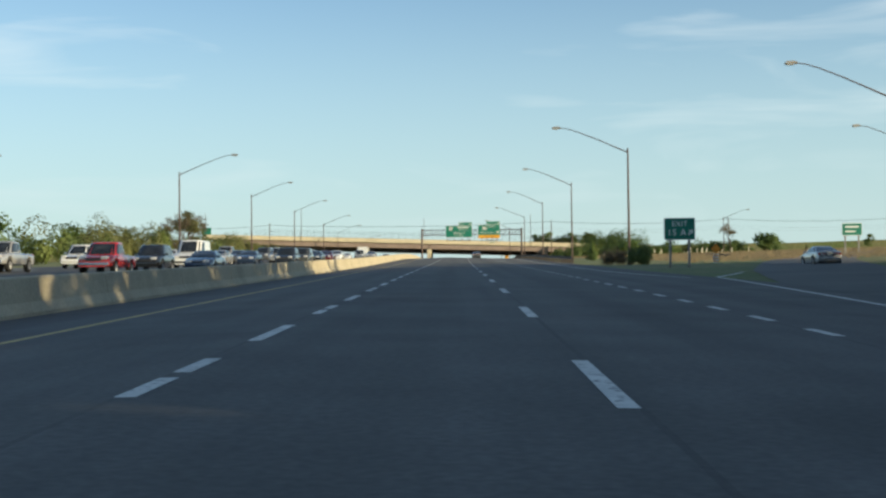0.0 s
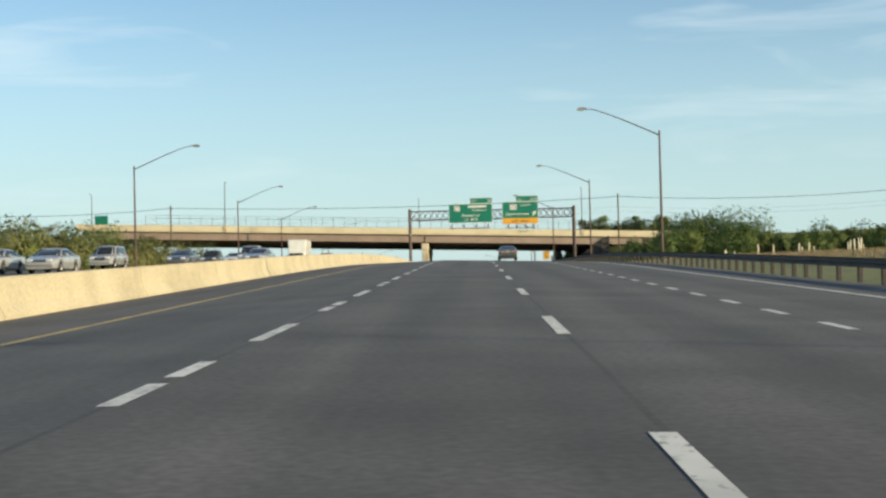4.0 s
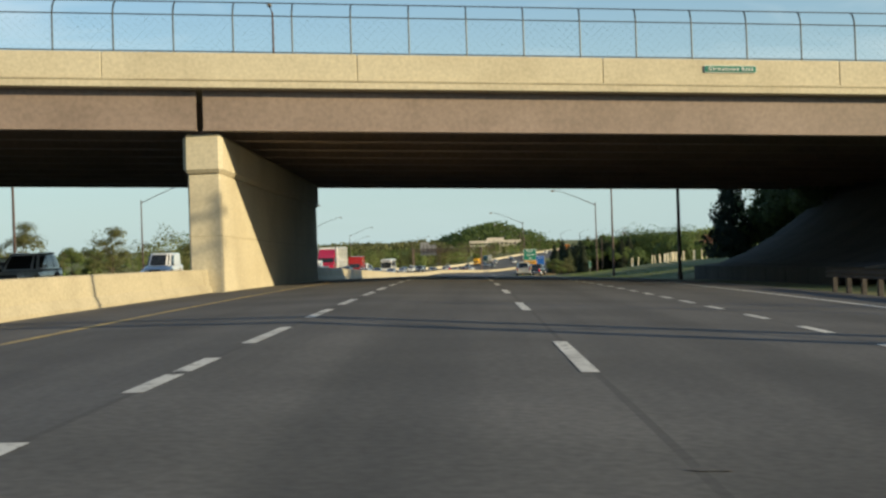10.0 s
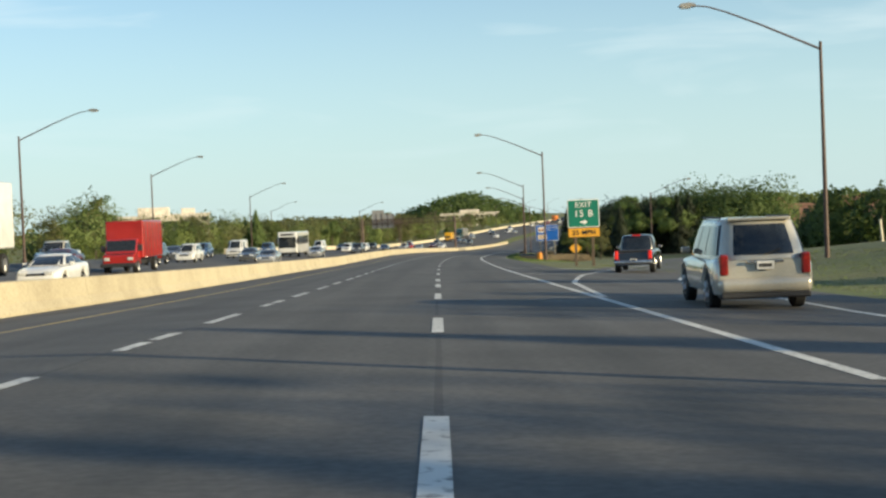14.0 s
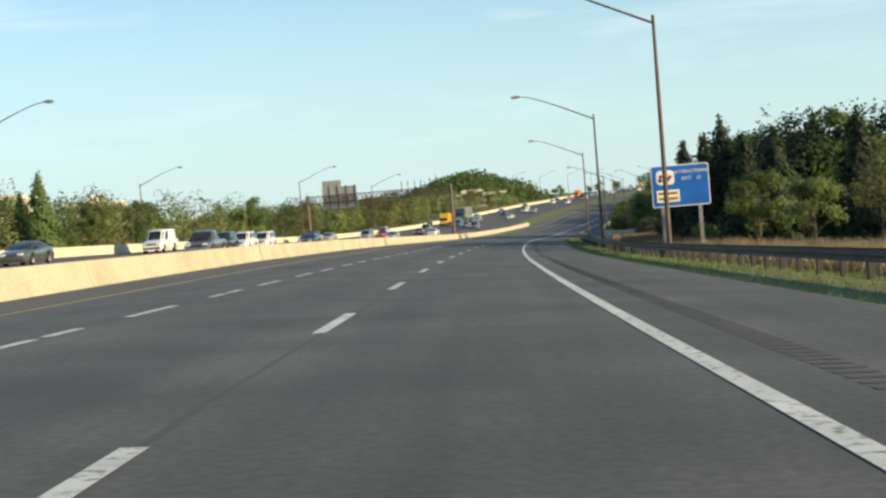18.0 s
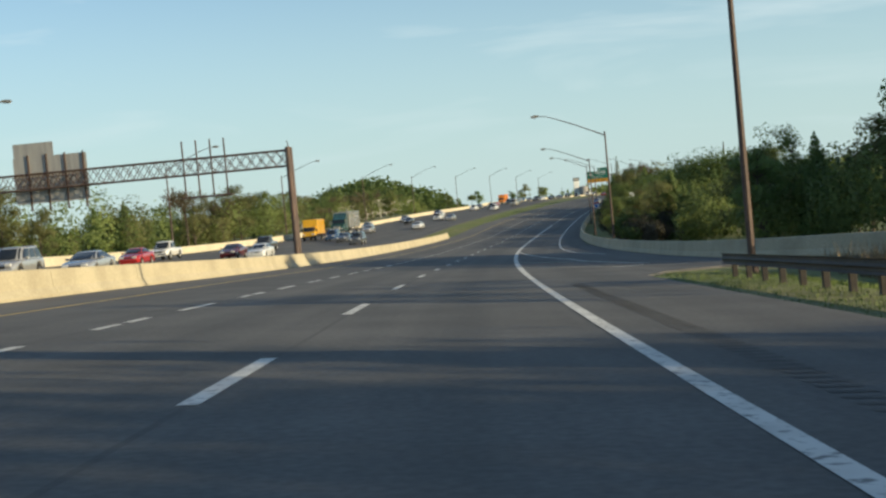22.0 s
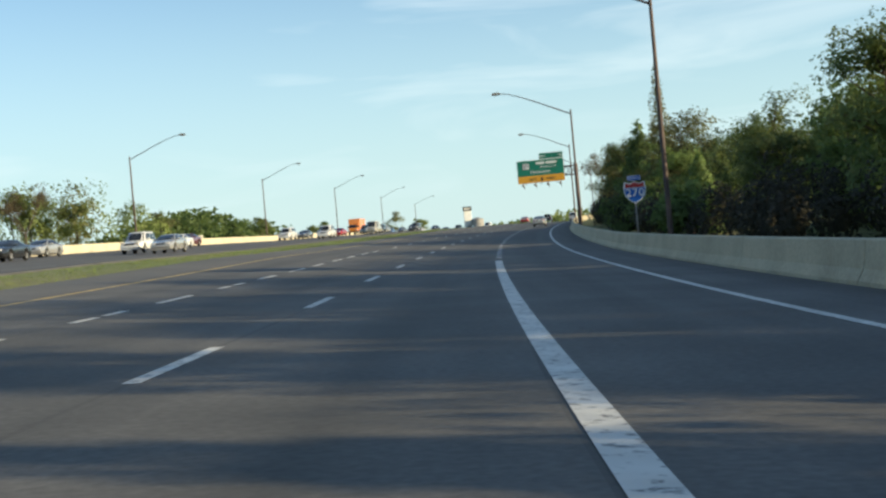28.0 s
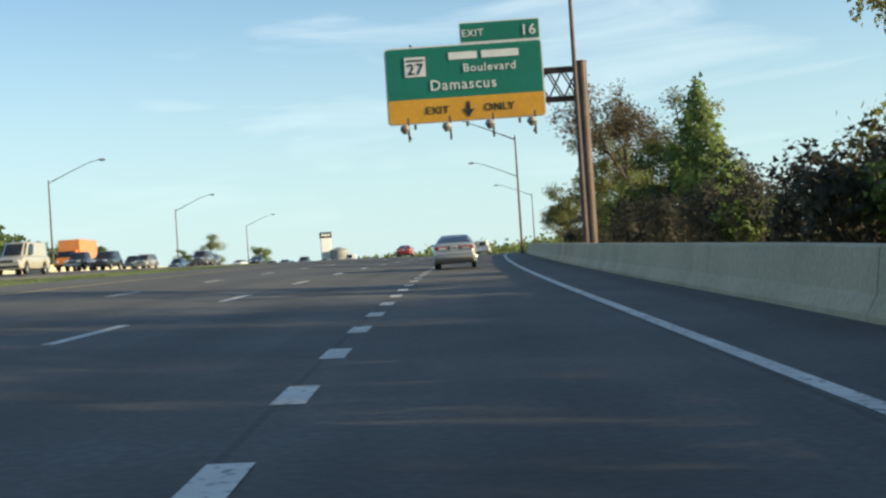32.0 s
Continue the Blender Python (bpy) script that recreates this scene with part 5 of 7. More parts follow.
def cabin(car, mat, base, roof, wb, wr, zb, zr, panes=2, glass=glass_dark, back=0.84, blind=0):
    """The greenhouse: a rounded shell that leans in towards the roof, with curved panes on all sides. base, roof: (rear y, front y); wb, wr: half widths."""
    P = 6.0

    def level(t):
        g = t ** 1.25
        w, y0, y1 = wb + (wr - wb) * g, base[0] + (roof[0] - base[0]) * g, base[1] + (roof[1] - base[1]) * g
        return w, (y0 + y1) / 2, (y1 - y0) / 2, zb + (zr - 0.05 - zb) * t

    def ring(t, inset=0.0, up=0.0, n=36):
        w, yc, hl, z = level(t)
        out = []
        for k in range(n):
            c, d = math.cos(2 * math.pi * (k + 0.5) / n), math.sin(2 * math.pi * (k + 0.5) / n)
            r = (abs(c) ** P + abs(d) ** P) ** (-1 / P)
            out.append(((w - inset) * c * r, yc + (hl - inset) * d * r, z + up))
        return out
    rings = [ring(t) for t in (0, 0.15, 0.3, 0.5, 0.7, 0.85, 0.95, 1.0)] + [ring(1, 0.035, 0.028), ring(1, 0.1, 0.045), ring(1, 0.3, 0.06), ring(1, wr - 0.02, 0.07)]
    n = len(rings[0])
    f = [(i * n + j, i * n + (j + 1) % n, (i + 1) * n + (j + 1) % n, (i + 1) * n + j) for i in range(len(rings) - 1) for j in range(n)]
    f.append(tuple(range((len(rings) - 1) * n, len(rings) * n)))
    shell = add_mesh("cabin", [q for r in rings for q in r], f, mat, car, smooth=True)

    def pane(name, label, spot, a0, a1, t0, t1, flip):
        v = [spot(a0 + (a1 - a0) * i / 6, t0 + (t1 - t0) * j / 5) for j in range(6) for i in range(7)]
        q = [(j * 7 + i, j * 7 + i + 1, j * 7 + i + 8, j * 7 + i + 7) for j in range(5) for i in range(6)]
        add_mesh(name, v, [x[::-1] for x in q] if flip else q, glass, shell, label, smooth=True)

    def end(sign):
        def spot(a, t):
            w, yc, hl, z = level(t)
            return (a * w, yc + sign * (hl * (1 - abs(a) ** P) ** (1 / P) + 0.010), z + 0.003)
        return spot

    def side(sign):
        def spot(a, t):
            w, yc, hl, z = level(t)
            return (sign * (w * (1 - abs(a) ** P) ** (1 / P) + 0.010), yc + a * hl, z + 0.003)
        return spot
    pane("windscreen", "dark tinted windscreen", end(1), -0.86, 0.86, 0.06, 0.93, True)
    pane("rear_window", "dark rear window", end(-1), -back, back, 0.12, 0.90, False)
    for sign in (1, -1):
        for k in range(blind, panes):
            pane("side_window", "dark side window", side(sign), -0.84 + 1.68 * k / panes + 0.025, -0.84 + 1.68 * (k + 1) / panes - 0.025, 0.1, 0.88, sign < 0)
    return shell


def lights(car, L, W, zt, zh, th=0.16, tw=0.42, hw=0.4, lit=False, head=True, tall=False, heads_on=False):
    for sx in (-1, 1):
        bm = bmesh.new()
        if tall:
            rounded(bm, (sx * (W / 2 - 0.25), -L / 2 - 0.012, zt - 0.2), (sx * (W / 2 - 0.085), -L / 2 + 0.2, zt + 0.2), 0.04)
        else:
            rounded(bm, (sx * (W / 2 - 0.1 - tw), -L / 2 - 0.012, zt - th / 2), (sx * (W / 2 - 0.08), -L / 2 + 0.22, zt + th / 2), 0.05)
        tl = part("tail_light", bm, tail_lit if lit else tail_red, car, "red tail light")
        if not tall:
            bm = bmesh.new()
            box(bm, (sx * (W / 2 - 0.1 - tw * 0.92), -L / 2 - 0.032, zt - th * 0.36), (sx * (W / 2 - 0.1 - tw * 0.3), -L / 2, zt + 0.01), 0.01)
            part("reversing_light", bm, lamp_clear, tl, "clear reversing light")
        if head:
            bm = bmesh.new()
            box(bm, (sx * (W / 2 - 0.16 - hw), L / 2 - 0.22, zh - 0.08), (sx * (W / 2 - 0.2), L / 2 + 0.01, zh + 0.08), 0.03)
            part("headlight", bm, head_lit if heads_on else lamp_clear, car, "clear headlight")


def trim(car, L, W, zp=0.78, bump=True, mat=dark_plastic, mirror_y=0.55, zm=0.98, bz0=0.3, bz1=0.58):
    bm = bmesh.new()
    box(bm, (-0.16, -L / 2 - 0.035, zp - 0.08), (0.16, -L / 2 - 0.015, zp + 0.08), 0.005)
    part("number_plate", bm, plate_white, car, "white number plate with plain dark bar")
    bm = bmesh.new()
    box(bm, (-0.12, -L / 2 - 0.04, zp - 0.03), (0.12, -L / 2 - 0.034, zp + 0.03))
    part("plate_bar", bm, dark_plastic, car)
    bm = bmesh.new()
    box(bm, (-0.42, L / 2 - 0.16, zm - 0.42), (0.42, L / 2 + 0.005, zm - 0.26), 0.02)
    part("grille", bm, dark_plastic, car, "dark front grille")
    if bump:
        for y0, y1, nm in ((-L / 2 - 0.05, -L / 2 + 0.3, "rear_bumper"), (L / 2 - 0.42, L / 2 + 0.02, "front_bumper")):
            bm = bmesh.new()
            w = W / 2 * (0.95 if y0 < 0 else 0.87)
            rounded(bm, (-w, y0, bz0), (w, y1, bz1), 0.12)
            part(nm, bm, mat, car, smooth=True)
    for sx in (-1, 1):
        bm = bmesh.new()
        box(bm, (sx * (W / 2 - 0.03), mirror_y, zm), (sx * (W / 2 + 0.17), mirror_y + 0.1, zm + 0.13), 0.03)
        part("mirror", bm, mat, car)


def wheels(car, W, axles, r, w=0.2):
    for a in axles:
        for sx in (-1, 1):
            wheel(car, sx * (W / 2 - w / 2 - 0.01), a, r, w)


def saloon(name="car", colour=None, lit=False, L=4.78, W=1.80, H=1.43):
    car, pt = empty(name), colour or PAINTS["silver"]
    ax = (-1.35, 1.32)
    lofted("body", car, pt, L, W, [(-L / 2, 0.95), (-L / 2 + 0.06, 1.01), (-L / 2 + 0.3, 1.035), (-1.3, 1.03), (0.7, 0.97), (1.5, 0.92), (2.05, 0.80), (L / 2, 0.66)], ax, 0.32, tail=0.10)
    cabin(car, pt, (-2.0, 1.2), (-0.82, 0.2), 0.845, 0.61, 0.985, H)
    lights(car, L, W, 0.845, 0.70, lit=lit, th=0.15, tw=0.5)
    bm = bmesh.new()
    rounded(bm, (-0.26, -L / 2 - 0.008, 0.765), (0.26, -L / 2 + 0.15, 0.925), 0.03)
    part("plate_recess", bm, dark_plastic, car)
    trim(car, L, W, 0.845, mat=pt, bz0=0.34, bz1=0.68)
    wheels(car, W, ax, 0.32)
    bm = bmesh.new()
    rounded(bm, (-W / 2 * 0.9, -L / 2 - 0.02, 0.2), (W / 2 * 0.9, -L / 2 + 0.4, 0.37), 0.05)
    part("valance", bm, dark_plastic, car, "dark lower valance")
    bm = bmesh.new()
    box(bm, (-0.36, -L / 2 - 0.012, 0.935), (0.36, -L / 2 + 0.02, 0.95), 0.004)
    part("boot_trim", bm, chrome, car, "thin chrome boot trim")
    bm = bmesh.new()
    box(bm, (-0.86 * W / 2, -L / 2 - 0.058, 0.555), (0.86 * W / 2, -L / 2 - 0.03, 0.585), 0.008)
    part("bumper_strip", bm, dark_plastic, car, "dark rubbing strip")
    bm = bmesh.new()
    rod(bm, (0.5, -L / 2 - 0.04, 0.22), (0.5, -L / 2 + 0.4, 0.24), 0.032, sides=10)
    part("exhaust", bm, chrome, car)
    return car


def wagon(name="car", colour=None, lit=False, L=4.7, W=1.86, H=1.75, belt=1.08, rake=0.25, tall=True, panes=3):
    car, pt = empty(name), colour or PAINTS["black"]
    ax = (-1.35, 1.4)
    lofted("body", car, pt, L, W, [(-L / 2, belt - 0.06), (-L / 2 + 0.1, belt), (0.75, belt - 0.03), (1.7, belt - 0.1), (2.15, belt - 0.22), (L / 2, 0.72)], ax, 0.36, zb=0.3, tail=0.03)
    cabin(car, pt, (-L / 2 + 0.06, 1.2), (-L / 2 + 0.06 + rake, 0.45), 0.88, 0.72, belt - 0.03, H, panes, back=0.94)
    lights(car, L, W, belt - 0.12, 0.82, lit=lit, tall=tall)
    trim(car, L, W, 0.88, mat=pt if tall else dark_plastic, zm=1.06, bz0=0.36, bz1=0.66)
    wheels(car, W, ax, 0.36, 0.22)
    if tall:
        bm = bmesh.new()
        box(bm, (-0.34, -L / 2 - 0.03, belt - 0.1), (0.34, -L / 2 + 0.02, belt - 0.05), 0.01)
        part("handle_bar", bm, chrome, car, "chrome tailgate handle bar")
        bm = bmesh.new()
        box(bm, (-0.6, -L / 2 + rake - 0.02, H - 0.05), (0.6, -L / 2 + rake + 0.2, H + 0.015), 0.02)
        part("spoiler", bm, pt, car)
        bm = bmesh.new()
        rod(bm, (0.0, -L / 2 + 0.04, belt + 0.06), (0.32, -L / 2 + 0.1, belt + 0.16), 0.012, sides=5)
        part("wiper", bm, dark_plastic, car)
        for sx in (-1, 1):
            bm = bmesh.new()
            box(bm, (sx * 0.64, -1.6, H + 0.0), (sx * 0.68, 0.35, H + 0.035), 0.01)
            part("roof_rail", bm, dark_plastic, car)
    bm = bmesh.new()
    box(bm, (-W / 2 * 0.9, -L / 2 - 0.03, 0.26), (W / 2 * 0.9, -L / 2 + 0.3, 0.38), 0.03)
    part("valance", bm, dark_plastic, car, "dark lower valance")
    return car


def pickup(name="pickup_truck", colour=None, lit=False, L=5.4, W=1.95, H=1.82):
    car, pt = empty(name), colour or PAINTS["black"]
    ax = (-1.65, 1.65)
    lofted("body", car, pt, L, W, [(-L / 2, 1.10), (-0.6, 1.12), (1.0, 1.10), (2.0, 1.05), (2.45, 0.95), (L / 2, 0.8)], ax, 0.39, zb=0.42, tail=0.01, crown=0.01)
    cabin(car, pt, (-0.75, 1.35), (-0.55, 0.65), 0.88, 0.74, 1.08, H, 2)
    bm = bmesh.new()
    box(bm, (-0.78, -L / 2 + 0.12, 0.85), (0.78, -0.8, 1.125))
    part("load_bed", bm, dark_plastic, car, "dark load bed")
    lights(car, L, W, 0.92, 0.9, lit=lit, tall=True)
    trim(car, L, W, 0.66, mat=chrome, zm=1.15, bz0=0.46, bz1=0.68)
    if lit:
        bm = bmesh.new()
        box(bm, (-0.2, -0.72, H - 0.02), (0.2, -0.62, H + 0.03), 0.01)
        part("brake_light", bm, tail_lit, car, "red high brake light")
    wheels(car, W, ax, 0.39, 0.26)
    return car


def cargo_van(name="van", colour=None, lit=False, L=5.5, W=2.0, H=2.15):
    car, pt = empty(name), colour or PAINTS["white"]
    ax = (-1.6, 1.75)
    lofted("body", car, pt, L, W, [(-L / 2, 1.22), (1.3, 1.22), (1.9, 1.18), (2.4, 0.98), (L / 2, 0.75)], ax, 0.37, zb=0.34, tail=0.02)
    cabin(car, pt, (-L / 2 + 0.03, 1.75), (-L / 2 + 0.12, 1.0), 0.95, 0.86, 1.2, H, 4, blind=3)
    lights(car, L, W, 1.15, 0.85, lit=lit, tall=True)
    trim(car, L, W, 0.8, mat=dark_plastic, mirror_y=1.35, zm=1.2, bz0=0.38, bz1=0.62)
    wheels(car, W, ax, 0.37, 0.24)
    return car


def box_truck(name="box_truck", colour=None, body=None, L=7.2, W=2.35, H=3.3):
    car, pt, bd = empty(name), colour or PAINTS["white"], body or PAINTS["white"]
    bm = bmesh.new()
    prism(bm, [(1.9, 0.55), (3.55, 0.55), (3.6, 1.15), (2.95, 1.35), (2.5, 2.15), (1.9, 2.2)], -0.98, 0.98)
    bmesh.ops.bevel(bm, geom=bm.edges[:], offset=0.05, segments=1, affect="EDGES")
    cab = part("cab", bm, pt, car)
    bm = bmesh.new()
    plate_on(bm, [(0.98, 2.95, 1.35), (-0.98, 2.95, 1.35), (-0.98, 2.5, 2.15), (0.98, 2.5, 2.15)], shrink=0.08)
    part("windscreen", bm, glass_dark, cab, "dark windscreen")
    for sx in (-1, 1):
        bm = bmesh.new()
        box(bm, (sx * 0.96, 2.05, 1.4), (sx * 0.995, 2.6, 1.95), 0.01)
        part("side_window", bm, glass_dark, cab)
        bm = bmesh.new()
        box(bm, (sx * 0.55, 3.45, 0.85), (sx * 0.9, 3.62, 1.05), 0.03)
        part("headlight", bm, lamp_clear, cab)
        bm = bmesh.new()
        box(bm, (sx * 1.02, 2.6, 1.4), (sx * 1.3, 2.68, 1.8), 0.02)
        part("mirror", bm, dark_plastic, cab)
        bm = bmesh.new()
        box(bm, (sx * 0.8, -L / 2 - 0.03, 0.75), (sx * 1.1, -L / 2 + 0.03, 0.9), 0.01)
        part("tail_light", bm, tail_red, car)
    bm = bmesh.new()
    box(bm, (-W / 2, -L / 2, 0.95), (W / 2, 1.85, H), 0.05)
    part("cargo_box", bm, bd, car)
    for y in np.arange(-L / 2 + 0.5, 1.8, 0.9):
        bm = bmesh.new()
        for sx in (-1, 1):
            box(bm, (sx * (W / 2 - 0.005), y, 1.05), (sx * (W / 2 + 0.018), y + 0.06, H - 0.1))
        part("rib", bm, bd, car)
    bm = bmesh.new()
    box(bm, (-0.5, -L / 2 + 0.2, 0.5), (0.5, 3.3, 0.95), 0.02)
    box(bm, (-1.1, 3.4, 0.45), (1.1, 3.68, 0.7), 0.04)
    part("chassis", bm, dark_plastic, car)
    wheels(car, 2.1, (-2.1, 2.75), 0.42, 0.28)
    return car


def semi(name="semi_truck", colour=None, trailer=None, LT=14.0, top=4.1):
    """A long-nosed tractor with sleeper cab and its trailer."""
    car, pt, tr = empty(name), colour or PAINTS["crimson"], trailer or PAINTS["white"]
    bm = bmesh.new()
    prism(bm, [(-1.6, 0.7), (3.4, 0.7), (3.45, 1.3), (3.2, 1.75), (1.6, 1.95), (1.2, 2.75), (0.6, 3.0), (-0.8, 3.85), (-1.6, 3.85)], -1.15, 1.15)
    bmesh.ops.bevel(bm, geom=bm.edges[:], offset=0.09, segments=2, affect="EDGES")
    cab = part("cab", bm, pt, car, smooth=False)
    bm = bmesh.new()
    plate_on(bm, [(1.12, 1.6, 1.95), (-1.12, 1.6, 1.95), (-1.12, 1.2, 2.75), (1.12, 1.2, 2.75)], shrink=0.1)
    part("windscreen", bm, glass_dark, cab, "dark windscreen")
    bm = bmesh.new()
    box(bm, (-0.6, 3.38, 0.85), (0.6, 3.5, 1.65), 0.05)
    part("grille", bm, chrome, cab, "chrome grille")
    bm = bmesh.new()
    box(bm, (-1.2, 3.3, 0.4), (1.2, 3.62, 0.78), 0.06)
    part("bumper", bm, chrome, cab, "chrome bumper")
    for sx in (-1, 1):
        bm = bmesh.new()
        box(bm, (sx * 1.13, 0.55, 2.0), (sx * 1.17, 1.25, 2.6), 0.01)
        part("side_window", bm, glass_dark, cab)
        bm = bmesh.new()
        box(bm, (sx * 0.75, 3.3, 1.0), (sx * 1.08, 3.5, 1.25), 0.04)
        part("headlight", bm, lamp_clear, cab)
        bm = bmesh.new()
        rod(bm, (sx * 1.2, -0.2, 0.9), (sx * 1.2, -0.2, 4.35), 0.08, sides=10)
        part("exhaust_stack", bm, chrome, cab, "chrome exhaust stack")
        bm = bmesh.new()
        box(bm, (sx * 1.2, 1.4, 2.0), (sx * 1.5, 1.48, 2.6), 0.02)
        part("mirror", bm, chrome, cab)
    bm = bmesh.new()
    box(bm, (-0.5, -4.2, 0.6), (0.5, 3.0, 1.0), 0.02)
    part("chassis", bm, dark_plastic, car)
    bm = bmesh.new()
    box(bm, (-1.3, -2.4 - LT, 1.2), (1.3, -2.2, top), 0.05)
    t = part("trailer", bm, tr, car)
    for y in np.arange(-2.3 - LT, -2.3, 1.6):
        for sx in (-1, 1):
            bm = bmesh.new()
            box(bm, (sx * 1.29, y, 1.25), (sx * 1.318, y + 0.05, top - 0.06))
            part("rib", bm, tr, t)
    bm = bmesh.new()
    box(bm, (-0.5, -2.0 - LT, 0.9), (0.5, -3.0, 1.2), 0.02)
    box(bm, (-1.2, -9.5, 0.4), (-1.1, -9.3, 1.2))
    box(bm, (1.1, -9.5, 0.4), (1.2, -9.3, 1.2))
    part("landing_gear", bm, dark_plastic, t)
    wheels(car, 2.5, (-3.4, -2.2, 2.5, -1.2 - LT, -0.0 - LT), 0.5, 0.3)
    return car


def coach(name="coach", L=11.5, W=2.55, H=3.4):
    """A flat-fronted coach with a tall windscreen and a band of side windows."""
    car = empty(name)
    bm = bmesh.new()
    rounded(bm, (-W / 2, -L / 2, 0.45), (W / 2, L / 2, H), 0.16)
    body = part("body", bm, PAINTS["white"], car, smooth=False)
    bm = bmesh.new()
    rounded(bm, (-W / 2 + 0.12, L / 2 - 0.1, 1.25), (W / 2 - 0.12, L / 2 + 0.02, 2.75), 0.05)
    part("windscreen", bm, glass_dark, body, "tall dark windscreen")
    bm = bmesh.new()
    rounded(bm, (-0.9, L / 2 - 0.1, 2.9), (0.9, L / 2 + 0.015, 3.2), 0.04)
    part("destination_blind", bm, dark_plastic, body)
    for sx in (-1, 1):
        for k in range(6):
            y = -L / 2 + 0.7 + 1.65 * k
            bm = bmesh.new()
            rounded(bm, (sx * (W / 2 - 0.05), y, 1.7), (sx * (W / 2 + 0.012), y + 1.55, 2.8), 0.03)
            part("side_window", bm, glass_dark, body)
        bm = bmesh.new()
        rounded(bm, (sx * 0.75, L / 2 - 0.1, 0.75), (sx * 1.1, L / 2 + 0.02, 0.95), 0.04)
        part("headlight", bm, lamp_clear, car)
        bm = bmesh.new()
        rounded(bm, (sx * (W / 2 + 0.05), L / 2 - 0.1, 1.9), (sx * (W / 2 + 0.3), L / 2 + 0.05, 2.5), 0.04)
        part("mirror", bm, dark_plastic, car)
    bm = bmesh.new()
    rounded(bm, (-W / 2 + 0.03, L / 2 - 0.2, 0.4), (W / 2 - 0.03, L / 2 + 0.06, 0.7), 0.06)
    part("bumper", bm, dark_plastic, car)
    wheels(car, W, (-3.4, 3.4), 0.48, 0.3)
    return car


# one model of each kind, then copies in other colours
COLOUR_WORDS = dict(silver="silver", white="white", black="black", grey="dark grey", navy="navy blue", red="red", maroon="maroon", green="dark green", tan="beige",
                    pewter="pewter grey", yellow="yellow", blue="slate blue", crimson="crimson", orange="orange")
MODELS = {}
KIND_WORDS = dict(saloon=("saloon car", "car"), wagon=("sport utility car", "car"), minivan=("minivan", "car"), pickup=("pickup truck", "pickup"), cargo_van=("cargo van", "van"))


def make(kind, pt):
    if kind == "minivan":
        return wagon("car", pt, L=4.9, H=1.72, belt=1.02, rake=0.35, tall=True)
    return dict(saloon=saloon, wagon=wagon, pickup=pickup, cargo_van=cargo_van)[kind](colour=pt)


REAR = {"tail_light", "reversing_light", "exhaust", "boot_trim", "plate_recess", "handle_bar", "wiper", "plate_bar", "number_plate", "valance"}


def traffic(kind, colour, s, u, facing, where, group="cars in traffic"):
    """Puts a vehicle on the road. facing 1: the camera's way, -1: towards it."""
    m = stand(s, u, LIFT, 0 if facing > 0 else 180)
    if kind not in MODELS:
        ob = MODELS[kind] = make(kind, PAINTS[colour])
        ob.matrix_basis = m
    else:
        ob = copy_thing(MODELS[kind], m)
        if facing < 0:
            for q in [q for c in ob.children for q in (*c.children, c) if q.name.split(".")[0] in REAR]:
                bpy.data.objects.remove(q)
        for c in ob.children:
            for q in (c, *c.children):
                if q.data and q.data.materials and q.data.materials[0].name.startswith("paint_"):
                    q.material_slots[0].link = "OBJECT"
                    q.material_slots[0].material = PAINTS[colour]
    word, cat = KIND_WORDS[kind]
    tagged(ob, f"{COLOUR_WORDS[colour]} {word} {where}", cat, group)
    return ob


def lane_u(s, k):
    return far_barrier(s) + (5.0, 8.7, 12.3, 16.0)[k]


rng = random.Random(7)
KINDS = ["saloon"] * 9 + ["wagon"] * 5 + ["minivan"] * 3 + ["pickup"] * 2 + ["cargo_van"] * 2
TONES = ["silver"] * 5 + ["white"] * 5 + ["black"] * 4 + ["grey"] * 4 + ["navy"] * 2 + ["blue"] * 2 + ["maroon", "red", "green", "tan", "pewter"]
BUSY = [(60, 175, 1), (60, 175, 2), (60, 175, 3), (370, 400, 1), (484, 530, 2), (490, 506, 3), (545, 560, 2), (284, 300, 1), (680, 745, 3), (680, 745, 2), (632, 658, 2), (880, 960, 0), (1150, 1185, 0), (0, 0, 0)]
for lane in range(4):
    s = 30 + 9 * lane
    while s < 1330:
        s += rng.uniform(14, 46) if lane in (0, 1) else rng.uniform(34, 90)
        if 640 < s < 1100:
            s += rng.uniform(0, 26)
        if any(a - 6 < s < b + 6 and k == lane for a, b, k in BUSY):
            continue
        kind = rng.choice(KINDS)
        traffic(kind, rng.choice(TONES if kind != "cargo_van" else ["white", "white", "grey", "tan"]), s, lane_u(s, lane) + rng.uniform(-0.3, 0.3), -1, "in the oncoming queue", "oncoming queue of cars")


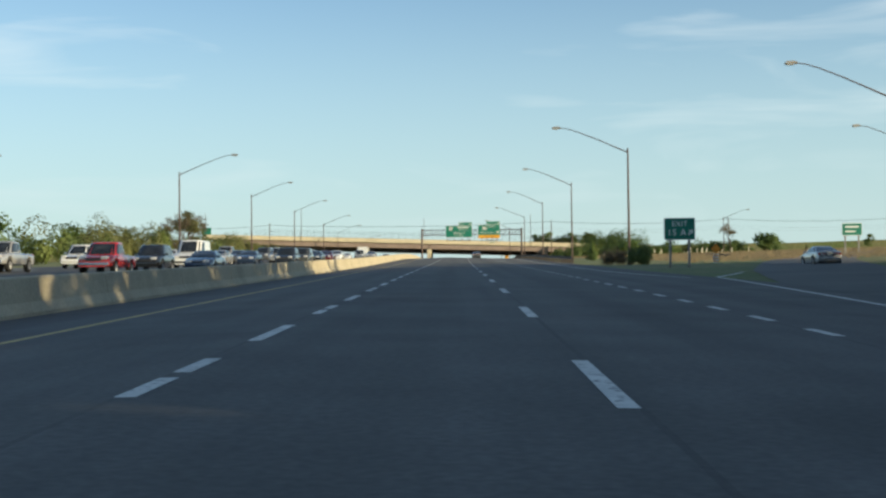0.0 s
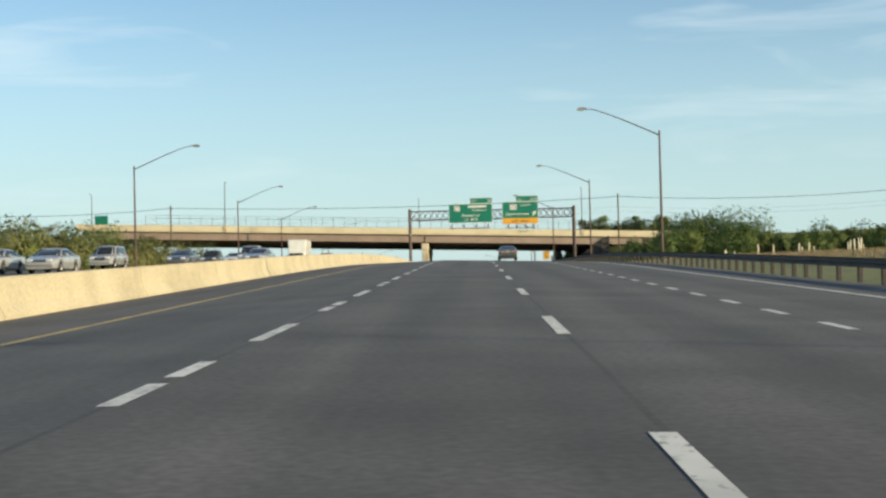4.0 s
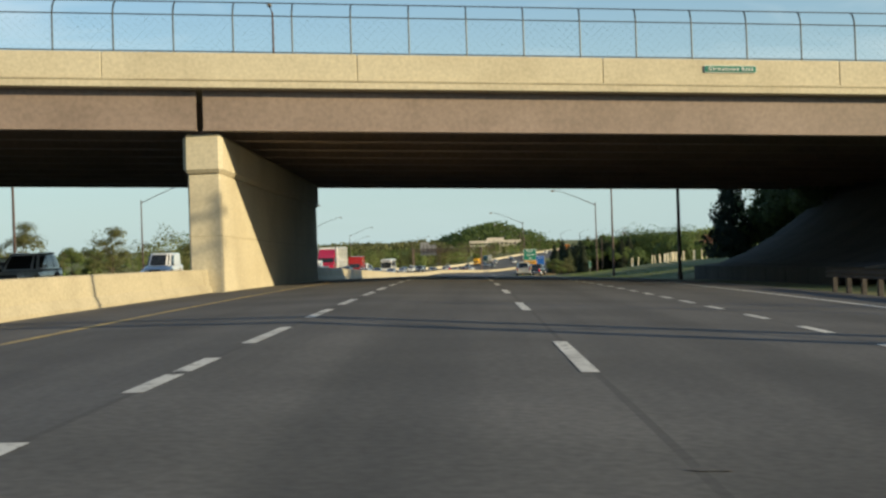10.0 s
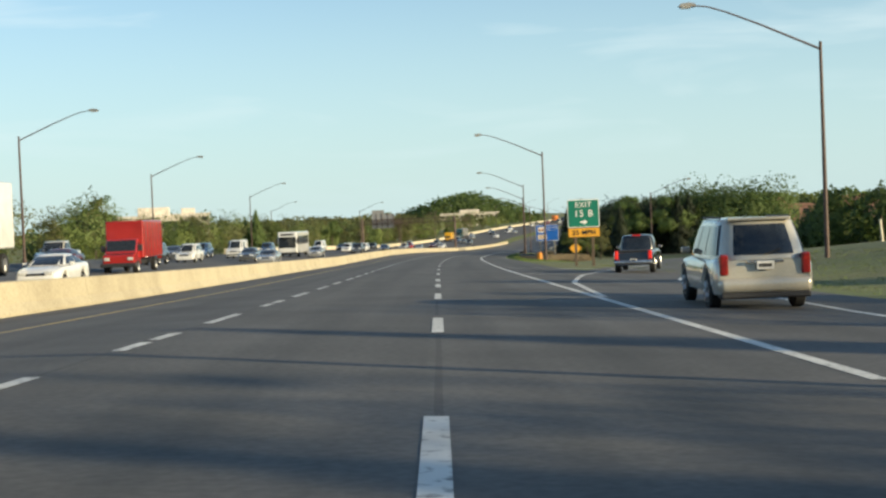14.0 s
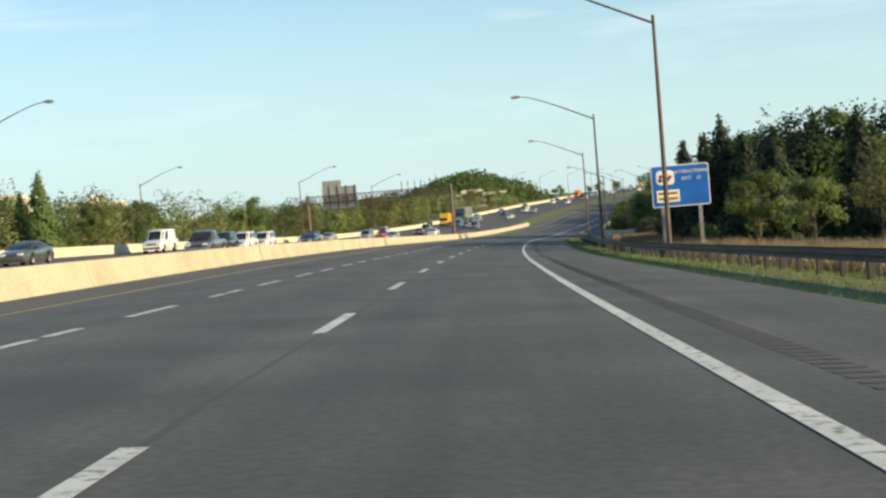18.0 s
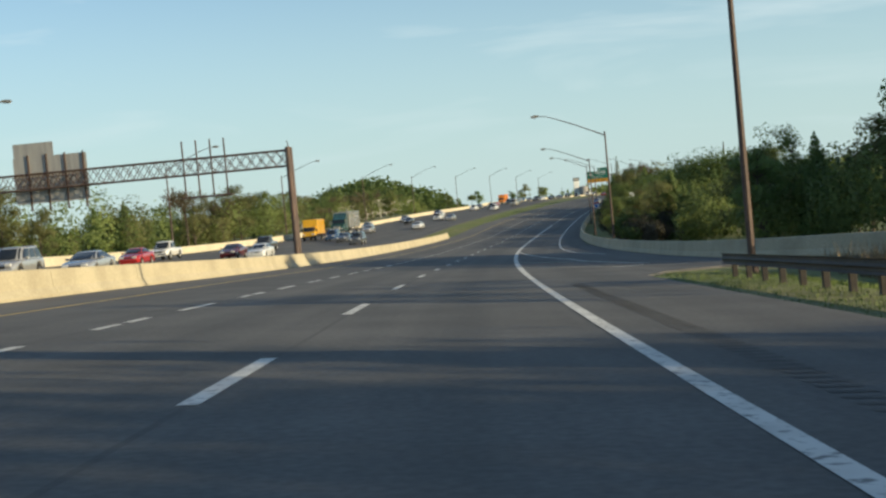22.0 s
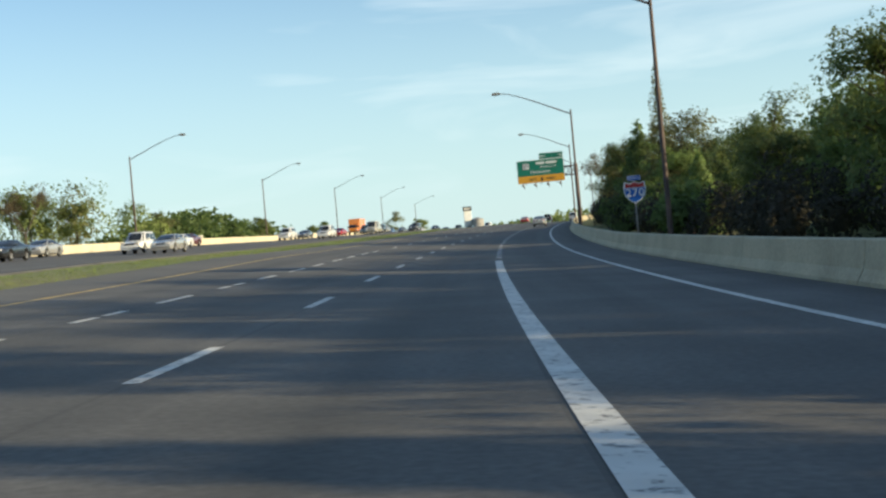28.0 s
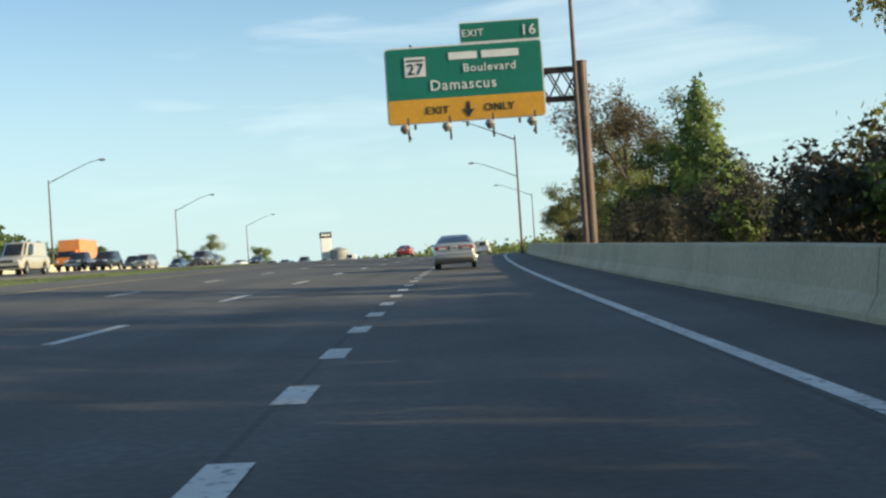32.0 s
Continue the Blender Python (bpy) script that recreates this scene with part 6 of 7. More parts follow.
# the head of the queue beside the first stretch
for kind, tone, s, lane in (("saloon", "navy", 76, 3), ("pickup", "red", 67, 2), ("wagon", "black", 78, 2), ("cargo_van", "white", 90.5, 2), ("saloon", "silver", 113, 1), ("saloon", "silver", 121, 1), ("saloon", "navy", 116.5, 2), ("wagon", "black", 115.5, 3), ("wagon", "pewter", 127.5, 3),
                            ("saloon", "grey", 132, 1), ("saloon", "black", 139, 3), ("saloon", "maroon", 151.5, 3), ("wagon", "silver", 137, 2), ("minivan", "white", 152, 2), ("saloon", "white", 164, 3), ("wagon", "grey", 150, 1), ("saloon", "black", 166, 2),
                            ("cargo_van", "white", 503, 2), ("saloon", "black", 506, 3), ("pickup", "grey", 702, 3), ("wagon", "white", 716, 2), ("wagon", "black", 723, 2), ("minivan", "white", 731, 2), ("minivan", "white", 740, 2), ("saloon", "black", 745, 3)):
    s = station(s)
    traffic(kind, tone, s, lane_u(s, lane), -1, "in the oncoming queue", "oncoming queue of cars")


def lorry(ob, s, u, label, cat):
    ob.matrix_basis = stand(s, u, LIFT, 180)
    return tagged(ob, label, cat, "lorries in the queue")


lorry(semi("semi_truck", PAINTS["crimson"], PAINTS["white"]), 508.5, lane_u(508.5, 2), "crimson sleeper semi truck with a white box trailer", "truck")
lorry(box_truck("box_truck", PAINTS["red"], PAINTS["red"]), 552, lane_u(552, 2), "red box truck in the oncoming queue", "truck")
lorry(semi("semi_truck", PAINTS["black"], PAINTS["grey"], 9.0, 1.45), 379, lane_u(379, 1), "black long-nosed semi truck with chrome stacks and a flat trailer", "truck")
lorry(semi("semi_truck", PAINTS["green"], PAINTS["silver"], 9.0), 948, lane_u(948, 0), "teal semi truck with a silver trailer", "truck")
lorry(box_truck("box_truck", PAINTS["orange"], PAINTS["orange"]), 1166, lane_u(1166, 0), "orange box truck climbing the oncoming lanes", "truck")
lorry(coach(), 643, lane_u(643, 2), "white coach with a dark windscreen in the oncoming queue", "bus")
lorry(box_truck("box_truck", PAINTS["yellow"], PAINTS["yellow"]), 925, lane_u(925, 0), "yellow box truck in the oncoming queue", "truck")
lorry(box_truck("box_truck", PAINTS["white"], PAINTS["white"], L=8.5, H=3.9), 288, lane_u(288, 1), "white box truck in the oncoming queue", "truck")

# cars going the camera's way
mine = saloon("car", PAINTS["pewter"])
mine.matrix_basis = stand(station(260.7), 3.9, LIFT)
tagged(mine, "pewter grey saloon with wide red tail lights", "car", "cars in traffic")
ob = wagon("car", PAINTS["tan"], L=4.75, H=1.76, belt=1.02, rake=0.42)
ob.matrix_basis = stand(station(502.8), 8.05, LIFT, -2)
tagged(ob, "pale champagne minivan with roof rails in the exit lane", "car", "cars in traffic")
ob = pickup("pickup_truck", PAINTS["black"], lit=True)
ob.matrix_basis = stand(station(541), 11.9, LIFT, -14)
tagged(ob, "black pickup braking on the exit ramp", "pickup", "cars in traffic")
traffic("saloon", "silver", station(1118), 6.8, 1, "ahead in the slow lane")
traffic("wagon", "black", 1205, 0.0, 1, "near the crest of the hill")
traffic("cargo_van", "white", 1232, 3.7, 1, "near the crest of the hill")
traffic("saloon", "red", 1190, -3.7, 1, "near the crest of the hill")
traffic("saloon", "silver", station(88), 26.4, 1, "on the exit ramp")

# ---- trees ----


def leaf_cloud(pts, size, rs, out=None):
    """Two small pointed leaves near each point, facing outwards from the crown with some scatter."""
    pts = np.concatenate([pts, pts + rs.normal(size=pts.shape) * size * 0.9])
    n = len(pts)
    out = rs.normal(size=(n, 3)) + np.array([0, 0, 0.9]) if out is None else np.concatenate([out, out])
    out = out / np.maximum(np.linalg.norm(out, axis=1, keepdims=True), 1e-6)
    nrm = out * 1.1 + rs.normal(size=(n, 3)) * 0.5
    nrm /= np.linalg.norm(nrm, axis=1, keepdims=True)
    a = np.cross(nrm, rs.normal(size=(n, 3)))
    a /= np.linalg.norm(a, axis=1, keepdims=True)
    b = np.cross(nrm, a)
    sz = size * rs.uniform(0.65, 1.3, (n, 1))
    a, b = a * sz, b * sz * 0.85
    k = rs.uniform(-0.5, 0.5, (n, 1))
    v = np.stack([pts - a - 0.5 * b, pts + a - 0.5 * b, pts + a * k + b], 1).reshape(-1, 3)
    f = np.arange(3 * n).reshape(-1, 3).tolist()
    soft = out * 0.9 + nrm * 0.45
    soft /= np.linalg.norm(soft, axis=1, keepdims=True)
    return v, f, np.repeat(soft, 3, 0)


def crown_mesh(name, v, f, soft, mat, parent=None):
    """Leaves as one mesh, shaded by the round of the crown that they sit on."""
    ob = add_mesh(name, v, f, mat, parent, smooth=True)
    ob.data.normals_split_custom_set_from_vertices(soft.tolist())
    return ob


def trunk_mesh(rs, h, spread, limbs, lean=0.03, r0=None):
    """A tapered trunk with limbs that fork once; also the tips, round which the crown grows."""
    bm = bmesh.new()
    r0 = r0 or h * 0.017
    p, tips, spine = Vector((0, 0, -0.4)), [], []
    for k in range(6):
        q = Vector((rs.normal() * lean * h * 0.4 * k / 6, rs.normal() * lean * h * 0.4 * k / 6, -0.4 + (0.88 * h + 0.4) * (k + 1) / 6))
        rod(bm, p, q, r0 * (1 - 0.14 * k), r0 * (1 - 0.14 * (k + 1)), 7, False)
        spine.append(q)
        p = q
    tips.append(spine[-1])
    for k in range(limbs):
        t = rs.uniform(0.28, 0.92)
        b = spine[min(5, int(t * 6))].lerp(spine[max(0, int(t * 6) - 1)], 0.5)
        a = 2.399 * k + rs.uniform(-0.4, 0.4)
        ln = spread * (1.05 - 0.55 * t) * rs.uniform(0.75, 1.15)
        e = b + Vector((math.cos(a) * ln, math.sin(a) * ln, ln * rs.uniform(0.35, 0.9)))
        rod(bm, b, e, r0 * 0.36, r0 * 0.1, 5, False)
        tips.append(e)
        for _ in range(2):
            c = b.lerp(e, rs.uniform(0.45, 0.8))
            d = c + Vector((rs.normal() * ln * 0.35, rs.normal() * ln * 0.35, ln * rs.uniform(0.1, 0.5)))
            rod(bm, c, d, r0 * 0.15, r0 * 0.05, 4, False)
            tips.append(d)
    return bm, np.array([tuple(t) for t in tips])


def broadleaf(seed, h, spread, mat, count, size, limbs=13, density=1.0, low=0.22):
    rs = np.random.RandomState(seed)
    tree = empty("tree")
    bm, tips = trunk_mesh(rs, h, spread, limbs)
    part("trunk", bm, bark, tree)
    pick = rs.randint(0, len(tips), count)
    r = spread * 0.34 * rs.uniform(0.6, 1.25, len(tips))[pick]
    d = rs.normal(size=(count, 3))
    d /= np.linalg.norm(d, axis=1, keepdims=True)
    d *= (rs.uniform(0, 1, (count, 1)) ** 0.45)
    pts = tips[pick] + d * r[:, None] * np.array([1, 1, 0.75])
    pts[:, 2] = np.maximum(pts[:, 2], h * low * 0.6 + rs.uniform(0, 0.5, count))
    crown_mesh("crown", *leaf_cloud(pts, size, rs, d * 0.9 + (pts - np.array([0, 0, h * 0.5])) / spread), mat, tree)
    return tree


def cedar(seed, h, mat, count, size, width=0.22):
    rs = np.random.RandomState(seed)
    tree = empty("tree")
    bm = bmesh.new()
    rod(bm, (0, 0, -0.4), (0, 0, h * 0.95), h * 0.016, 0.02, 7, False)
    for k in range(26):
        z = h * rs.uniform(0.06, 0.9)
        a, ln = rs.uniform(0, 6.283), h * width * (1 - z / h) * rs.uniform(0.7, 1.1)
        rod(bm, (0, 0, z), (math.cos(a) * ln, math.sin(a) * ln, z + ln * 0.3), 0.03, 0.01, 4, False)
    part("trunk", bm, bark, tree)
    t = 1 - np.sqrt(rs.uniform(0.0, 1.0, count))
    a = rs.uniform(0, 6.283, count)
    lump = 1 + 0.28 * np.sin(a * 3 + seed + t * 17) + 0.18 * np.sin(a * 5 + t * 40)
    rad = h * width * (1 - t) ** 0.85 * lump * rs.uniform(0.45, 1.0, count) ** 0.5
    pts = np.stack([rad * np.cos(a), rad * np.sin(a), 0.2 + t * h * 0.97], 1)
    crown_mesh("crown", *leaf_cloud(pts, size, rs, np.stack([np.cos(a), np.sin(a), 0.45 + 0 * a], 1)), mat, tree)
    return tree


def bare_tree(seed, h, mat, count):
    """Fine forking twigs with a haze of buds."""
    rs = np.random.RandomState(seed)
    tree = empty("tree")
    bm = bmesh.new()
    tips = []

    def grow(p, d, ln, r, level):
        q = p + d * ln
        rod(bm, p, q, r, r * 0.6, 5 if level < 2 else 3, False)
        if level == 4:
            tips.append(q)
            return
        for _ in range(3 if level < 3 else 4):
            e = (d + Vector((rs.normal(), rs.normal(), rs.normal() * 0.5 + 0.25)) * 0.5).normalized()
            grow(p.lerp(q, rs.uniform(0.6, 1.0)), e, ln * rs.uniform(0.55, 0.8), r * 0.52, level + 1)
    grow(Vector((0, 0, -0.4)), Vector((0, 0, 1)), h * 0.36, h * 0.016, 0)
    part("trunk", bm, bark, tree)
    tips = np.array([tuple(t) for t in tips])
    pts = tips[rs.randint(0, len(tips), count)] + rs.normal(size=(count, 3)) * 0.22
    crown_mesh("crown", *leaf_cloud(pts, 0.065, rs), mat, tree)
    return tree


def shrub(seed, h, mat, count, size):
    rs = np.random.RandomState(seed)
    bush = empty("shrub")
    bm = bmesh.new()
    tips = []
    for k in range(9):
        a, ln = rs.uniform(0, 6.283), h * rs.uniform(0.2, 0.55)
        e = (math.cos(a) * ln, math.sin(a) * ln, h * rs.uniform(0.45, 0.85))
        rod(bm, (0, 0, -0.3), e, 0.035, 0.01, 4, False)
        tips.append(e)
    part("woody_stem", bm, bark, bush)
    tips = np.array(tips)
    d = rs.normal(size=(count, 3))
    d /= np.linalg.norm(d, axis=1, keepdims=True)
    pts = tips[rs.randint(0, 9, count)] + d * rs.uniform(0, 1, (count, 1)) ** 0.5 * h * 0.32
    pts[:, 2] = np.abs(pts[:, 2])
    crown_mesh("crown", *leaf_cloud(pts, size, rs, d + np.array([0, 0, 0.4])), mat, bush)
    return bush


TREES = {}


def kind_of_tree(kind, k):
    key = (kind, k)
    if key not in TREES:
        TREES[key] = None
        mk = dict(
            spring=lambda: broadleaf(10 + k, 9, 3.4, leaf_spring, 2700, 0.14),
            green=lambda: broadleaf(30 + k, 10, 3.6, leaf_green, 2700, 0.16),
            olive=lambda: broadleaf(50 + k, 9, 3.3, leaf_olive, 2600, 0.12),
            thin=lambda: broadleaf(70 + k, 11, 3.0, leaf_olive, 1600, 0.11, 16),
            pine=lambda: cedar(90 + k, 9, leaf_green, 3000, 0.15, 0.26),
            cedar=lambda: cedar(110 + k, 8, leaf_cedar, 3000, 0.15, 0.24),
            bare=lambda: bare_tree(130 + k, 10, leaf_bud, 2400),
            shrub=lambda: shrub(150 + k, 2.2, leaf_spring, 900, 0.12),
            brush=lambda: shrub(170 + k, 2.2, leaf_twig, 900, 0.08),
            dark=lambda: shrub(190 + k, 2.4, leaf_green, 900, 0.13),
            close=lambda: broadleaf(210 + k, 10, 3.1, leaf_green, 5600, 0.092, 20),
            deep=lambda: broadleaf(270 + k, 10, 3.2, leaf_deep, 9000, 0.075, 22),
            spire=lambda: cedar(250 + k, 13, leaf_olive, 2600, 0.085, 0.13),
            fresh=lambda: broadleaf(230 + k, 9, 3.1, leaf_spring, 5200, 0.092, 18))
        return key, mk[kind]
    return key, None


TREE_WORDS = dict(spring=("leafy spring tree with fresh light green leaves", "tree"), green=("dense green broadleaf tree", "tree"), olive=("budding tree with sparse olive leaves", "tree"),
                  thin=("tall thin tree with sparse early leaves", "tree"), pine=("conical bright green tree", "tree"), cedar=("dark conical red cedar", "tree"),
                  bare=("bare branching tree with brown buds", "tree"), shrub=("low light green roadside shrub", "shrub"), brush=("brown leafless roadside brush", "shrub"),
                  dark=("dark green roadside shrub", "shrub"), close=("tall green tree crowding the roadside wall", "tree"), deep=("tall green tree leaning over the roadside wall, darkened for shade", "tree"), fresh=("fresh light green tree above the roadside wall", "tree"), spire=("tall narrow tree with sparse light needles", "tree"))
NATURAL = dict(spring=9, green=10, olive=9, thin=11, pine=9, cedar=8, bare=10, shrub=2.2, brush=2.2, dark=2.4, close=10, deep=10, fresh=9, spire=13)


def plant(kind, s, u, h, k=None):
    k = rng.randint(0, 2) if k is None else k
    q = h / NATURAL[kind]
    m = stand(s, u, float(land(s, u)), rng.uniform(0, 360), True) @ Matrix.Diagonal((q * rng.uniform(0.9, 1.15), q * rng.uniform(0.9, 1.15), q, 1))
    key, maker = kind_of_tree(kind, k)
    if maker:
        ob = TREES[key] = maker()
        ob.matrix_basis = m
    else:
        src = TREES[key]
        ob = copy_thing(src, Matrix())
        ob.matrix_basis = m
    word, cat = TREE_WORDS[kind]
    tagged(ob, word, cat, "roadside trees" if cat == "tree" else "roadside shrubs")
    return ob


def grove(n, s0, s1, u0, u1, kinds, h0, h1, seed):
    rng.seed(seed)
    for _ in range(n):
        s, u = rng.uniform(s0, s1), rng.uniform(u0, u1)
        plant(rng.choice(kinds), s, u, rng.uniform(h0, h1))


# single trees that stand out
for kind, s, u, h in (("dark", 196, 27.5, 2.6), ("cedar", 164, 22, 1.8), ("bare", 262, 60, 8), ("thin", 210, -46, 9), ("bare", 214, -48, 9.5), ("olive", 217, -49, 8.5),
                      ("shrub", 340, 30, 3.0), ("pine", 161, 18.2, 2.7), ("bare", 205, -47, 9), ("bare", 224, -50, 10), ("cedar", 428, 21, 7.5), ("green", 425, 27, 8),
                      ("cedar", 692, 21.5, 8.2), ("cedar", 699, 25, 9), ("cedar", 708, 21, 9.5), ("cedar", 716, 23.5, 11), ("cedar", 724, 21, 9.8), ("cedar", 690, 29, 9),
                      ("spring", 682, 20.5, 5.0), ("spring", 676, 22.5, 4.6), ("olive", 668, 24, 5), ("cedar", 733, 24, 9), ("bare", 748, 23, 9.5), ("bare", 756, 26, 9),
                      ("bare", 1117, 18, 13), ("bare", 1124, 20, 12), ("thin", 1122, 22, 11), ("pine", 1102.5, 20, 9.2), ("olive", 1131, 17.5, 9), ("olive", 1142, 18, 8.5), ("fresh", 1112, 17, 4.5), ("fresh", 1120, 16.5, 4.2), ("spring", 1104, 18.5, 6), ("bare", 962, 22, 7), ("pine", 1012, 17, 9),
                      ("deep", 1052, 20, 9.5), ("fresh", 1066, 20, 7), ("thin", 1063, 17.8, 9.5), ("spire", station(1031), 18.2, 13.2), ("olive", station(1033), 19.5, 8.5), ("thin", station(1029), 19.5, 8), ("deep", 1047, 18.2, 9.5), ("deep", 1040, 17.5, 8.5), ("cedar", 455, 36, 9), ("cedar", 464, 40, 10), ("green", 478, 44, 9), ("cedar", 483, 38, 8), ("bare", 905, -44, 11), ("bare", 930, -46, 10), ("bare", 1000, -43, 9)):
    rng.seed(int(s * 7 + u))
    plant(kind, s, u, h)

# unseen tall trees added to the right of the first stretch, to shade it
grove(5, 10, 46, 28, 46, ["green", "spring", "green"], 14, 18, 1)
grove(4, 46, 66, 36, 46, ["green", "spring", "green"], 14, 16, 2)
grove(9, 66, 94, 38, 46, ["green", "spring", "green"], 11.5, 13, 25)
# right-hand side
grove(10, 300, 352, 46, 110, ["green", "dark", "cedar"], 4, 6, 3)
grove(8, 416, 431, 24, 46, ["green", "cedar", "spring"], 5, 7, 4)
grove(9, 325, 352, 28, 70, ["green", "spring"], 4, 6, 24)
grove(14, 515, 590, 46, 64, ["cedar", "cedar", "green"], 4.5, 6, 5)
# added tree, placed for the patch of shade that it casts on the lanes
plant("green", 495, 42, 8.5, 0)
grove(10, 590, 665, 48, 70, ["cedar", "green"], 6, 9, 7)
grove(12, 700, 730, 28, 44, ["green", "cedar", "cedar"], 8.5, 11, 8)
grove(14, 690, 775, 19, 24, ["shrub", "brush"], 1.5, 2.6, 9)
grove(13, 784, 815, 31, 48, ["spring", "green", "green"], 11, 14, 10)
grove(26, 800, 900, 20, 34, ["fresh", "close", "olive", "pine", "fresh"], 5, 7.5, 11)
grove(22, 850, 960, 16.5, 20, ["brush", "brush", "shrub", "dark"], 1.6, 3.0, 12)
grove(26, 900, 1005, 18, 30, ["close", "fresh", "pine", "olive"], 5, 7, 13)
grove(16, 1000, 1050, 18, 28, ["close", "fresh", "olive", "thin", "close"], 6, 8, 14)
grove(24, 955, 1130, 15, 17.5, ["brush", "dark", "brush"], 1.8, 3.2, 15)
grove(9, 1044, 1068, 16.0, 18.5, ["brush", "brush", "dark"], 2.0, 3.0, 41)
grove(16, 1130, 1320, 15.5, 34, ["olive", "thin", "spring", "bare"], 6, 9, 16)
grove(12, 868, 900, 15.8, 19.4, ["olive", "fresh", "bare", "olive"], 4.2, 5.8, 40)
# left-hand side
grove(16, 60, 335, -70, -44, ["green", "spring", "olive"], 4, 6.5, 17)
grove(6, 335, 368, -64, -42, ["spring", "shrub", "shrub"], 2.5, 4, 18)
grove(26, 440, 660, -80, -44, ["spring", "olive", "thin", "pine", "olive"], 4.5, 7.5, 19)
grove(24, 640, 870, -62, -42, ["spring", "olive", "olive", "pine", "green"], 6, 9, 20)
grove(20, 860, 1060, -60, -43, ["spring", "olive", "pine", "bare"], 6, 9.5, 21)
grove(10, 1050, 1400, -80, -56, ["spring", "green", "olive"], 5, 8, 22)

# planting tubes in the meadow and on the bank
tube = None
rng.seed(31)
for n in range(64):
    if n < 36:
        s, u = rng.uniform(225, 330), rng.uniform(32, 62)
    else:
        s, u = rng.uniform(500, 545), rng.uniform(27, 34)
    m = stand(s, u, float(land(s, u)), rng.uniform(0, 90), True) @ pose(0, 0, 0, rng.uniform(-4, 4), rng.uniform(-4, 4))
    if tube is None:
        bm = bmesh.new()
        rod(bm, (0, 0, -0.1), (0, 0, 1.3), 0.08, 0.07, 8, False)
        rod(bm, (0, 0, 0.0), (0, 0, 1.29), 0.07, 0.06, 8)
        tube = empty("planting_tube", m)
        tagged(tube, "pale plastic planting tube in the meadow", "tree guard", "planting tubes")
        part("sleeve", bm, sign_cream, tube)
        bm = bmesh.new()
        box(bm, (0.08, -0.02, -0.2), (0.12, 0.02, 1.5))
        part("stake", bm, wood_post, tube)
    else:
        copy_thing(tube, m)


def tufts(name, n, area, h, mat, label, seed):
    """Standing grass: narrow blades in clumps over a stretch of ground."""
    rs = np.random.RandomState(seed)
    s, u = area(rs, n)
    c = np.repeat(spots_on(s, u, land(s, u)), 5, 0)
    k = len(c)
    a, ht = rs.uniform(0, 6.283, k), h * rs.uniform(0.5, 1.2, k)
    c = c + np.stack([rs.normal(size=k) * 0.12, rs.normal(size=k) * 0.12, np.full(k, -0.03)], 1)
    side = np.stack([np.cos(a), np.sin(a), 0 * a], 1) * (0.008 + 0.014 * h)
    tip = np.stack([rs.normal(size=k) * 0.25 * ht, rs.normal(size=k) * 0.25 * ht, ht], 1)
    v = np.stack([c - side, c + side, c + tip], 1).reshape(-1, 3)
    f = [(3 * i, 3 * i + 1, 3 * i + 2) for i in range(k)]
    return tagged(add_mesh(name, v, f, mat), label, "grass", kind="stuff")


tufts("dry_grass", 7000, lambda r, n: (r.uniform(640, 772, n), r.uniform(15.4, 20.5, n)), 0.95, straw, "tall dry straw-coloured grass behind the guardrail", 1)
tufts("verge_grass", 14000, lambda r, n: (r.uniform(590, 772, n), 9.4 + 5.0 * r.uniform(0, 1, n)), 0.11, blades, "short green verge grass along the shoulder", 2)
tufts("meadow_grass", 22000, lambda r, n: (r.uniform(110, 345, n), 22 + 53 * r.uniform(0, 1, n)), 0.45, straw, "tall dry meadow grass with a tan tint", 3)
tufts("verge_grass", 5000, lambda r, n: (r.uniform(430, 560, n), r.uniform(12.8, 24, n)), 0.15, blades, "short green grass on the roadside bank", 4)
tufts("median_grass", 6000, lambda r, n: (r.uniform(925, 1130, n), r.uniform(-14, -9.2, n)), 0.13, blades, "short patchy grass in the central reserve", 5)


def wood(seed, n, area, h, size, mat, label, per=420):
    """A wood nobody could count: rounded, lumpy crowns down to the ground, each a cloud of small leaf clusters."""
    rs = np.random.RandomState(seed)
    k = max(12, n // per)
    s, u = area(rs, k)
    hh = h * rs.uniform(0.55, 1.15, k)
    foot = spots_on(s, u, land(s, u))
    pick = rs.randint(0, k, n)
    d = rs.normal(size=(n, 3))
    d /= np.linalg.norm(d, axis=1, keepdims=True)
    turn = rs.uniform(0, 6.283, (k, 3))[pick]
    lump = 0.94 + 0.12 * np.sin(4 * d[:, 0] + turn[:, 0]) + 0.12 * np.sin(5 * d[:, 1] + turn[:, 1]) + 0.10 * np.sin(5 * d[:, 2] + turn[:, 2])
    r = lump * rs.uniform(0.3, 1.0, n) ** 0.3
    wide = (hh * rs.uniform(0.30, 0.46, k))[pick]
    pts = foot[pick] + np.stack([d[:, 0] * wide * r, d[:, 1] * wide * r, hh[pick] * (0.5 + 0.5 * d[:, 2] * np.minimum(r, 1.15))], 1)
    return tagged(crown_mesh("woodland", *leaf_cloud(pts, size, rs, d + np.array([0, 0, 0.25])), mat), label, "woodland", kind="stuff")


def strip(s0, s1, u0, u1):
    return lambda r, n: (r.uniform(s0, s1, n), r.uniform(u0, u1, n))


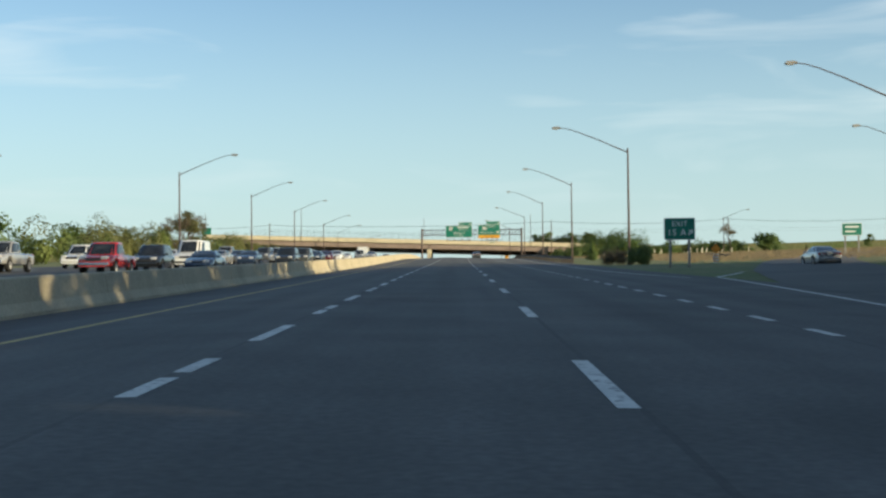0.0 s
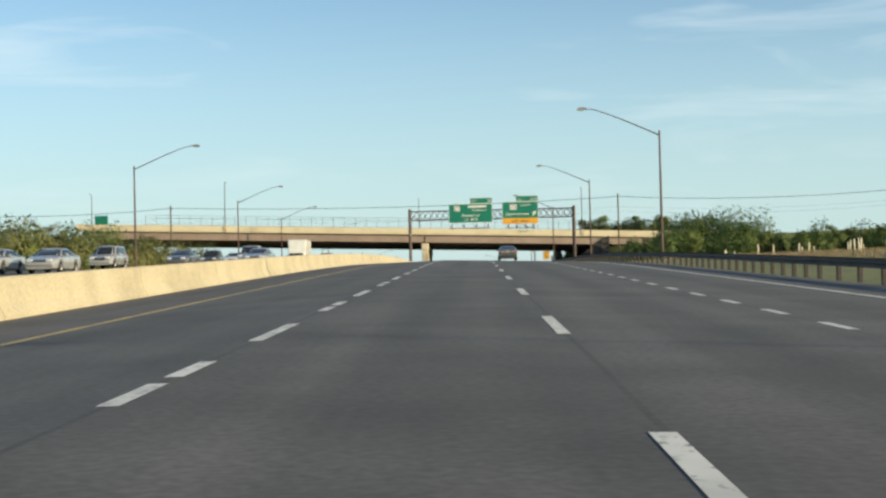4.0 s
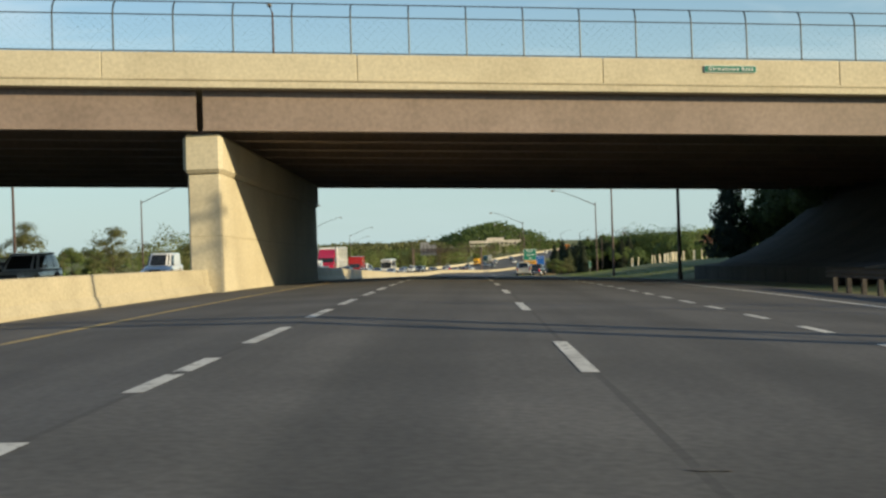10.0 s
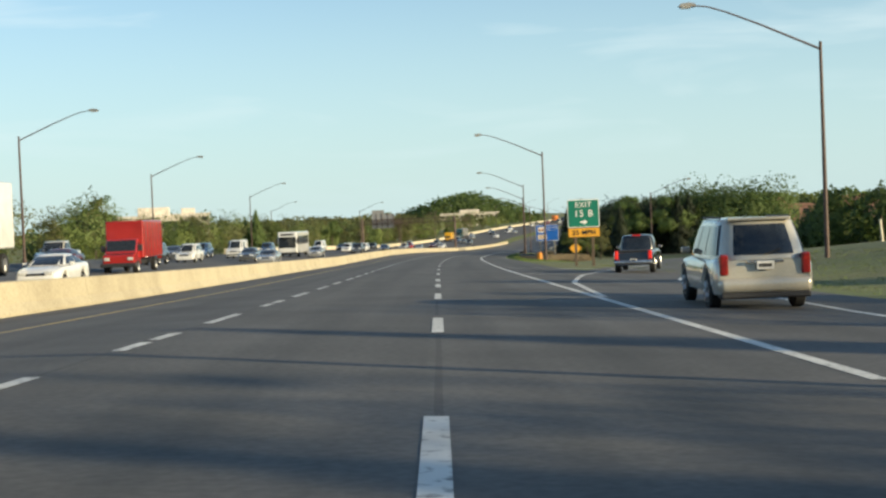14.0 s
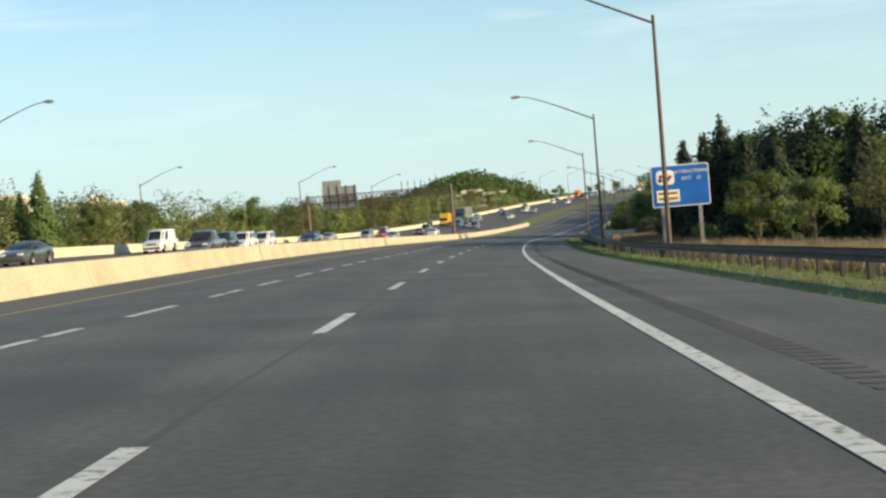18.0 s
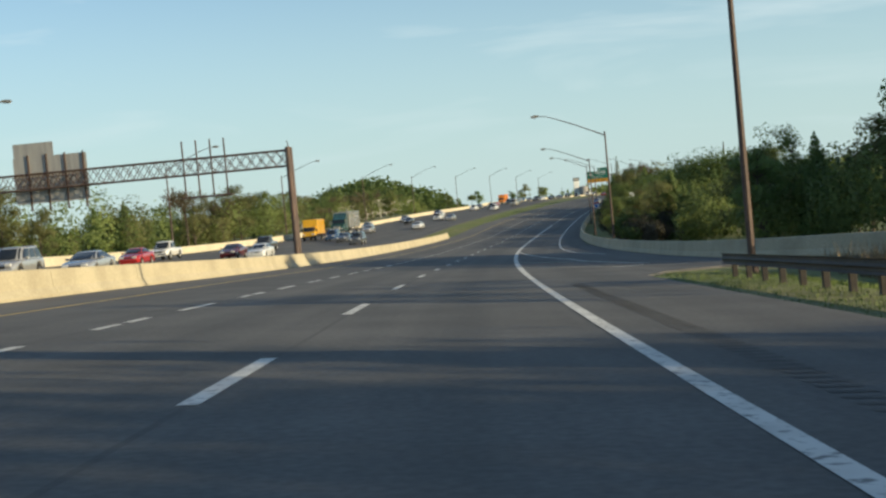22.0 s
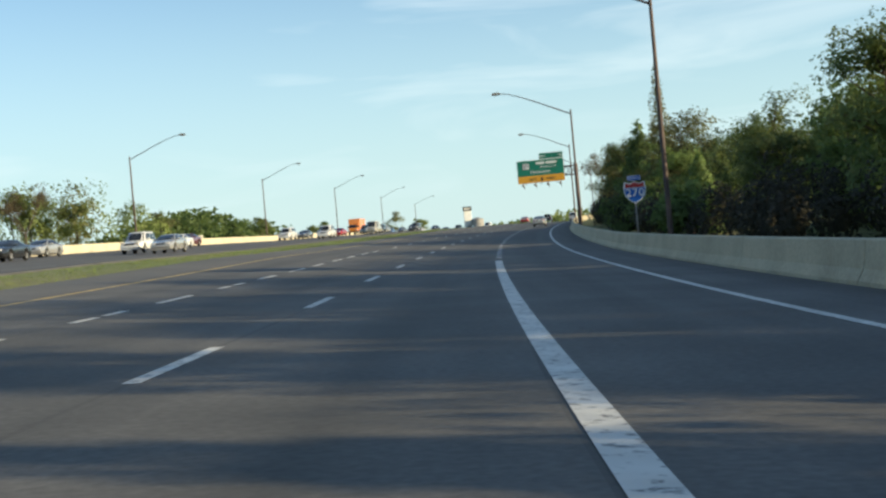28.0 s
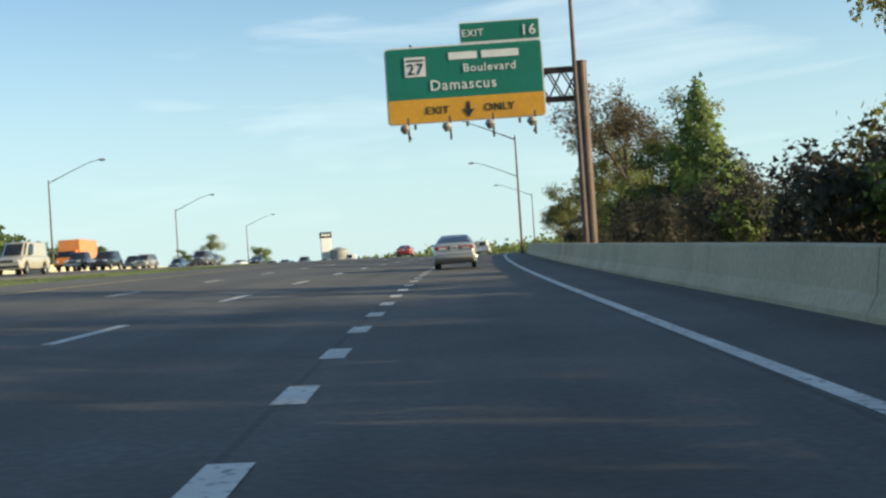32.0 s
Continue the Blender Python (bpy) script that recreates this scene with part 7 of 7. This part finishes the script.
wood(1, 16000, strip(380, 1500, -230, -150), 12, 1.0, leaf_olive, "distant belt of budding olive woodland")
wood(2, 16000, strip(380, 1500, -150, -95), 9, 0.8, leaf_spring, "distant belt of fresh green woodland")
wood(3, 12000, strip(420, 1500, 85, 150), 9, 0.8, leaf_spring, "woodland rising behind the roadside trees")
wood(4, 7000, strip(-50, 380, 150, 230), 6, 0.9, leaf_green, "low dark woodland behind the meadow")
wood(5, 16000, strip(-50, 400, -130, -56), 7, 0.35, leaf_green, "dark hedge and woodland beyond the oncoming lanes")
wood(6, 50000, strip(560, 1080, -62, -43), 8.4, 0.18, leaf_spring, "thick fresh green hedgerow along the oncoming lanes")
wood(7, 38000, strip(520, 1080, -64, -43), 8.6, 0.17, leaf_olive, "brown budding brush along the oncoming lanes")
wood(8, 56000, strip(790, 1000, 20, 34), 5.4, 0.13, leaf_spring, "dense fresh green understorey behind the roadside wall")
wood(9, 18000, strip(850, 925, 16.5, 26), 3.2, 0.12, leaf_twig, "brown leafless undergrowth behind the roadside wall")
wood(22, 52000, strip(925, 1130, 15.2, 20), 3.3, 0.085, leaf_twig, "brown leafless bramble hedge above the roadside wall")
wood(10, 34000, strip(702, 730, 26, 46), 10.5, 0.18, leaf_cedar, "dark cedar thicket behind the dry grass")
wood(18, 9000, strip(735, 778, 26, 44), 5, 0.2, leaf_olive, "low olive brush beside the entry ramp")
wood(11, 56000, strip(1000, 1058, 20, 30), 6.8, 0.10, leaf_deep, "tall green thicket above the roadside wall")
wood(12, 30000, strip(414, 431, 24, 56), 5.6, 0.19, leaf_deep, "green trees on the bridge embankment, darkened for shade", 500)
wood(24, 16000, strip(110, 345, -62, -47), 4.6, 0.2, leaf_spring, "fresh green hedge beyond the oncoming lanes")
wood(19, 20000, strip(450, 482, 37, 50), 8.0, 0.2, leaf_green, "trees at the top of the grass bank", 620)
wood(20, 40000, strip(702, 726, 42, 60), 12.5, 0.22, leaf_green, "tall wood behind the cedar thicket", 650)
wood(17, 30000, strip(590, 692, 40, 72), 6.4, 0.26, leaf_green, "green thicket beyond the exit ramp", 620)
# two extra woods behind the roadside trees, added to shade the road
wood(21, 40000, strip(928, 950, 28, 40), 9.3, 0.19, leaf_green, "tall wood on the slope above the roadside wall", 600)
wood(23, 28000, strip(958, 980, 23, 34), 7.3, 0.16, leaf_green, "thick wood on the slope above the roadside wall", 600)
# out-of-view wood, added only for the shade that it casts on the road
wood(13, 34000, strip(-75, 52, 27, 44), 15.5, 0.55, leaf_green, "tall dense unseen trees that shade the start of the stretch")
wood(14, 24000, strip(318, 356, 27, 90), 6.2, 0.2, leaf_green, "dark green thicket before the bridge embankment")
wood(26, 22000, strip(410, 432, 23, 32), 4.6, 0.15, leaf_deep, "trees on the slope behind the bridge, darkened for shade")
wood(25, 14000, strip(346, 368, 29, 60), 3.2, 0.16, leaf_green, "green bushes on the bridge embankment")
wood(27, 22000, strip(350, 366, 38, 54), 9.8, 0.2, leaf_green, "tall trees at the foot of the bridge embankment")
wood(28, 26000, strip(165, 345, -60, -46), 6.0, 0.17, leaf_olive, "budding olive hedgerow beyond the oncoming lanes")
wood(31, 22000, strip(300, 366, -82, -57), 8.2, 0.2, leaf_green, "green trees before the far end of the overpass")
wood(29, 3600, strip(107.5, 110, 16.2, 17.6), 1.9, 0.06, leaf_deep, "dark round bushes beside the exit ramp")
wood(30, 3600, strip(111.5, 117, 14.4, 16.2), 1.6, 0.05, leaf_twig, "brown leafless bushes beside the exit ramp")
# more out-of-view trees for the shade on the first stretch
wood(15, 12000, strip(46, 72, 37, 50), 13.5, 0.45, leaf_green, "unseen trees inside the curve of the exit ramp, added for shade")
wood(16, 60000, strip(776, 818, 34, 52), 11.5, 0.17, leaf_olive, "tall trees beside the entry ramp")


def wooded_hill(cx, cy, rx, ry, z0, h, n, size, mat, label, seed):
    """A far hill with its wood."""
    rs = np.random.RandomState(seed)
    a, r = rs.uniform(0, 6.283, n), np.sqrt(rs.uniform(0, 1, n))
    x, y = cx + rx * r * np.cos(a), cy + ry * r * np.sin(a)
    z = z0 + h * (1 - r * r) ** 1.2 + rs.uniform(0, 9, n) + 4 * np.array([noise.noise((float(p) * 0.03, float(q) * 0.03, seed)) for p, q in zip(x, y)])
    v, f, _ = leaf_cloud(np.stack([x, y, z], 1), size, rs)
    k = len(v)
    v = list(map(tuple, v))
    for i in range(9):
        for j in range(24):
            q, w = i / 8, 2 * math.pi * j / 24
            v.append((cx + rx * q * math.cos(w), cy + ry * q * math.sin(w), z0 + h * (1 - q * q) ** 1.2 - 0.5))
    for i in range(8):
        for j in range(24):
            b = k + i * 24
            f.append((b + j, b + (j + 1) % 24, b + 24 + (j + 1) % 24, b + 24 + j))
    return tagged(add_mesh("wooded_hill", v, f, mat), label, "hill", kind="stuff")


wooded_hill(8, 1540, 75, 90, -12, 27, 9000, 1.3, leaf_green, "distant rounded hill covered in green woodland", 3)
wooded_hill(-90, 1500, 160, 90, -14, 15, 9000, 1.3, leaf_olive, "distant low wooded ridge", 4)
wooded_hill(330, 1750, 260, 120, -14, 22, 12000, 1.6, leaf_spring, "distant wooded ridge beyond the motorway", 5)
wooded_hill(-420, 1350, 300, 160, -20, 20, 9000, 1.8, leaf_green, "far wooded ridge on the skyline", 6)

# ---- buildings ----


def office(name, x, y, z, w, d, storeys, turn, wall, label, storey=3.6, bays=8, band=False):
    """A block with storeys of windows, each one set in the wall, and a low roof edge."""
    b = empty(name, Matrix.Translation((x, y, z)) @ pose(0, 0, 0, 0, 0, turn))
    tagged(b, label, "building", "far buildings")
    h = storeys * storey
    bm = bmesh.new()
    box(bm, (-w / 2, 0, -8), (w / 2, d, h), 0.1)
    part("wall", bm, wall, b)
    bm = bmesh.new()
    box(bm, (-w / 2 - 0.3, -0.3, h), (w / 2 + 0.3, d + 0.3, h + 0.8), 0.1)
    roof = part("roof", bm, wall, b)
    bm = bmesh.new()
    box(bm, (-w / 6, d * 0.3, h + 0.8), (w / 6, d * 0.7, h + 3.0), 0.1)
    part("plant_room", bm, wall, roof)
    for k in range(storeys):
        z0, z1 = k * storey + 1.1, k * storey + 2.8
        if band:
            bm = bmesh.new()
            box(bm, (-w / 2 + 0.6, -0.06, z0), (w / 2 - 0.6, 0.1, z1), 0.02)
            part("window_band", bm, window_glass, b)
            continue
        for j in range(bays):
            c = -w / 2 + w * (j + 0.5) / bays
            bm = bmesh.new()
            box(bm, (c - w / bays * 0.32, -0.05, z0), (c + w / bays * 0.32, 0.1, z1), 0.02)
            part("window", bm, window_glass, b)
    return b


for m, u, w, storeys, turn, label in ((800, -86, 24, 5, 10, "pale office building with window bands beyond the trees"), (975, -145, 17, 5, 12, "pale office block with dark window bands")):
    q = place(station(m), u, 0, True)
    office("office_building", q.x, q.y, -9.5 if m < 900 else -7.0, w, 20, storeys, turn, building_pale, label, band=True)
office("office_building", 12, 1440, 0, 44, 20, 2, 0, building_pale, "long pale building at the foot of the hill", storey=4, bays=12)
office("office_building", -25, 1330, -9, 22, 18, 3, 2, building_grey, "grey office block with rows of windows")
office("office_building", 97, 880, -9.5, 34, 20, 4, -14, building_brick, "red brick office building above the trees", bays=10)
office("office_building", 140, 930, -9.5, 26, 20, 4, -14, building_brick, "red brick block with a flat roof")
